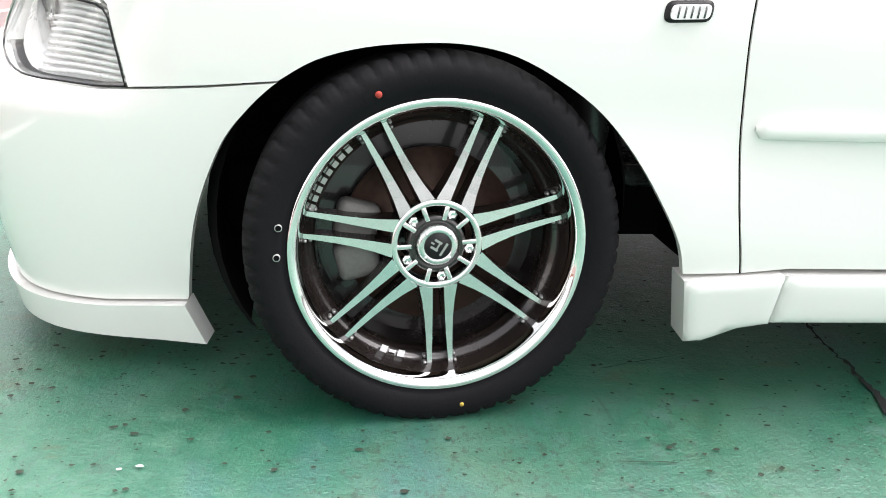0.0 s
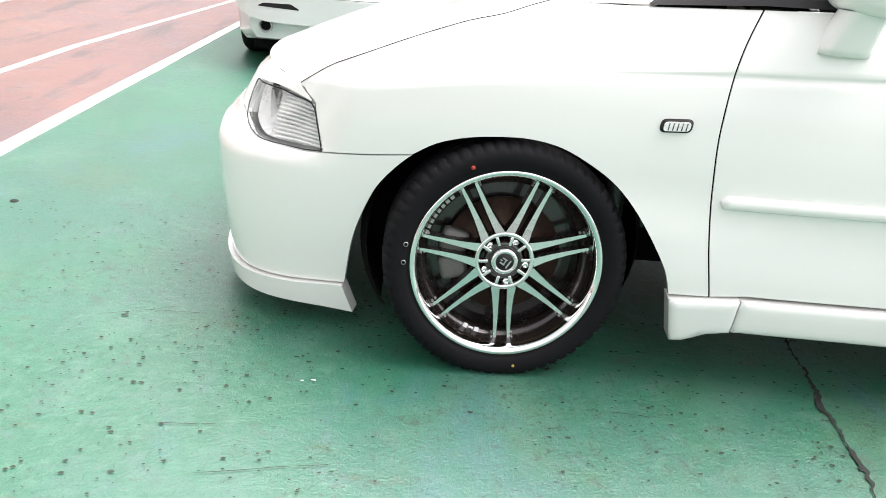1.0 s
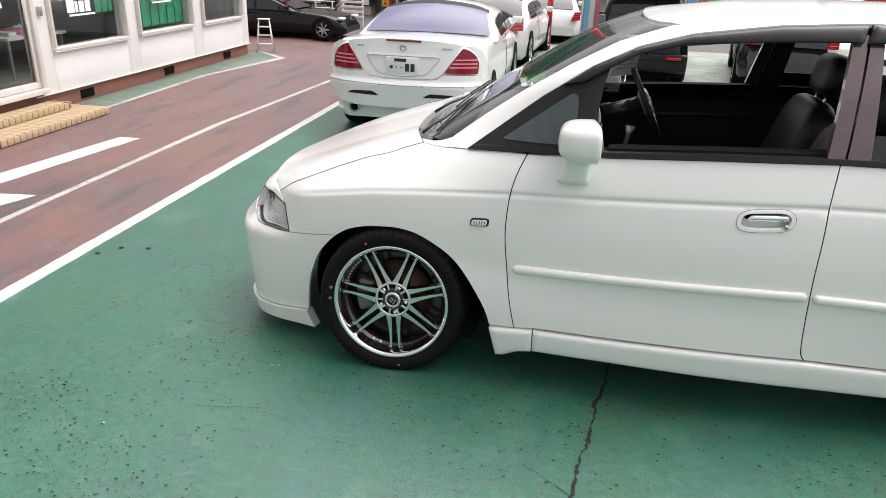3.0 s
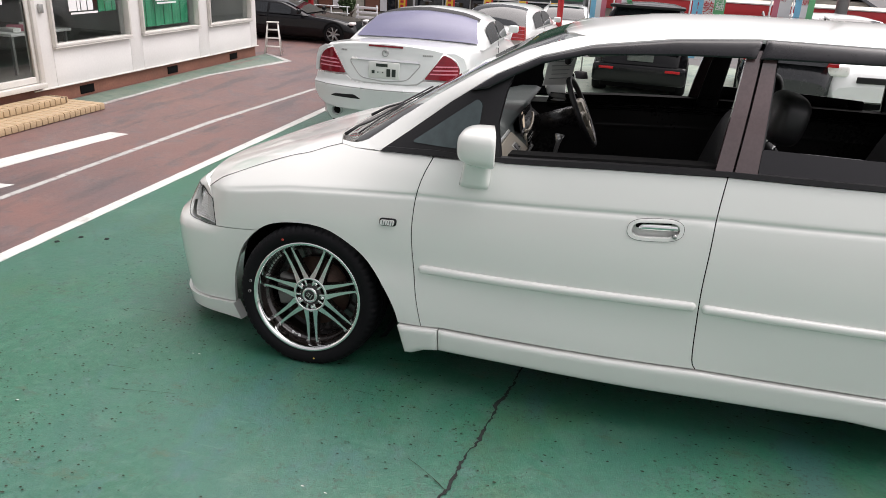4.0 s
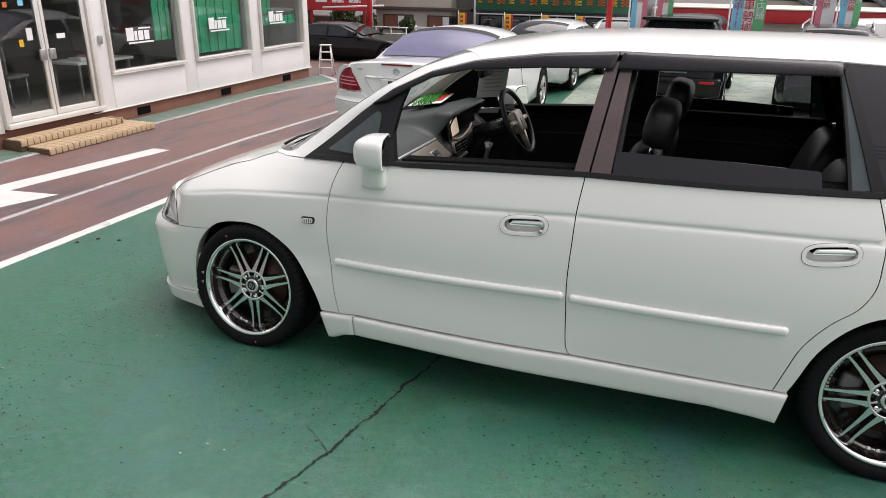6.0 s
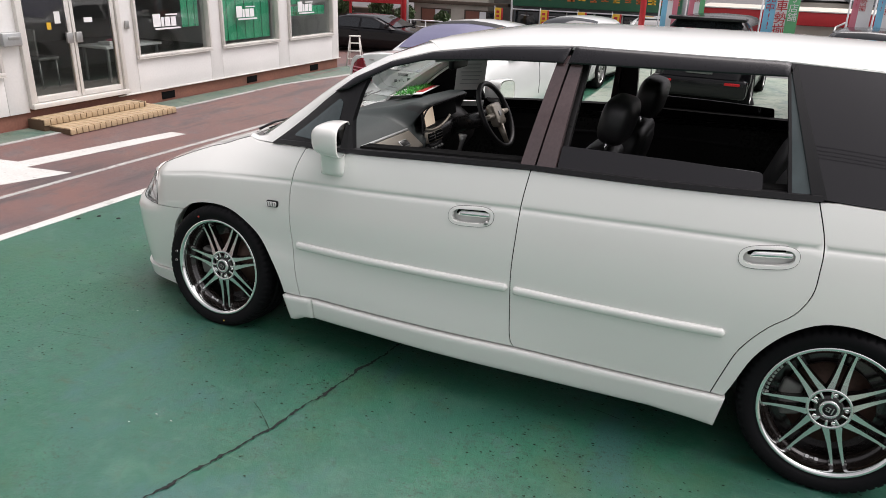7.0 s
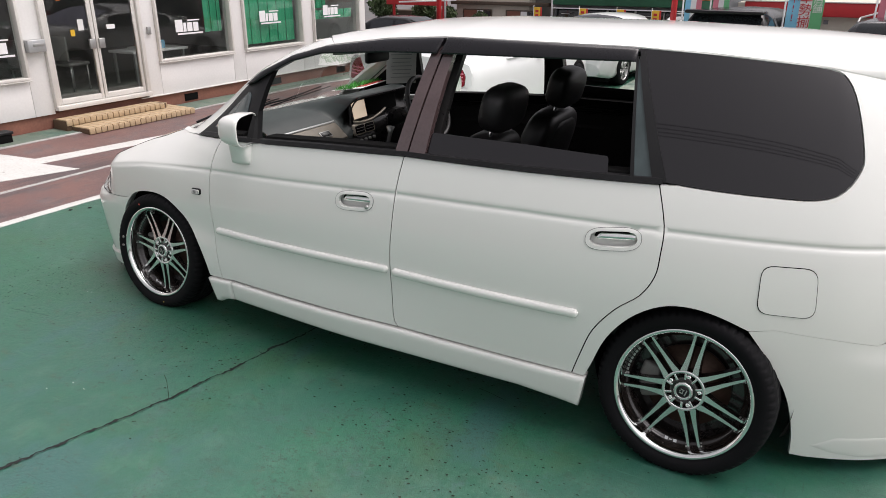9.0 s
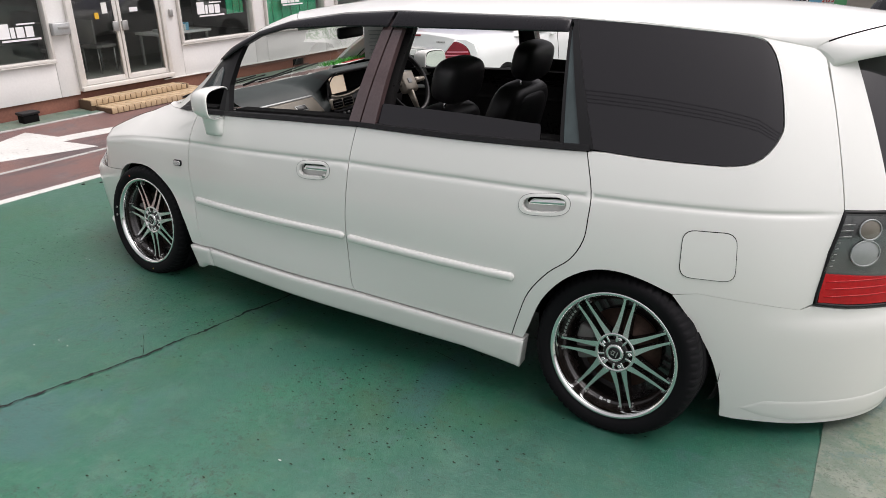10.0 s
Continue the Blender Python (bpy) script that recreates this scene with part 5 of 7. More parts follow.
M["strip"] = paving("dusty_green_strip", (0.085, 0.125, 0.09), (0.125, 0.165, 0.125), (0.22, 0.245, 0.205), (0.04, 0.04, 0.035), 0.6)
M["pale_lot"] = paving("pale_lot", (0.2, 0.27, 0.2), (0.28, 0.32, 0.26), (0.36, 0.38, 0.33), (0.1, 0.11, 0.09), 0.6)
M["concrete"] = paving("speckled_grey_green", (0.125, 0.16, 0.105), (0.165, 0.19, 0.14), (0.3, 0.3, 0.26), (0.04, 0.045, 0.035), 0.75)


def worn_line(name, bare, share, white=0.52):
    """White road paint, worn through to the ground in places."""
    m = surface(name, (white, white, 0.96 * white), 0.75, var=0.16, scales=(2.2, 46), bump=0.25)
    nt = m.node_tree
    b = nt.nodes["Principled BSDF"]
    old = b.inputs["Base Color"].links[0].from_socket
    fac = []
    for scale, lo, hi in ((15, 0.66 - share, 0.76 - share), (4, 0.62 - 0.5 * share, 0.72 - 0.5 * share)):
        n = nt.nodes.new("ShaderNodeTexNoise")
        n.inputs["Scale"].default_value, n.inputs["Detail"].default_value, n.inputs["Roughness"].default_value = scale, 6.0, 0.7
        nt.links.new(nt.nodes["Texture Coordinate"].outputs["Object"], n.inputs["Vector"])
        r = nt.nodes.new("ShaderNodeMapRange")
        r.inputs["From Min"].default_value, r.inputs["From Max"].default_value = lo, hi
        nt.links.new(n.outputs[0], r.inputs[0])
        fac.append(r.outputs[0])
    for k, f in zip((1.0, 0.7), fac):
        mx = nt.nodes.new("ShaderNodeMix")
        mx.data_type = "RGBA"
        mu = nt.nodes.new("ShaderNodeMath")
        mu.operation = "MULTIPLY"
        mu.inputs[1].default_value = k * (0.55 + share)
        nt.links.new(f, mu.inputs[0])
        nt.links.new(mu.outputs[0], mx.inputs[0])
        nt.links.new(old, mx.inputs[6])
        mx.inputs[7].default_value = (*bare, 1)
        old = mx.outputs[2]
    nt.links.new(old, b.inputs["Base Color"])
    return m


M["line"] = worn_line("road_line", (0.2, 0.2, 0.18), 0.06)
M["line_thin"] = worn_line("worn_thin_line", (0.2, 0.13, 0.12), 0.12, 0.36)
g = Geo()
gx = [-90, -30, -12, -7, -4.6, -4.53, -4.4, -4.2, -4.0, -3.8, -3.6, -3.4, -3.2, -3.0, -2.12, 4, 12, 40, 90]
gy = [-90, -25, -8, 0, 6, 12.5, 13.2, 24, 50, 120]
g.grid([[(x, y, ground_z(x)) for y in gy] for x in gx], True)
ground = g.mesh("ground", [M["lot"], M["road"], M["street"]])
for p in ground.polygons:
    c = p.center
    p.material_index = 2 if c.y > 12.5 or c.x < -12 else 1 if c.x < -2.12 else 0
part("ground", ground, None, None, "worn green and red painted asphalt with white lines", category="ground", kind="structure")


def marking(name, poly, label, mat="line", lift=0.004):
    """Thick road paint with slightly ragged edges."""
    pts = dense([tuple(p) for p in poly], 0.12)
    pts = [(x + 0.006 * noise.noise((x * 9, y * 9, 1.0)), y + 0.006 * noise.noise((x * 9, y * 9, 5.0))) for x, y in pts]
    n = len(pts)
    geo = Geo()
    geo.add([(x, y, ground_z(x) + lift) for x, y in pts] + [(x, y, ground_z(x) - 0.01) for x, y in pts], [tuple(range(n))] + [(i, i + n, (i + 1) % n + n, (i + 1) % n) for i in range(n)])
    me = geo.mesh(name, M[mat])
    return part(name, me, None, None, label, category="road marking", kind="structure")


marking("line_edge", [(-2.165, -14), (-2.07, -14), (-2.045, 2.8), (-2.035, 12.4), (-2.12, 12.4), (-2.135, 3.0)], "white painted line between green and red ground")
marking("line_middle", [(-2.93, -12), (-2.87, -12), (-2.86, 1.3), (-2.84, 4.0), (-2.55, 8.5), (-2.61, 8.5), (-2.91, 4.0)], "thin worn white line on red road", "line_thin")
marking("road_arrow", [(-3.26, 3.2), (-3.43, 3.16), (-3.62, 1.5), (-3.98, 1.36), (-3.45, 0.1), (-3.03, 1.55), (-3.45, 1.44)], "white painted arrow on red road")
marking("green_strip", [(-4.53, -4), (-4.2, -4), (-4.17, 3.9), (-4.22, 6.2), (-3.98, 8.15), (-4.53, 8.5)], "dusty green painted strip beside the office", "strip", 0.003)
marking("strip_line", [(-4.2, -4), (-4.15, -4), (-4.12, 3.9), (-4.17, 6.2), (-3.9, 8.2), (-4.55, 8.6), (-4.55, 8.53), (-4.0, 8.13), (-4.22, 6.2), (-4.17, 3.9)], "white line along the green strip", "line_thin", 0.006)


marking("pale_ground", [(-0.1, 2.75), (12, 2.4), (12, 12.45), (-0.3, 12.45), (-0.05, 7.0)], "pale dusty green and grey ground beyond the wagon", "pale_lot", 0.0035)
# paler, greyer ground from about x = 3.5 onward, with its own specks
marking("grey_green_patch", [(3.64, -7), (12, -7), (12, 2.3), (3.46, 2.3), (3.553, 0.4), (3.572, 0.0)], "bare speckled grey-green concrete beside the green paint", "concrete")


def crack(points, width, label):
    """A ragged dark crack that lies in the paint."""
    random.seed(7)
    mid = []
    for (x0, y0), (x1, y1) in zip(points, points[1:]):
        n = max(2, int(math.hypot(x1 - x0, y1 - y0) / 0.011))
        mid += [(x0 + (x1 - x0) * k / n, y0 + (y1 - y0) * k / n) for k in range(n)]
    left, right = [], []
    for x, y in mid:
        w = width * (0.3 + 1.7 * max(0, noise.noise((x * 7, y * 7, 3))) + 0.9 * max(0, noise.noise((x * 31, y * 31, 9))) + 1.1 * random.random() ** 3)
        o = 0.012 * noise.noise((x * 11, y * 11, 8)) + 0.009 * noise.noise((x * 45, y * 45, 2)) + 0.0035 * random.uniform(-1, 1)
        left.append((x - w + o, y, 0.0045))
        right.append((x + w + o, y, 0.0045))
    ob = part("crack", Geo().grid([left, right], True), M["crack"], None, label, category="crack", kind="structure")
    return ob


crack([(1.25, 1.9), (0.97, 0.3), (0.92, 0.0), (0.89, -0.2), (0.85, -0.46), (0.80, -0.75), (0.72, -1.05), (0.60, -1.52), (0.40, -2.3), (0.1, -3.4)], 0.0065, "dark ragged crack across green painted ground")
random.seed(21)
chips = Geo()
spots = [(random.uniform(-2.0, 3.4), random.uniform(-2.6, 2.4)) for _ in range(240)]
for _ in range(40):
    cx, cy, wide = random.uniform(-2.0, 2.6), random.uniform(-1.9, 1.2), random.uniform(0.1, 0.4)
    spots += [(cx + random.gauss(0, wide), cy + random.gauss(0, wide * 0.6)) for _ in range(110)]
for x, y in spots:
    if x < -2.0 or x > 3.5:
        continue
    r = random.choice((0.001, 0.0014, 0.0018, 0.0023, 0.003, 0.0042))
    a0 = random.uniform(0, 6)
    ring = [(x + r * random.uniform(0.5, 1.4) * math.cos(a0 + k * 1.05) * 1.6, y + r * random.uniform(0.5, 1.3) * math.sin(a0 + k * 1.05), 0.004) for k in range(6)]
    chips.add(ring, [tuple(range(6))])
for _ in range(18):
    x, y, a, n = random.uniform(-1.9, 2.6), random.uniform(-2.2, 1.4), random.uniform(-0.7, 0.5), random.randint(5, 16)
    left, right = [], []
    for k in range(n):
        w = random.uniform(0.0003, 0.0016)
        left.append((x - w, y - w, 0.0042))
        right.append((x + w, y + w, 0.0042))
        a += random.uniform(-0.06, 0.06)
        x, y = x + 0.02 * math.cos(a), y + 0.02 * math.sin(a)
    chips.grid([left, right], True)
part("paint_chips", chips, M["chip"], None, "dark chips and grit on the green paint", category="grit", kind="stuff")
pale = Geo()
for x, y in ((-0.47, -0.16), (-0.5, -0.165), (0.33, -0.83), (0.42, -0.84), (0.27, -0.92), (-0.95, -0.7), (1.9, -0.9)):
    ring = [(x + 0.007 * random.uniform(0.5, 1.4) * math.cos(k * 1.05), y + 0.0035 * random.uniform(0.5, 1.3) * math.sin(k * 1.05), 0.005) for k in range(6)]
    pale.add(ring, [tuple(range(6))])
part("pale_flecks", pale, M["line"], None, "white flecks on the green paint", category="grit", kind="stuff")
caps = [(-1.74, 0.88), (-1.9, 0.85), (-1.98, 0.74)]
for x, y in caps:
    part("ground_anchor", Geo().lathe([(0.0, 0.006), (0.011, 0.0055), (0.016, 0.001)], (x, y, 0.0), 12, "z"), M["crack"], None, "small dark metal stud in the ground", category="stud", group="ground studs")

# ---- office building ----
WX = -4.53
office = thing("office_building", "low white panelled office with large windows", "building", (WX, 0, 0.0))
opening = [(-1.0, 0.05, 0.64, 1.85), (0.55, 2.13, 0.64, 1.85), (2.36, 3.62, 0.31, 2.0), (3.84, 5.1, 0.65, 1.85), (5.33, 6.59, 0.655, 1.85), (6.85, 8.07, 0.65, 1.85)]
y0 = -4.0
piers = []
for a, b, lo, hi in opening:
    piers.append((y0, a, 0.24, 2.5))
    if lo > 0.4:
        piers.append((a, b, 0.24, lo))
    piers.append((a, b, hi, 2.5))
    y0 = b
piers.append((y0, 8.27, 0.24, 2.5))
for a, b, lo, hi in piers:
    n = max(1, round((b - a) / 0.85))
    for k in range(n):
        p, q = a + (b - a) * k / n, a + (b - a) * (k + 1) / n
        part("wall_panel", Geo().box((-0.06, (p + q) / 2, (lo + hi) / 2), (0.12, q - p - 0.004, hi - lo - 0.002), 0.003), M["wall"], office)
part("footing", Geo().box((-0.09, 2.13, 0.12), (0.12, 12.26, 0.26), 0.006), M["brown"], office, "brown painted footing")
for y in (4.3, 5.95, 7.55):
    v = part("floor_vent", Geo().box((-0.027, y, 0.155), (0.012, 0.22, 0.09), 0.002), M["dark"], office)
part("sill_flashing", Geo().box((0.004, 5.9, 0.245), (0.02, 4.8, 0.012), 0.002), M["alu"], office)
part("end_wall", Geo().box((-2.6, 8.2, 1.25), (5.1, 0.12, 2.5)), M["wall"], office)
part("flat_roof", Geo().box((-2.6, 2.1, 2.55), (5.3, 12.6, 0.1)), M["wall"], office)
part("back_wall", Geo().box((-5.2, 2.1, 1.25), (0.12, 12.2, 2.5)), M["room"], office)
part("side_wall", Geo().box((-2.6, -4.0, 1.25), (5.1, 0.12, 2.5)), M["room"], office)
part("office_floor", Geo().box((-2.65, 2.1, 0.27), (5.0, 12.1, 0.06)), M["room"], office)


def shop_window(a, b, lo, hi):
    f = Geo()
    t = 0.03
    f.box((0.0, (a + b) / 2, lo + t / 2), (0.1, b - a, t), 0.004).box((0.0, (a + b) / 2, hi - t / 2), (0.09, b - a, t), 0.004)
    f.box((0.0, a + t / 2, (lo + hi) / 2), (0.09, t, hi - lo - 2 * t), 0.004).box((0.0, b - t / 2, (lo + hi) / 2), (0.09, t, hi - lo - 2 * t), 0.004)
    w = part("window", f, M["alu"], office, "aluminium framed shop window")
    pane_ob(part("pane", Geo().add([(-0.03, a + t, lo + t), (-0.03, b - t, lo + t), (-0.03, b - t, hi - t), (-0.03, a + t, hi - t)], [(0, 1, 2, 3)]), M["clear"], w))
    part("sill", Geo().box((0.035, (a + b) / 2, lo - 0.008), (0.03, b - a + 0.02, 0.012), 0.003), M["alu"], w)
    return w


def shop_mark(w, y, z, s):
    """A shop name on the glass, as plain blocks and bars."""
    g2 = Geo()
    g2.box((-0.022, y - 0.185 * s, z), (0.003, 0.12 * s, 0.15 * s))
    at_y = y - 0.115 * s
    for wd in (0.045, 0.085, 0.085):
        g2.box((-0.022, at_y + wd * s / 2, z - 0.02 * s), (0.003, wd * s, 0.11 * s))
        at_y += (wd + 0.016) * s
    g2.box((-0.022, y + 0.06 * s, z + 0.062 * s), (0.003, 0.2 * s, 0.016 * s))
    g2.box((-0.022, y - 0.01 * s, z - 0.1 * s), (0.003, 0.42 * s, 0.02 * s))
    part("window_lettering", g2, M["white_bar"], w, "white shop lettering on the glass")


wins = [shop_window(*o) for o in opening if o[2] > 0.4]
shop_mark(wins[1], 1.85, 1.0, 1.0)
shop_mark(wins[2], 4.42, 1.06, 1.0)
shop_mark(wins[3], 5.95, 1.1, 1.0)
shop_mark(wins[4], 7.4, 1.12, 1.0)


def blind(w, a, b, lo, hi, n):
    for k in range(n):
        y = a + (b - a) * (k + 0.5) / n
        part("blind_fold", Geo().box((-0.09 - 0.012 * (k % 2), y, (lo + hi) / 2), (0.012, (b - a) / n * 1.02, hi - lo), 0.003), M["green_blind"], w)


blind(wins[3], 5.4, 6.52, 0.72, 1.8, 12)
blind(wins[4], 6.92, 8.0, 0.98, 1.12, 10)
blind(wins[4], 6.92, 7.3, 1.15, 1.8, 5)
blind(wins[2], 4.72, 5.02, 0.95, 1.8, 5)

# double door
door = part("double_door", Geo().box((0.0, 2.38, 1.15), (0.1, 0.05, 1.7), 0.004).box((0.0, 3.6, 1.15), (0.1, 0.05, 1.7), 0.004).box((0.0, 2.99, 1.97), (0.1, 1.26, 0.06), 0.004).box((0.01, 2.99, 0.3), (0.12, 1.26, 0.05), 0.004), M["alu"], office, "aluminium framed glass double door")
for a, b in ((2.41, 2.985), (2.995, 3.57)):
    leaf = Geo()
    for y in (a + 0.019, b - 0.019):
        leaf.box((0.0, y, 1.13), (0.045, 0.038, 1.6), 0.004)
    leaf.box((0.0, (a + b) / 2, 0.36), (0.045, b - a - 0.076, 0.06), 0.004).box((0.0, (a + b) / 2, 1.9), (0.045, b - a - 0.076, 0.06), 0.004)
    part("door_leaf", leaf, M["alu"], door)
    pane_ob(part("door_pane", Geo().add([(-0.004, a + 0.038, 0.39), (-0.004, b - 0.038, 0.39), (-0.004, b - 0.038, 1.87), (-0.004, a + 0.038, 1.87)], [(0, 1, 2, 3)]), M["clear"], door))
for y in (2.93, 3.05):
    part("handle_plate", Geo().box((0.035, y, 0.95), (0.03, 0.075, 0.11), 0.006), M["silver"], door)
for y, z, wy, wz, mt in ((2.84, 1.16, 0.07, 0.12, "paper"), (2.73, 1.08, 0.05, 0.07, "sign_yellow"), (2.62, 1.45, 0.05, 0.05, "orange"), (2.8, 1.46, 0.06, 0.05, "cloth_blue"), (3.22, 1.12, 0.11, 0.05, "white_bar")):
    part("door_sticker", Geo().box((0.004, y, z), (0.002, wy, wz)), M[mt], door)
for z in (0.45, 1.75):
    part("hinge", Geo().lathe([(0.0, 0.06), (0.01, 0.06), (0.01, -0.06), (0.0, -0.06)], (0.03, 3.585, z), 8, "z"), M["silver"], door)
mb = part("letter_box", Geo().box((0.05, 2.235, 0.985), (0.1, 0.2, 0.13), 0.01), M["steel"], office, "metal letter box on the wall")
part("flap", Geo().box((0.102, 2.25, 1.0), (0.006, 0.12, 0.03), 0.002), M["silver"], mb)
part("intercom", Geo().box((0.02, 3.73, 1.04), (0.03, 0.05, 0.09), 0.006), M["silver"], office)
# things seen inside
desk = thing("office_desk", "white desk with papers inside the office", "desk", (WX - 0.8, 4.35, 0.3))
part("desktop", Geo().box((0, 0, 0.42), (0.5, 0.9, 0.03), 0.004), M["paper"], desk)
for dx, dy in ((-0.2, -0.4), (0.2, -0.4), (-0.2, 0.4), (0.2, 0.4)):
    part("leg", Geo().box((dx, dy, 0.2), (0.03, 0.03, 0.41)), M["silver"], desk)
for k, (dy, mt) in enumerate(((-0.25, "paper"), (-0.12, "cloth_pink"), (0.05, "paper"), (0.1, "cloth_blue"))):
    st = part("paper_stack", Geo().box((WX - 0.75, 4.35 + dy, 0.3 + 0.435 + 0.02 + 0.01 * k), (0.2, 0.11, 0.04 + 0.02 * k), 0.003, Matrix.Rotation(0.3 * k, 4, "Z")), M[mt], None, "stack of papers on the office desk", category="papers", group="papers on the desk")
for y in (2.75, 3.3, 1.3):
    ch = thing("office_chair", "dark chair standing inside the office", "chair", (WX - 1.0, y, 0.3), 30 * y, "office chairs")
    part("seat", Geo().box((0, 0, 0.33), (0.32, 0.32, 0.04), 0.015), M["grey_leather"], ch)
    part("backrest", Geo().box((-0.15, 0, 0.52), (0.03, 0.3, 0.3), 0.012), M["grey_leather"], ch)
    for dx, dy in ((-0.13, -0.13), (0.13, -0.13), (-0.13, 0.13), (0.13, 0.13)):
        part("leg", Geo().tube([(dx, dy, 0), (dx, dy, 0.32)], 0.01, 6), M["silver"], ch)

# tiled steps
steps = thing("entrance_steps", "two low steps of ochre tiles at the office door", "steps", (0, 0, 0), kind="structure")
tile_top = Geo().box((0, 0, 0), (0.09, 0.09, 0.014), 0.003).mesh("tile", M["tile"])
tile_nose = Geo().box((0, 0, 0), (0.016, 0.064, 0.056), 0.003).mesh("nosing_tile", M["tile"])
for x1, ya, yb, zt, zb in ((-3.99, 2.36, 3.83, 0.125, 0.03), (-4.28, 2.3, 3.66, 0.195, 0.05)):
    part("step_core", Geo().box(((x1 + WX) / 2 - 0.006, (ya + yb) / 2, (zt + zb) / 2 - 0.006), (x1 - WX - 0.012, yb - ya - 0.012, zt - zb), 0.004), M["grout"], steps)
    ny = int((yb - ya) / 0.098)
    for j in range(ny):
        for i in range(int((x1 - WX) / 0.098)):
            o = part("tile", tile_top, None, steps)
            o.matrix_basis = pose(x1 - 0.05 - 0.098 * i, ya + 0.052 + 0.098 * j, zt)
    for j in range(int((yb - ya) / 0.0735)):
        o = part("nosing_tile", tile_nose, None, steps)
        o.matrix_basis = pose(x1, ya + 0.037 + 0.0735 * j, zt - 0.03)
    for i in range(int((x1 - WX) / 0.0735)):
        o = part("nosing_tile", tile_nose, None, steps)
        o.matrix_basis = pose(x1 - 0.037 - 0.0735 * i, yb, zt - 0.03, 0, 0, 90)

# stepladder at the corner
lad = thing("stepladder", "small white stepladder beside the office corner", "ladder", (-4.42, 8.62, 0.083), 20)
for s in (-1, 1):
    part("rail", Geo().tube([(s * 0.13, -0.12, 0), (s * 0.08, 0.0, 0.5)], 0.012, 6), M["alu"], lad)
    part("rear_rail", Geo().tube([(s * 0.13, 0.16, 0), (s * 0.08, 0.02, 0.5)], 0.01, 6), M["alu"], lad)
for k in range(3):
    z = 0.13 + 0.13 * k
    part("tread", Geo().box((0, -0.12 + 0.24 * z, z), (0.25 - 0.2 * z, 0.06, 0.02), 0.004), M["alu"], lad)
part("top_cap", Geo().box((0, 0.01, 0.505), (0.2, 0.08, 0.02), 0.006), M["alu"], lad)
blk = thing("cable_box", "small dark box standing on the green strip", "box", (-4.36, 1.62, 0.078))
part("lid", Geo().box((0, 0, 0.1), (0.14, 0.2, 0.03), 0.008), M["black_plastic"], blk)
part("body", Geo().box((0, 0, 0.045), (0.12, 0.17, 0.09), 0.008), M["dark"], blk)


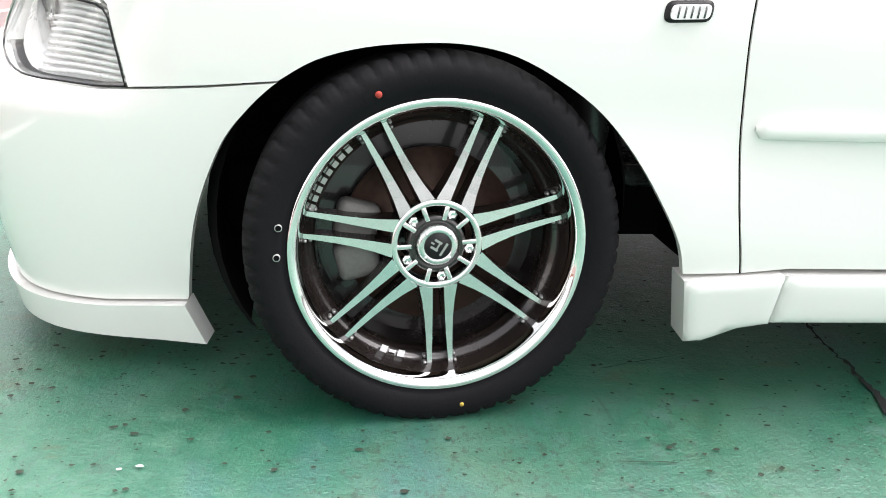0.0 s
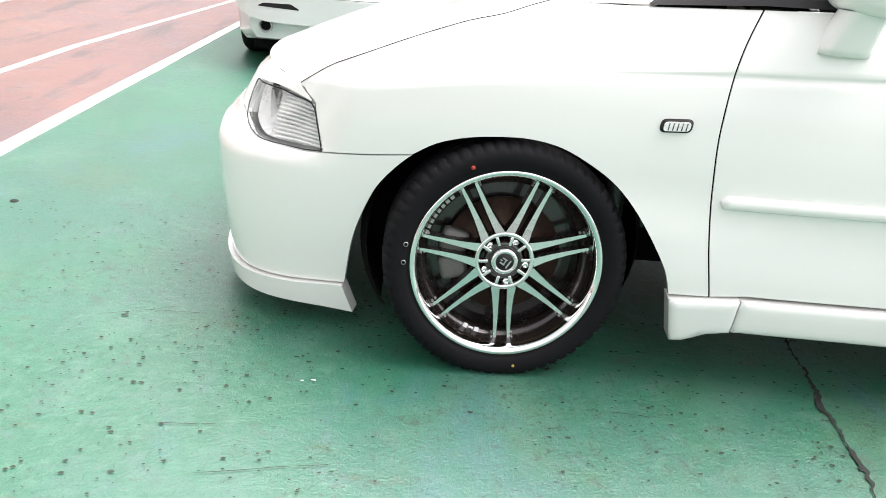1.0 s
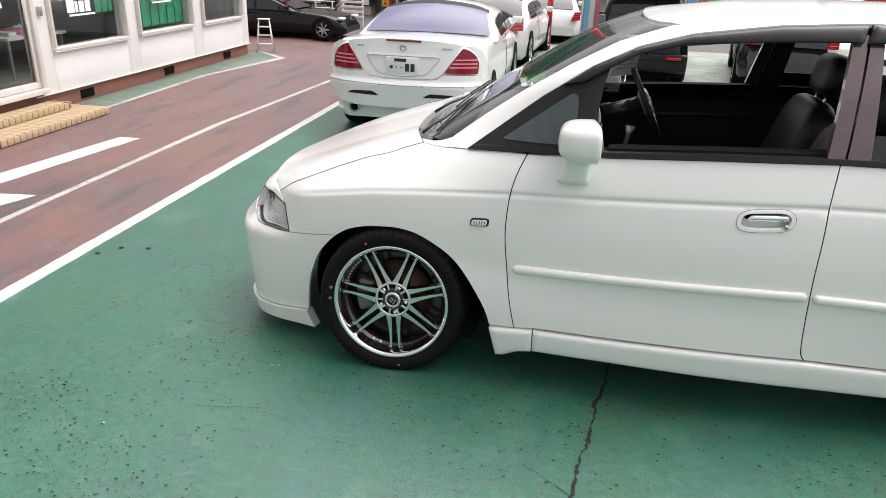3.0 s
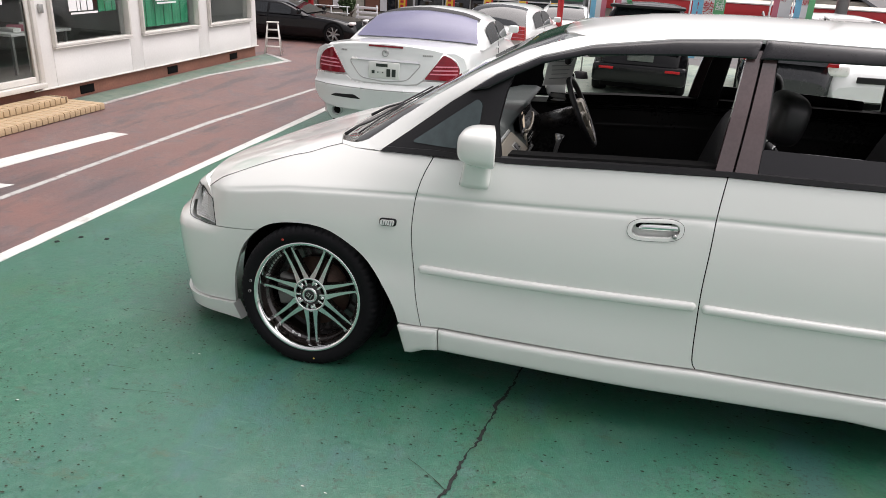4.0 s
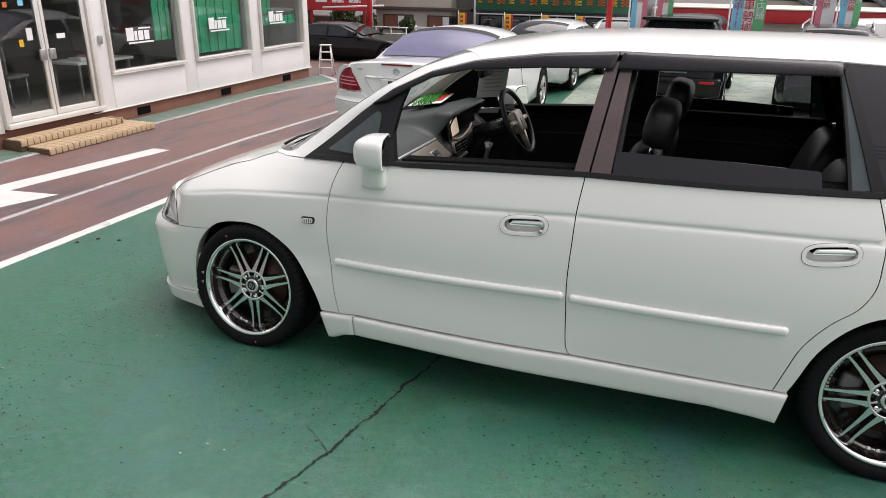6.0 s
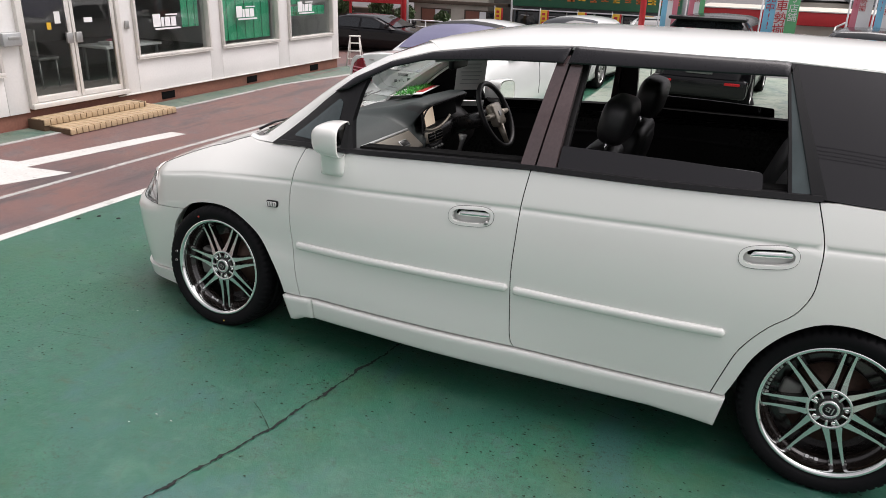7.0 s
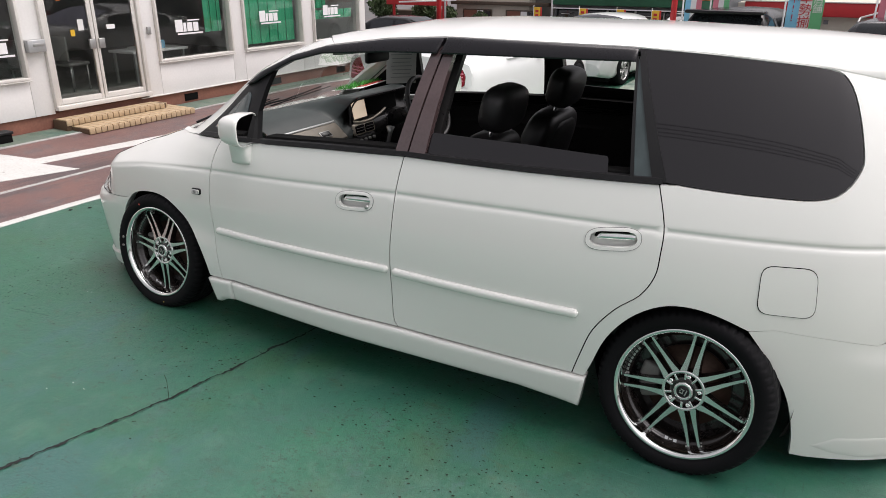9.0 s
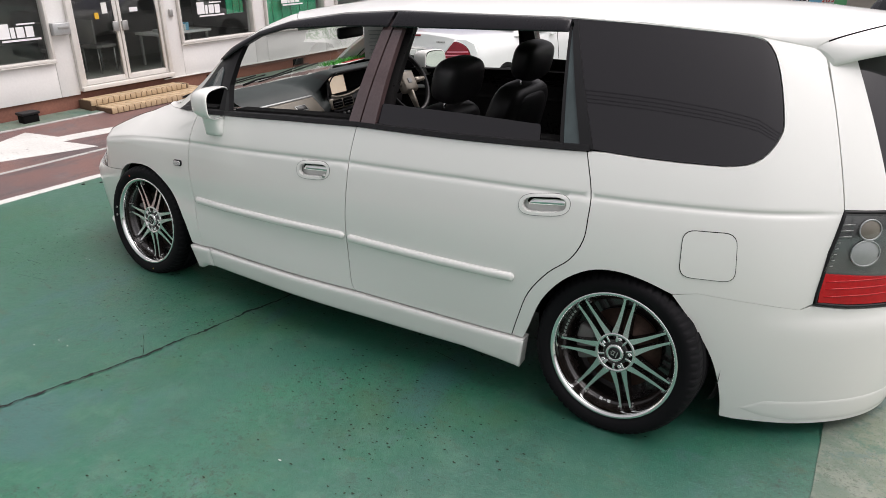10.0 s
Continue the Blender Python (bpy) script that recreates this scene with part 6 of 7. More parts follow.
# ---- other vehicles ----
def other_car(name, label, W, Lc, H, at, turn, paint, deck, cabin, wheel_r, rear_glass="dark_glass", group="parked cars", band=False, crown=0.0, broad=0.93, pane=0.8, axles=(0.19, 0.81)):
    """A parked car, its tail at the origin and its nose along +y. deck: rows of (y, top z) of the lower body; cabin: (base start, roof start, roof end, base end), all as shares."""
    car = thing(name, label, "car", at, turn, group)
    hw = W / 2
    rows = []
    ys = np.linspace(0, 1, 41)
    dy, dz = [d[0] for d in deck], [d[1] for d in deck]
    for k in ys:
        zd = curve_at(k, dy, dz) * H
        zl = 0.14 * H + 0.05 * H * (smooth01(0.08, 0.0, k) + smooth01(0.92, 1.0, k))
        w = hw * (1 - 0.22 * smooth01(0.10, 0.0, k) ** 1.6 - 0.26 * smooth01(0.86, 1.0, k) ** 1.6)
        sec = [(0.0, zl), (0.9, zl), (0.97, zl + 0.05 * H), (1.0, zl + 0.45 * (zd - zl)), (0.985, zl + 0.7 * (zd - zl)), (0.95, zd - 0.05 * H), (0.88, zd - 0.012 * H), (0.6, zd + 0.008 * H), (0.0, zd + 0.018 * H)]
        half = [(w * a, z) for a, z in sec]
        ring = [(-a, k * Lc, z) for a, z in half[::-1]] + [(a, k * Lc, z) for a, z in half[1:]]
        rows.append(ring)
    b = Geo().grid(rows)
    b.add(rows[0], [tuple(range(len(rows[0])))])
    b.add(rows[-1], [tuple(range(len(rows[-1])))])
    part("body", b, paint, car)
    b0, r0, r1, b1 = cabin
    zb = curve_at(0.45, dy, dz) * H - 0.02 * H
    stations = [b0, b0 + 0.33 * (r0 - b0), b0 + 0.7 * (r0 - b0), r0, r0 + 0.25 * (r1 - r0), (r0 + r1) / 2, r1, r1 + 0.4 * (b1 - r1), b1]
    rise = [0, 0.5, 0.85, 0.96, 1.0, 1.0, 0.95, 0.62, 0]

    def ring_at(k, q, grow=0.0):
        zt = zb + (H - zb) * q + grow
        wb, wt = hw * broad + grow, hw * (broad - 0.2 * q) + grow
        half = [(wb, zb), (wb + (wt - wb) * 0.25, zb + (zt - zb) * 0.25), (wb + (wt - wb) * 0.78, zb + (zt - zb) * (0.8 - crown)), (wt * 0.93, zb + (zt - zb) * (0.95 - crown)), (wt * 0.7, zt - 0.5 * crown * (zt - zb)), (wt * 0.35, zt - 0.12 * crown * (zt - zb) + 0.006 * H * q), (0.0, zt + 0.012 * H * q)]
        return [(-a, k * Lc, z) for a, z in half] + [(a, k * Lc, z) for a, z in half[-2::-1]]

    cab = [ring_at(k, q) for k, q in zip(stations, rise)]
    part("cabin", Geo().grid(cab), paint, car)
    def side_win(name2, ka, kb, za, zc):
        for s in (-1, 1):
            geo, r = Geo(), []
            for t in np.linspace(0, 1, 7):
                k = ka + (kb - ka) * t
                q = float(np.interp(k, stations, rise))
                zt = zb + (H - zb) * q
                wb, wt = hw * broad + 0.008, hw * (broad - 0.2 * q) + 0.008
                col = []
                for v in (za, (za + zc) / 2, zc - crown):
                    col.append((s * (wb + (wt - wb) * v), k * Lc, zb + (zt - zb) * v))
                r.append(col)
            geo.grid(r)
            part(name2, geo, M["dark_glass"], car)

    split = b0 + 0.52 * (b1 - b0)
    side_win("side_window", r0 - 0.35 * (r0 - b0), split - 0.008, 0.06, 0.8)
    side_win("side_window", split + 0.008, r1 + 0.4 * (b1 - r1), 0.06, 0.8)

    def over(f, share, off, n=13):
        """A row of points just off the cabin skin at a station, across a share of its width."""
        k, q = float(np.interp(f, range(9), stations)), float(np.interp(f, range(9), rise))
        ring = ring_at(k, q)
        half = ring[len(ring) // 2:]
        wt = hw * (broad - 0.2 * q) * share
        return [(wt * v, k * Lc + off, float(np.interp(abs(wt * v), [a[0] for a in half], [a[2] for a in half])) + abs(off)) for v in np.linspace(-1, 1, n)]

    part("rear_window", Geo().grid([over(f, pane, -0.012) for f in np.linspace(0.3, 2.3 if band else 2.76, 7)]), M[rear_glass], car)
    part("windscreen", Geo().grid([over(f, 0.8, 0.012) for f in np.linspace(6.16, 7.8, 6)]), M["dark_glass"], car)
    if band:
        part("window_band", Geo().grid([over(f, pane + 0.03, -0.014) for f in np.linspace(2.28, 2.95, 6)]), M["black_plastic"], car)
    for k in axles:
        for s in (-1, 1):
            c = (s * (hw - 0.085), k * Lc, wheel_r)
            w = part("wheel", Geo().lathe([(wheel_r * 0.7, -0.095), (wheel_r * 0.92, -0.1), (wheel_r, -0.075), (wheel_r, 0.075), (wheel_r * 0.92, 0.1), (wheel_r * 0.7, 0.095)], c, 32, "x"), M["tyre"], car)
            rim = Geo().lathe([(wheel_r * 0.7, s * 0.092), (wheel_r * 0.66, s * 0.07), (wheel_r * 0.62, s * 0.03)], c, 28, "x")
            for j in range(7):
                a = 2 * math.pi * j / 7
                d = Vector((0, math.cos(a), math.sin(a)))
                p = Vector(c) + Vector((s * 0.07, 0, 0))
                rim.tube([p + d * 0.02, p + d * wheel_r * 0.68], [0.022, 0.016], 5)
            rim.lathe([(0.0, s * 0.085), (0.03, s * 0.085), (0.035, s * 0.05)], c, 12, "x")
            part("rim", rim, M["silver"], w)
            part("rim_shadow", Geo().lathe([(0.0, s * 0.02), (wheel_r * 0.66, s * 0.02)], c, 24, "x"), M["dark"], w)
            arch = Geo().lathe([(wheel_r * 1.0, 0.0), (wheel_r * 1.13, 0.0), (wheel_r * 1.16, -0.01 * s)], (s * (hw + 0.004), k * Lc, wheel_r), 26, "x", False, 0.02, math.pi - 0.04)
            arch.lathe([(0.0, -0.02 * s), (wheel_r * 1.12, -0.0 * s)], (s * (hw + 0.002), k * Lc, wheel_r), 26, "x", False, 0.0, math.pi)
            part("wheel_arch", arch, M["dark"], car)
    mirror_y = (r1 + 0.75 * (b1 - r1)) * Lc
    for s in (-1, 1):
        part("door_mirror", Geo().box((s * (hw + 0.03), mirror_y, zb + 0.07), (0.13, 0.06, 0.09), 0.025), paint, car)
        part("handle", Geo().box((s * (hw * 0.99), (split - 0.04) * Lc, zb - 0.05 * H), (0.02, 0.14, 0.022), 0.006), paint, car)
        line = Geo().tube([(s * (hw * 0.99 + 0.001), split * Lc, 0.3 * H), (s * (hw * 1.0 + 0.002), split * Lc, 0.45 * H), (s * hw * 0.955, split * Lc, zb)], 0.003, 4)
        part("door_gap", line, M["dark"], car)
    part("under", Geo().box((0, Lc / 2, 0.13 * H), (W * 0.82, Lc * 0.86, 0.1 * H), 0.02), M["well"], car)
    return car


SEDAN = [(0, 0.36), (0.012, 0.52), (0.03, 0.66), (0.06, 0.7), (0.2, 0.715), (0.45, 0.69), (0.7, 0.68), (0.86, 0.62), (0.95, 0.53), (0.985, 0.42), (1, 0.33)]
VAN = [(0, 0.36), (0.01, 0.5), (0.03, 0.58), (0.2, 0.58), (0.5, 0.57), (0.75, 0.56), (0.9, 0.5), (0.98, 0.4), (1, 0.3)]


def tail_lamps(car, W, z0, z1, x0, x1, y, mat="red_lens", skew=0.06, lines=3):
    for s in (-1, 1):
        poly = [(s * x0, z0), (s * x1, z0 + 0.01), (s * (x1 - 0.01), z1), (s * (x0 + skew), z1 + 0.005)]
        lamp = part("tail_lamp", Geo().prism(poly, y, y + 0.12), M[mat], car)
        for k in range(lines):
            z = z0 + (z1 - z0) * (k + 0.8) / (lines + 0.6)
            part("lamp_line", Geo().box((s * (x0 + x1 + skew * 0.4) / 2, y - 0.002, z), (abs(x1 - x0) * 0.86, 0.006, 0.006)), M["cloth_pink"], lamp)


def number_plate(car, y, z, k=1.0):
    p = part("number_plate", Geo().box((0, y, z), (0.32 * k, 0.012, 0.16 * k), 0.004), M["plate"], car)
    bars = Geo()
    for dx, dz, wx, wz in ((-0.02, 0.05, 0.12, 0.03), (-0.11, -0.02, 0.03, 0.03), (-0.06, -0.02, 0.012, 0.012), (-0.01, -0.02, 0.012, 0.012), (0.05, -0.02, 0.04, 0.075), (0.105, -0.02, 0.04, 0.075)):
        bars.box((dx * k, y - 0.008, z + dz * k), (wx * k, 0.002, wz * k))
    part("plate_bars", bars, M["black_bar"], p)


coupe = other_car("white_coupe", "white luxury coupe with violet rear glass and dark red tail lamps", 1.50, 4.15, 1.18, (-0.92, 3.84, 0), 1, M["white_paint"], [(0, 0.4), (0.012, 0.55), (0.03, 0.74), (0.05, 0.775), (0.15, 0.765), (0.265, 0.745), (0.45, 0.735), (0.7, 0.70), (0.86, 0.62), (0.95, 0.53), (0.985, 0.42), (1, 0.33)], (0.255, 0.42, 0.58, 0.76), 0.28, "blue_glass", band=True, crown=0.16, broad=0.98, pane=0.93)


def coupe_tail(x, z, out=0.0):
    """The coupe's rounded tail: across and up."""
    y = -0.05 + 0.2 * abs(x / 0.77) ** 3.5 + 0.2 * max(0.0, z - 0.6) - 0.05 * smooth01(0.6, 0.55, z) + 0.05 * smooth01(0.33, 0.24, z)
    return Vector((x, y - out, z))


def on_tail(name, outline, mat, parent, label="", **how):
    me = panel(outline, coupe_tail, **how)
    me.materials.clear()
    me.materials.append(M[mat])
    return part(name, me, M[mat], parent, label)


flip = lambda pts: [(-x, z) for x, z in pts]
lamp_r = rounded([(0.38, 0.668), (0.68, 0.66), (0.683, 0.76), (0.65, 0.825), (0.60, 0.865), (0.535, 0.888)], 0.02)
lid_r = [(0.37, 0.66), (0.527, 0.888), (0.545, 0.905), (0.46, 0.925), (0.25, 0.945), (0.0, 0.953)]
on_tail("boot_lid", [(0.0, 0.604), (0.2, 0.606), (0.32, 0.62)] + lid_r + flip(lid_r[:-1])[::-1] + [(-0.32, 0.62), (-0.2, 0.606)], "white_paint", coupe, out=0.004, thick=0.012, gap=0.003)
on_tail("rear_bumper", [(0.0, 0.345), (0.45, 0.35), (0.58, 0.372), (0.66, 0.415), (0.71, 0.48), (0.725, 0.565), (0.71, 0.65), (0.375, 0.652), (0.32, 0.612), (0.2, 0.598), (0.0, 0.596), (-0.2, 0.598), (-0.32, 0.612), (-0.375, 0.652), (-0.71, 0.65), (-0.725, 0.565), (-0.71, 0.48), (-0.66, 0.415), (-0.58, 0.372), (-0.45, 0.35)], "white_paint", coupe, out=0.006, thick=0.03, gap=0.002)
for s in (1, -1):
    side = (lambda p: p) if s == 1 else flip
    lamp = on_tail("tail_lamp", side(lamp_r), "maroon_lens", coupe, "red rear lamp with pale stripes", out=0.008, thick=0.03, edge=0.012, gap=0.001)
    for k in range(3):
        z = 0.712 + 0.033 * k
        x0 = 0.395 + (z - 0.668) * 0.7
        on_tail("lamp_stripe", side([(x0, z), (0.672, z + 0.002), (0.668, z + 0.013), (x0 + 0.008, z + 0.012)]), "cloth_pink", lamp, out=0.0105, thick=0.004, gap=0.0)
    on_tail("rear_wing", side([(0.545, 0.90), (0.61, 0.868), (0.657, 0.83), (0.69, 0.765), (0.69, 0.655), (0.74, 0.655), (0.74, 0.78), (0.71, 0.86), (0.64, 0.90)]), "white_paint", coupe, out=0.003, thick=0.03, gap=0.002)
    on_tail("bumper_slot", side(rounded([(0.2, 0.45), (0.27, 0.488), (0.47, 0.48), (0.52, 0.455)], 0.02)), "black_plastic", coupe, out=0.009, thick=0.02, gap=0.0)
    part("exhaust", Geo().lathe([(0.036, 0.02), (0.04, -0.012), (0.048, -0.018), (0.051, 0.12)], (s * 0.46, -0.04, 0.318), 24), M["steel"], coupe, "dull steel tail pipe")
    part("exhaust_bore", Geo().lathe([(0.0, 0.015), (0.045, 0.015)], (s * 0.46, -0.04, 0.318), 20), M["dark"], coupe)
    for x in (0.2, 0.57):
        c = coupe_tail(s * x, 0.556, 0.006)
        part("parking_sensor", Geo().lathe([(0.0, -0.002), (0.011, -0.001), (0.012, 0.004)], c, 12), M["cloth_white"], coupe)
rec = rounded([(0.355, 0.802), (0.225, 0.645), (0.0, 0.622), (-0.225, 0.645), (-0.355, 0.802)], 0.05)
part("plate_recess", Geo().tube([coupe_tail(x, z, 0.004) for x, z in dense(rec, 0.02)], 0.0045, 5, True), M["silver"], coupe)
on_tail("plate_strip", rounded([(-0.325, 0.803), (0.325, 0.803), (0.32, 0.821), (-0.32, 0.821)], 0.006), "chrome", coupe, out=0.016, thick=0.016, gap=0.0)
on_tail("brake_light", rounded([(-0.165, 0.924), (0.165, 0.924), (0.165, 0.94), (-0.165, 0.94)], 0.006), "maroon_lens", coupe, out=0.012, thick=0.014, gap=0.0)
badge = coupe_tail(0, 0.872, 0.01)
part("badge", Geo().lathe([(0.026, -0.003), (0.0315, -0.004), (0.033, 0.01)], badge, 24).tube([badge + Vector((0, -0.002, 0)), badge + Vector((0, -0.002, 0.028))], 0.003, 5), M["silver"], coupe)
for x, n in ((-0.43, 4), (0.36, 6)):
    word = Geo()
    for k in range(n):
        word.box(coupe_tail(x + 0.016 * k, 0.875, 0.006), (0.010, 0.004, 0.014))
    part("lettering", word, M["silver"], coupe)
part("bumper_rub", Geo().tube([coupe_tail(x, 0.548 + 0.02 * abs(x), 0.008) for x in np.linspace(-0.72, 0.72, 31)], 0.004, 5), M["silver"], coupe)
plate_y = coupe_tail(0, 0.722).y
number_plate(coupe, plate_y - 0.016, 0.722, 0.92)

sedan = other_car("white_sedan", "white saloon parked with its tail to the lane", 1.3, 3.6, 1.05, (-0.88, 8.6, 0), -4, M["white_paint"], SEDAN, (0.13, 0.3, 0.55, 0.72), 0.26, crown=0.08, pane=0.88)
tail_lamps(sedan, 1.3, 0.6, 0.8, 0.4, 0.61, -0.02)
number_plate(sedan, -0.015, 0.5)

black_car = other_car("black_sedan", "black saloon parked behind the office corner", 1.15, 2.9, 0.72, (-6.58, 10.98, 0.085), -90, M["black_paint"], SEDAN, (0.1, 0.26, 0.48, 0.68), 0.19, axles=(0.17, 0.86))
for s in (-1, 1):
    part("headlamp", Geo().box((s * 0.39, 2.8, 0.385), (0.18, 0.11, 0.05), 0.02), M["reflector"], black_car)

van = other_car("black_minivan", "black minivan seen from behind with a roof spoiler", 1.3, 3.2, 1.235, (1.44, 8.0, 0), -3, M["black_paint"], VAN, (0.0, 0.06, 0.6, 0.86), 0.25, "dark_glass", pane=0.88)
for sx in (-1, 1):
    part("reflector", Geo().box((sx * 0.45, -0.06, 0.4), (0.2, 0.02, 0.035), 0.006), M["red_lens"], van)
    part("tail_lamp", Geo().box((sx * 0.57, 0.03, 0.8), (0.1, 0.06, 0.28), 0.02), M["smoke_reflector"], van)
part("rear_bumper", Geo().box((0, 0.02, 0.33), (1.28, 0.14, 0.26), 0.05), M["black_paint"], van)
part("plate_panel", Geo().box((0, -0.012, 0.58), (0.36, 0.02, 0.15), 0.008), M["smoke_reflector"], van)
part("chrome_strip", Geo().box((0, -0.022, 0.68), (0.46, 0.02, 0.018), 0.004), M["chrome"], van)
part("roof_spoiler", Geo().box((0, 0.05, 1.225), (1.0, 0.26, 0.045), 0.02), M["black_paint"], van)

front_car = other_car("white_hatchback", "white small car facing the lane", 1.4, 3.3, 1.2, (4.1, 11.2, 0), 186, M["white_paint"], SEDAN, (0.1, 0.25, 0.55, 0.78), 0.26)
for s in (-1, 1):
    part("headlamp", Geo().box((s * 0.48, 3.16, 0.6), (0.3, 0.2, 0.16), 0.05), M["reflector"], front_car)
part("grille", Geo().box((0, 3.29, 0.5), (0.5, 0.03, 0.08), 0.01), M["black_plastic"], front_car)

suv = other_car("dark_wagon", "dark grey estate car parked in the lot", 1.25, 3.3, 1.16, (3.35, 7.9, 0), -8, M["grey_paint"], VAN, (0.0, 0.07, 0.6, 0.84), 0.28)
tail_lamps(suv, 1.25, 0.64, 0.84, 0.44, 0.58, -0.02)
for s in (-1, 1):
    part("roof_rail", Geo().tube([(s * 0.42, 0.35, 1.13), (s * 0.42, 0.5, 1.18), (s * 0.42, 1.9, 1.18), (s * 0.42, 2.1, 1.13)], 0.014, 6), M["silver"], suv)
far_car = other_car("white_saloon", "white saloon parked further back", 1.2, 3.3, 0.88, (-0.05, 12.6, 0), 3, M["white_paint"], SEDAN, (0.13, 0.3, 0.55, 0.72), 0.28)
tail_lamps(far_car, 1.2, 0.46, 0.62, 0.38, 0.56, -0.02)

# ---- across the street ----
shop = thing("shop_building", "long shop with a dark green sign board and dark windows", "building", (-2.0, 16.0, 0))
part("wall", Geo().box((0, 2.0, 1.6), (4.2, 4.0, 3.2), 0.02), M["roof_tile"], shop)
board = part("sign_board", Geo().box((0, -0.12, 1.5), (4.2, 0.2, 1.24), 0.02), M["sign_green"], shop, "dark green sign board")
random.seed(4)
for k in range(15):
    lett = Geo()
    x, w, h = -1.95 + 0.28 * k, random.uniform(0.1, 0.19), random.uniform(0.12, 0.2)
    for d in (-0.5, 0.0, 0.5):
        lett.box((x, -0.226, 1.14 + d * h * 0.8), (w, 0.012, h * 0.22))
    lett.box((x + random.uniform(-0.04, 0.04), -0.226, 1.14), (w * 0.25, 0.012, h))
    part("sign_letter", lett, M["orange" if k % 3 else "sign_yellow"], board)
part("sill_beam", Geo().box((0, -0.16, 0.8), (4.2, 0.1, 0.025), 0.004), M["cloth_white"], shop)
part("corner_post", Geo().tube([(-2.09, -0.2, 0), (-2.09, -0.2, 2.1)], 0.03, 8), M["cloth_white"], shop)
for k in range(6):
    x = -1.72 + 0.7 * k
    w = part("shop_window", Geo().box((x, -0.03, 0.42), (0.64, 0.06, 0.7), 0.01), M["dark_glass"], shop)
    part("mullion", Geo().box((x + 0.35, -0.05, 0.42), (0.03, 0.08, 0.74), 0.006), M["silver"], shop)
    part("lit_tube", Geo().box((x - 0.05, -0.065, 0.66), (0.22, 0.01, 0.012)), M["cloth_white"], w)
    part("display", Geo().box((x + 0.1, -0.065, 0.24), (0.2, 0.012, 0.18)), M[("cloth_pink", "cloth_white", "alu", "cloth_blue")[k % 4]], w)
house = thing("cream_house", "cream house with a dark band and sliding windows", "house", (-5.6, 16.1, 0))
part("wall", Geo().box((-0.35, 2, 1.5), (2.2, 4.0, 3.0), 0.02), M["cream"], house)
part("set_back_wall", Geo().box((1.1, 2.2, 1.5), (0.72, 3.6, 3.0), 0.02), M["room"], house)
part("band", Geo().box((-0.1, -0.05, 0.86), (2.9, 0.2, 0.085), 0.01), M["bark"], house, "dark brown band")
for x in (-0.77, 0.53):
    w = part("window", Geo().box((x, -0.02, 0.5), (0.88, 0.08, 0.4), 0.008), M["bark"], house)
    part("shutter", Geo().box((x - 0.2, -0.065, 0.5), (0.38, 0.02, 0.34)), M["brown"], w, "dark brown sliding shutter")
    part("pane", Geo().box((x + 0.1, -0.065, 0.5), (0.18, 0.02, 0.34)), M["cloth_white"], w, "pane with a white curtain")
    part("pane", Geo().box((x + 0.31, -0.065, 0.5), (0.2, 0.02, 0.34)), M["dark_glass"], w)
red_shop = thing("red_fronted_shop", "low shop with a red fascia and pale wall", "building", (5.0, 17.0, 0))
part("wall", Geo().box((0, 2, 0.5), (9.6, 4.0, 1.0), 0.02), M["cream"], red_shop)
part("fascia", Geo().box((0.2, -0.15, 0.88), (9.6, 0.3, 0.3), 0.02), M["sign_red"], red_shop, "red fascia board")
part("gutter", Geo().box((0.2, -0.3, 1.045), (9.7, 0.06, 0.03), 0.006), M["alu"], red_shop)
lt = Geo()
for k in range(5):
    lt.box((-3.4 + 0.14 * k, -0.02, 0.6), (0.1, 0.02, 0.09))
part("wall_letters", lt, M["roof_tile"], red_shop)
part("garage_door", Geo().box((0.6, -0.01, 0.36), (1.6, 0.06, 0.72), 0.01), M["silver"], red_shop)
for k in range(3):
    hs = thing("tiled_house", "house with a grey tiled gable roof", "house", (3.4 + 2.3 * k, 27.0, 0), 0, "houses behind")
    part("wall", Geo().box((0, 0, 0.5), (1.9, 3, 1.0), 0.02), M["cream"], hs)
    part("roof", Geo().prism([(-1.2, 0.86), (0.0, 1.5), (1.2, 0.86), (1.16, 0.79), (0, 1.41), (-1.16, 0.79)], -1.7, 1.7), M["roof_tile"], hs)
    for j in range(-5, 6):
        for sd in (-1, 1):
            part("roof_rib", Geo().tube([(1.18 * sd, j * 0.28, 0.88), (0.0, j * 0.28, 1.51)], 0.025, 5), M["roof_tile"], hs)
for x, y in ((-5.22, 12.0), (-0.05, 11.6)):
    rp = thing("red_post", "red painted steel post with a white cap band", "post", (x, y, 0), 0, "red posts")
    part("shaft", Geo().tube([(0, 0, 0), (0, 0, 2.6)], 0.055, 12), M["sign_red"], rp)
    part("band", Geo().lathe([(0.058, -0.03), (0.058, 0.03)], (0, 0, 2.45), 14, "z"), M["cloth_white"], rp)
hoarding = thing("red_sign_board", "wide dark red sign board on two posts", "sign", (-7.8, 15.2, 0))
part("board", Geo().box((0, 0, 1.25), (1.9, 0.1, 0.9), 0.01), M["sign_red"], hoarding)
for x in (-0.8, 0.8):
    part("post", Geo().tube([(x, 0.1, 0), (x, 0.1, 1.7)], 0.04, 8), M["sign_red"], hoarding)
for k in range(3):
    part("sign_bar", Geo().box((-0.4 + 0.5 * k, -0.055, 1.05), (0.34, 0.01, 0.09)), M["cloth_white"], hoarding)
garden = thing("garden_wall", "brown stone garden wall", "wall", (-8.2, 16.4, 0))
part("base", Geo().box((0, 0, 0.3), (3.0, 0.3, 0.6), 0.04), M["bark"], garden)
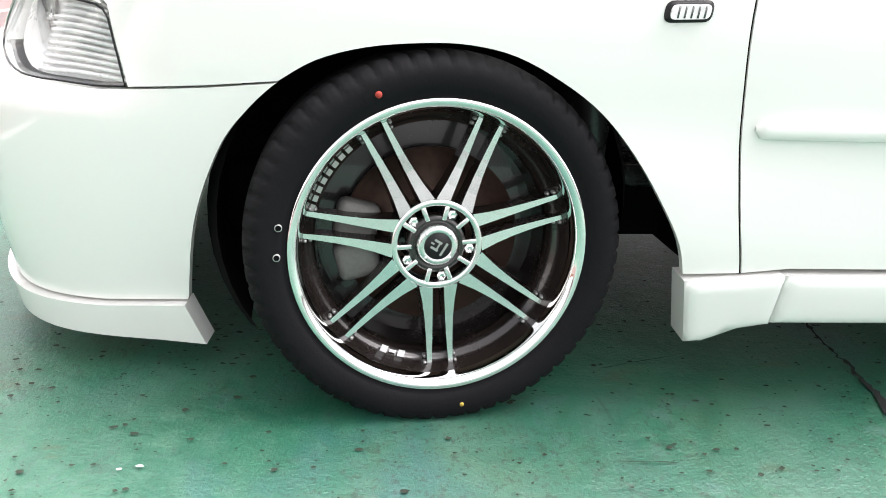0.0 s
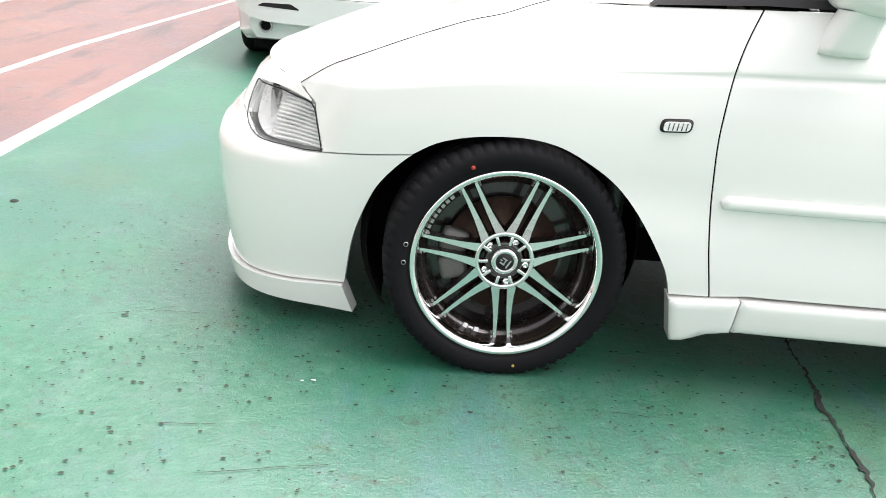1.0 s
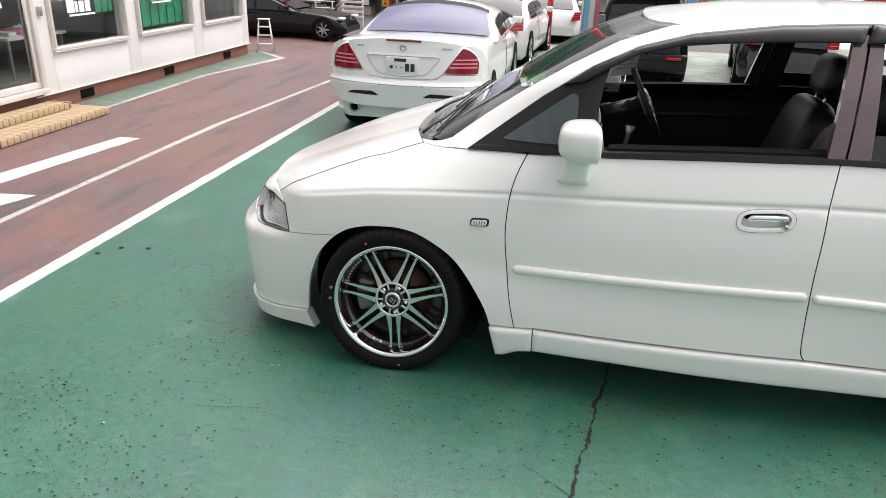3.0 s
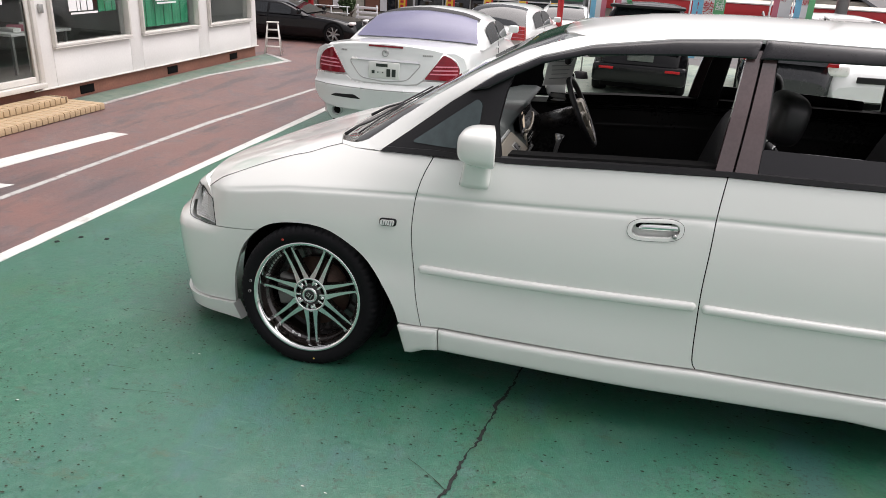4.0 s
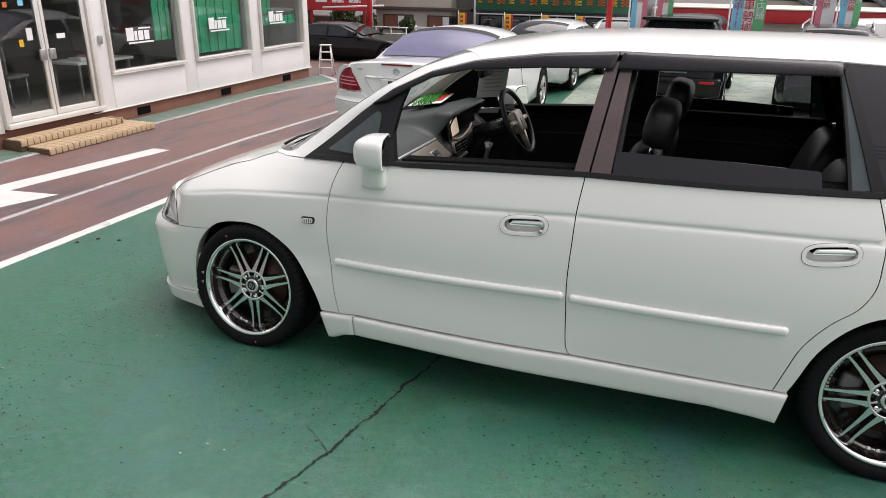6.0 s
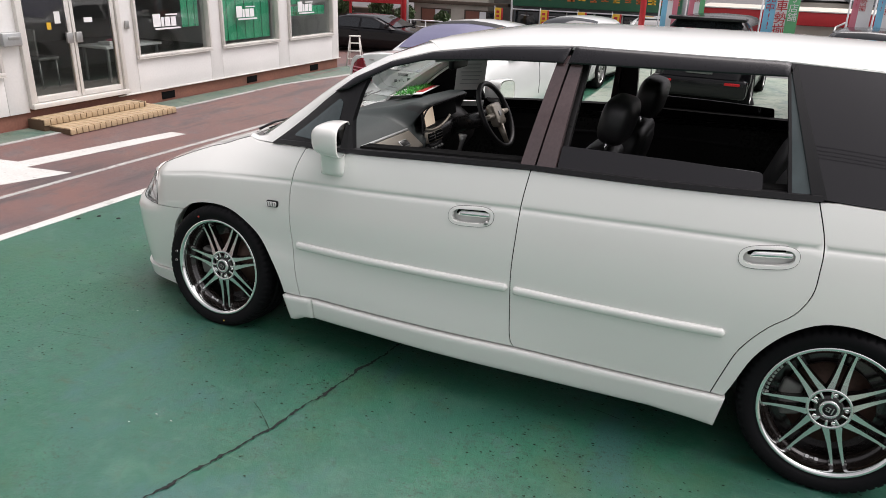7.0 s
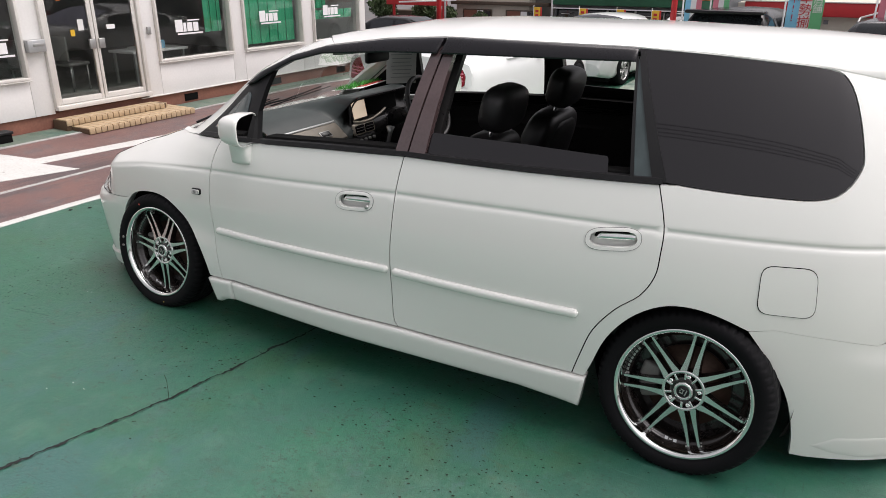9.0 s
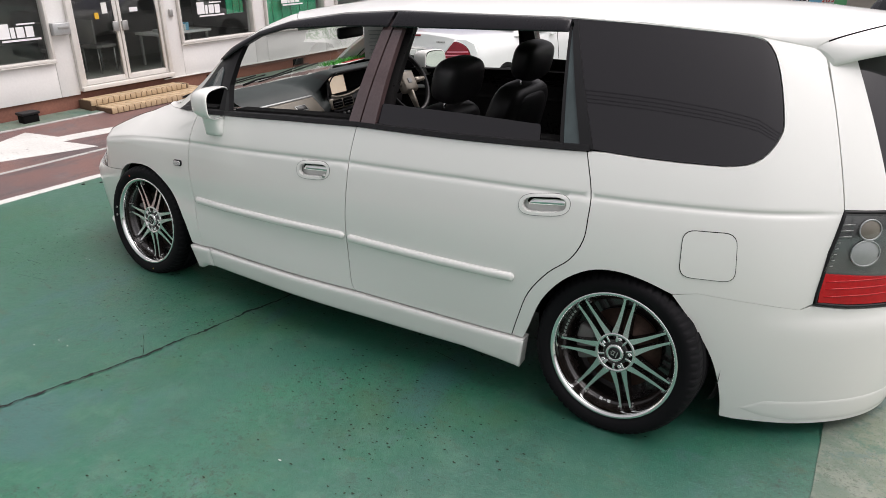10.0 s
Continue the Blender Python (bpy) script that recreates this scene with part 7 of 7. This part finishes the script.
arm = thing("metal_arm", "white horizontal metal arm on a grey pole", "pole", (-5.75, 13.2, 0))
part("pole", Geo().tube([(0, 0, 0), (0, 0, 1.6)], 0.025, 10), M["steel"], arm)
part("bar", Geo().tube([(-1.3, 0, 0.97), (0.3, 0, 1.05)], 0.02, 8), M["cloth_white"], arm)
for k in range(9):
    x = -1.15 + 0.15 * k
    part("rod", Geo().tube([(x, 0, 0.98 + 0.05 * (x + 1.3)), (x + 0.12, 0, 1.16 + 0.05 * (x + 1.3))], 0.008, 5), M["sign_red"], arm)

rail = thing("guard_rail", "galvanised pipe guard rail beside the street", "fence", (-5.75, 13.0, 0))
for k in range(6):
    part("post", Geo().tube([(-0.95 + 0.38 * k, 0, 0), (-0.95 + 0.38 * k, 0, 0.6)], 0.016, 8), M["steel"], rail)
for z in (0.3, 0.45, 0.59):
    part("pipe", Geo().tube([(-1.0, 0, z), (1.0, 0, z)], 0.013, 8), M["steel"], rail)
fence = thing("white_fence", "low white slatted fence", "fence", (-4.35, 13.0, 0))
for k in range(4):
    part("slat", Geo().box((0, 0, 0.3 + 0.1 * k), (0.5, 0.02, 0.05), 0.004), M["cloth_white"], fence)
for x in (-0.22, 0.22):
    part("post", Geo().box((x, 0.025, 0.33), (0.03, 0.03, 0.66), 0.004), M["cloth_white"], fence)


def banner(x, y, turn, left, right, mid_text, left_text, right_text, w=0.38, h=1.3, base=0.5):
    """A tall advertising flag on a pole."""
    b = thing("banner_flag", "tall red, white and blue advertising banner on a pole", "banner", (x, y, 0), turn, "advertising banners")
    part("pole", Geo().tube([(-w / 2 - 0.03, 0, 0), (-w / 2 - 0.03, 0, base + h + 0.06)], 0.012, 8), M["cloth_white"], b)
    part("cross_bar", Geo().tube([(-w / 2 - 0.03, 0, base + h + 0.03), (w / 2, 0, base + h + 0.03)], 0.008, 6), M["cloth_white"], b)
    part("foot", Geo().lathe([(0.0, 0.12), (0.1, 0.1), (0.13, 0.0)], (-w / 2 - 0.03, 0, 0), 16, "z"), M["black_plastic"], b)

    def cloth(x0, x1, mat, nm, off=0.0):
        rows = []
        for t in np.linspace(0, 1, 16):
            z = base + h * t
            rows.append([(xx, 0.03 * math.sin(5 * xx + 3 * t) + 0.02 * math.sin(9 * t) + off, z) for xx in np.linspace(x0, x1, 8)])
        geo = Geo().grid(rows)
        geo.grid([[(p[0], p[1] + 0.004, p[2]) for p in r] for r in rows])
        return part(nm, geo, M[mat], b)

    cl = cloth(-w / 2, -w / 6, left, "cloth")
    cloth(-w / 6, w / 6, "cloth_white", "cloth")
    cloth(w / 6, w / 2, right, "cloth")

    def word(text, xx, size, mat):
        for i, chx in enumerate(text):
            cu = bpy.data.curves.new("glyph", "FONT")
            cu.body, cu.size, cu.align_x, cu.align_y, cu.extrude = chx, size, "CENTER", "CENTER", 0.001
            ob = new("lettering", cu)
            ob.data.materials.append(M[mat])
            ob.parent = b
            t = 1 - (i + 0.6) * size * 0.96 / h
            z = base + h * t
            ob.matrix_basis = pose(xx, 0.03 * math.sin(5 * xx + 3 * t) + 0.02 * math.sin(9 * t) - 0.012, z, 90, 0, 0)

    word(mid_text, 0.0, w * 0.37, "text_red")
    word(left_text, -w / 3, w * 0.28, "text_red")
    word(right_text, w / 3, w * 0.28, "white_bar")


banner(0.72, 9.5, 4, "cloth_blue", "cloth_pink", "特選車勢揃", "見販売中!!", "以下3店舗", w=0.24)
banner(1.1, 9.6, -6, "cloth_pink", "cloth_green", "特選車勢揃", "見販売中!!", "以下3店舗", w=0.24)
banner(2.31, 9.0, 3, "cloth_blue", "cloth_green", "特選車勢揃", "見販売中!!", "以下3店舗", w=0.45)
banner(3.3, 9.0, -5, "cloth_pink", "cloth_white", "特選車勢揃", "見販売中!!", "以下3店舗", w=0.24)
banner(3.62, 9.1, 5, "cloth_blue", "cloth_green", "特選車勢揃", "見販売中!!", "以下3店舗", w=0.26)
for x in (-4.16, -2.98, -2.06, -1.24, -0.5):
    s = thing("yellow_flag", "small yellow shop flag with a red border", "banner", (x, 15.0, 0), 0, "yellow shop flags")
    part("pole", Geo().tube([(-0.09, 0, 0), (-0.09, 0, 0.9)], 0.01, 6), M["silver"], s)
    part("cloth", Geo().box((0, 0, 0.62), (0.17, 0.01, 0.46), 0.003), M["sign_yellow"], s)
    part("border", Geo().box((0.105, 0, 0.62), (0.04, 0.012, 0.46), 0.003), M["sign_red"], s)
    for k in range(4):
        part("mark", Geo().box((0, -0.008, 0.46 + 0.1 * k), (0.08, 0.004, 0.055)), M["text_red"], s)


def tree(x, y, h, r):
    random.seed(int(x * 10) + 99)
    t = thing("tree", "small dark green clipped garden tree", "tree", (x, y, 0), 0, "garden trees")
    tr = Geo().tube([(0, 0, 0), (0.05, 0.02, h * 0.4), (0.0, 0.05, h * 0.75)], [0.09, 0.06, 0.03], 8)
    for k in range(6):
        a = k * 1.1
        tr.tube([(0.03, 0.02, h * (0.35 + 0.06 * k)), (0.5 * r * math.cos(a), 0.5 * r * math.sin(a), h * (0.5 + 0.06 * k)), (0.8 * r * math.cos(a), 0.8 * r * math.sin(a), h * (0.58 + 0.06 * k))], [0.035, 0.02, 0.008], 5)
    part("trunk", tr, M["bark"], t)
    vs, fs = [], []
    for _ in range(2600):
        a, b = random.uniform(0, 6.283), random.uniform(-1, 1)
        q = r * random.uniform(0.45, 1.0) * (0.8 + 0.35 * noise.noise((math.cos(a) * 1.7, math.sin(a) * 1.7, b * 2)))
        c = Vector((q * math.cos(a) * math.sqrt(1 - b * b), q * math.sin(a) * math.sqrt(1 - b * b), h * 0.72 + 0.8 * q * b))
        e = Euler((random.uniform(0, 6), random.uniform(0, 6), random.uniform(0, 6))).to_matrix()
        s, o = random.uniform(0.03, 0.07), len(vs)
        vs += [c + e @ Vector(p) for p in ((-s, 0, 0), (0, -s * 0.5, 0.0), (s, 0, 0), (0, s * 0.5, 0))]
        fs.append((o, o + 1, o + 2, o + 3))
    part("crown", Geo().add(vs, fs), M["leaf"], t)


for x, y, h, r in ((-7.9, 15.8, 0.85, 0.4), (-7.05, 15.6, 0.75, 0.32), (-9.2, 15.7, 1.0, 0.5), (-5.02, 13.6, 0.85, 0.22)):
    tree(x, y, h, r)
# street pole and cables mirrored in the wagon's dark side glass
pole = thing("utility_pole", "grey concrete utility pole with cables", "pole", (5.9, 16.4, 0))
part("shaft", Geo().tube([(0, 0, 0), (0, 0, 7)], [0.14, 0.1], 12), M["steel"], pole)
line_pole = thing("utility_pole", "grey concrete utility poles carrying dark cables", "pole", (-28, -9.5, 0))
for x in (0, 58):
    part("shaft", Geo().tube([(x, 0, 0), (x, 0, 12.5)], [0.16, 0.11], 12), M["steel"], line_pole)
    part("crossarm", Geo().box((x, -0.2, 11.7), (0.1, 2.2, 0.1), 0.01), M["steel"], line_pole)
for k in range(4):
    pts = [(58 * j / 12, 0.5 - 0.5 * k, 11.76 + 0.1 * k - 1.6 * math.sin(math.pi * j / 12)) for j in range(13)]
    part("cable", Geo().tube(pts, 0.03, 5), M["black_plastic"], line_pole)

# ---- loose things in the wagon ----
card = thing("price_card", "printed price card in green, red and white on the dashboard", "card", (0.476, 1.25, 1.07), 8)
mt = Matrix.Rotation(radians(-8), 4, "Y")
part("board", Geo().box(mt @ Vector((0.0, 0.0, 0.01)), (0.2, 0.36, 0.004), 0.001, mt), M["paper"], card)
random.seed(12)
tuft = Geo()
for _ in range(420):
    px, py = random.uniform(-0.07, 0.05), random.uniform(-0.2, 0.2)
    c = mt @ Vector((px, py, 0.012))
    d = Vector((random.uniform(-0.5, 0.8), random.uniform(-0.8, 0.8), random.uniform(0.3, 1.0))).normalized() * random.uniform(0.02, 0.04)
    w = Vector((random.uniform(-1, 1), random.uniform(-1, 1), 0)) * 0.004
    tuft.add([c - w, c + w, c + d * 0.6 + w * 0.7, c + d], [(0, 1, 2, 3)])
part("green_tufts", tuft, M["turf"], card, "bright green artificial grass trim")
part("red_band", Geo().box(mt @ Vector((0.06, 0.03, 0.014)), (0.05, 0.26, 0.003), 0.0, mt), M["sign_red"], card)
sheet = thing("paper_sheet", "white printed sheet hanging behind the windscreen", "paper", (0.91, 1.06, 1.245), -48)
mt = Matrix.Rotation(radians(14), 4, "Y")
part("page", Geo().box((0, 0, 0), (0.003, 0.17, 0.2), 0.0, mt), M["paper"], sheet)
bars = Geo()
for k in range(7):
    bars.box(mt @ Vector((0.003, 0.0, 0.07 - 0.022 * k)), (0.001, 0.12 - 0.01 * (k % 3), 0.004), 0.0, mt)
part("printed_lines", bars, M["steel"], sheet)
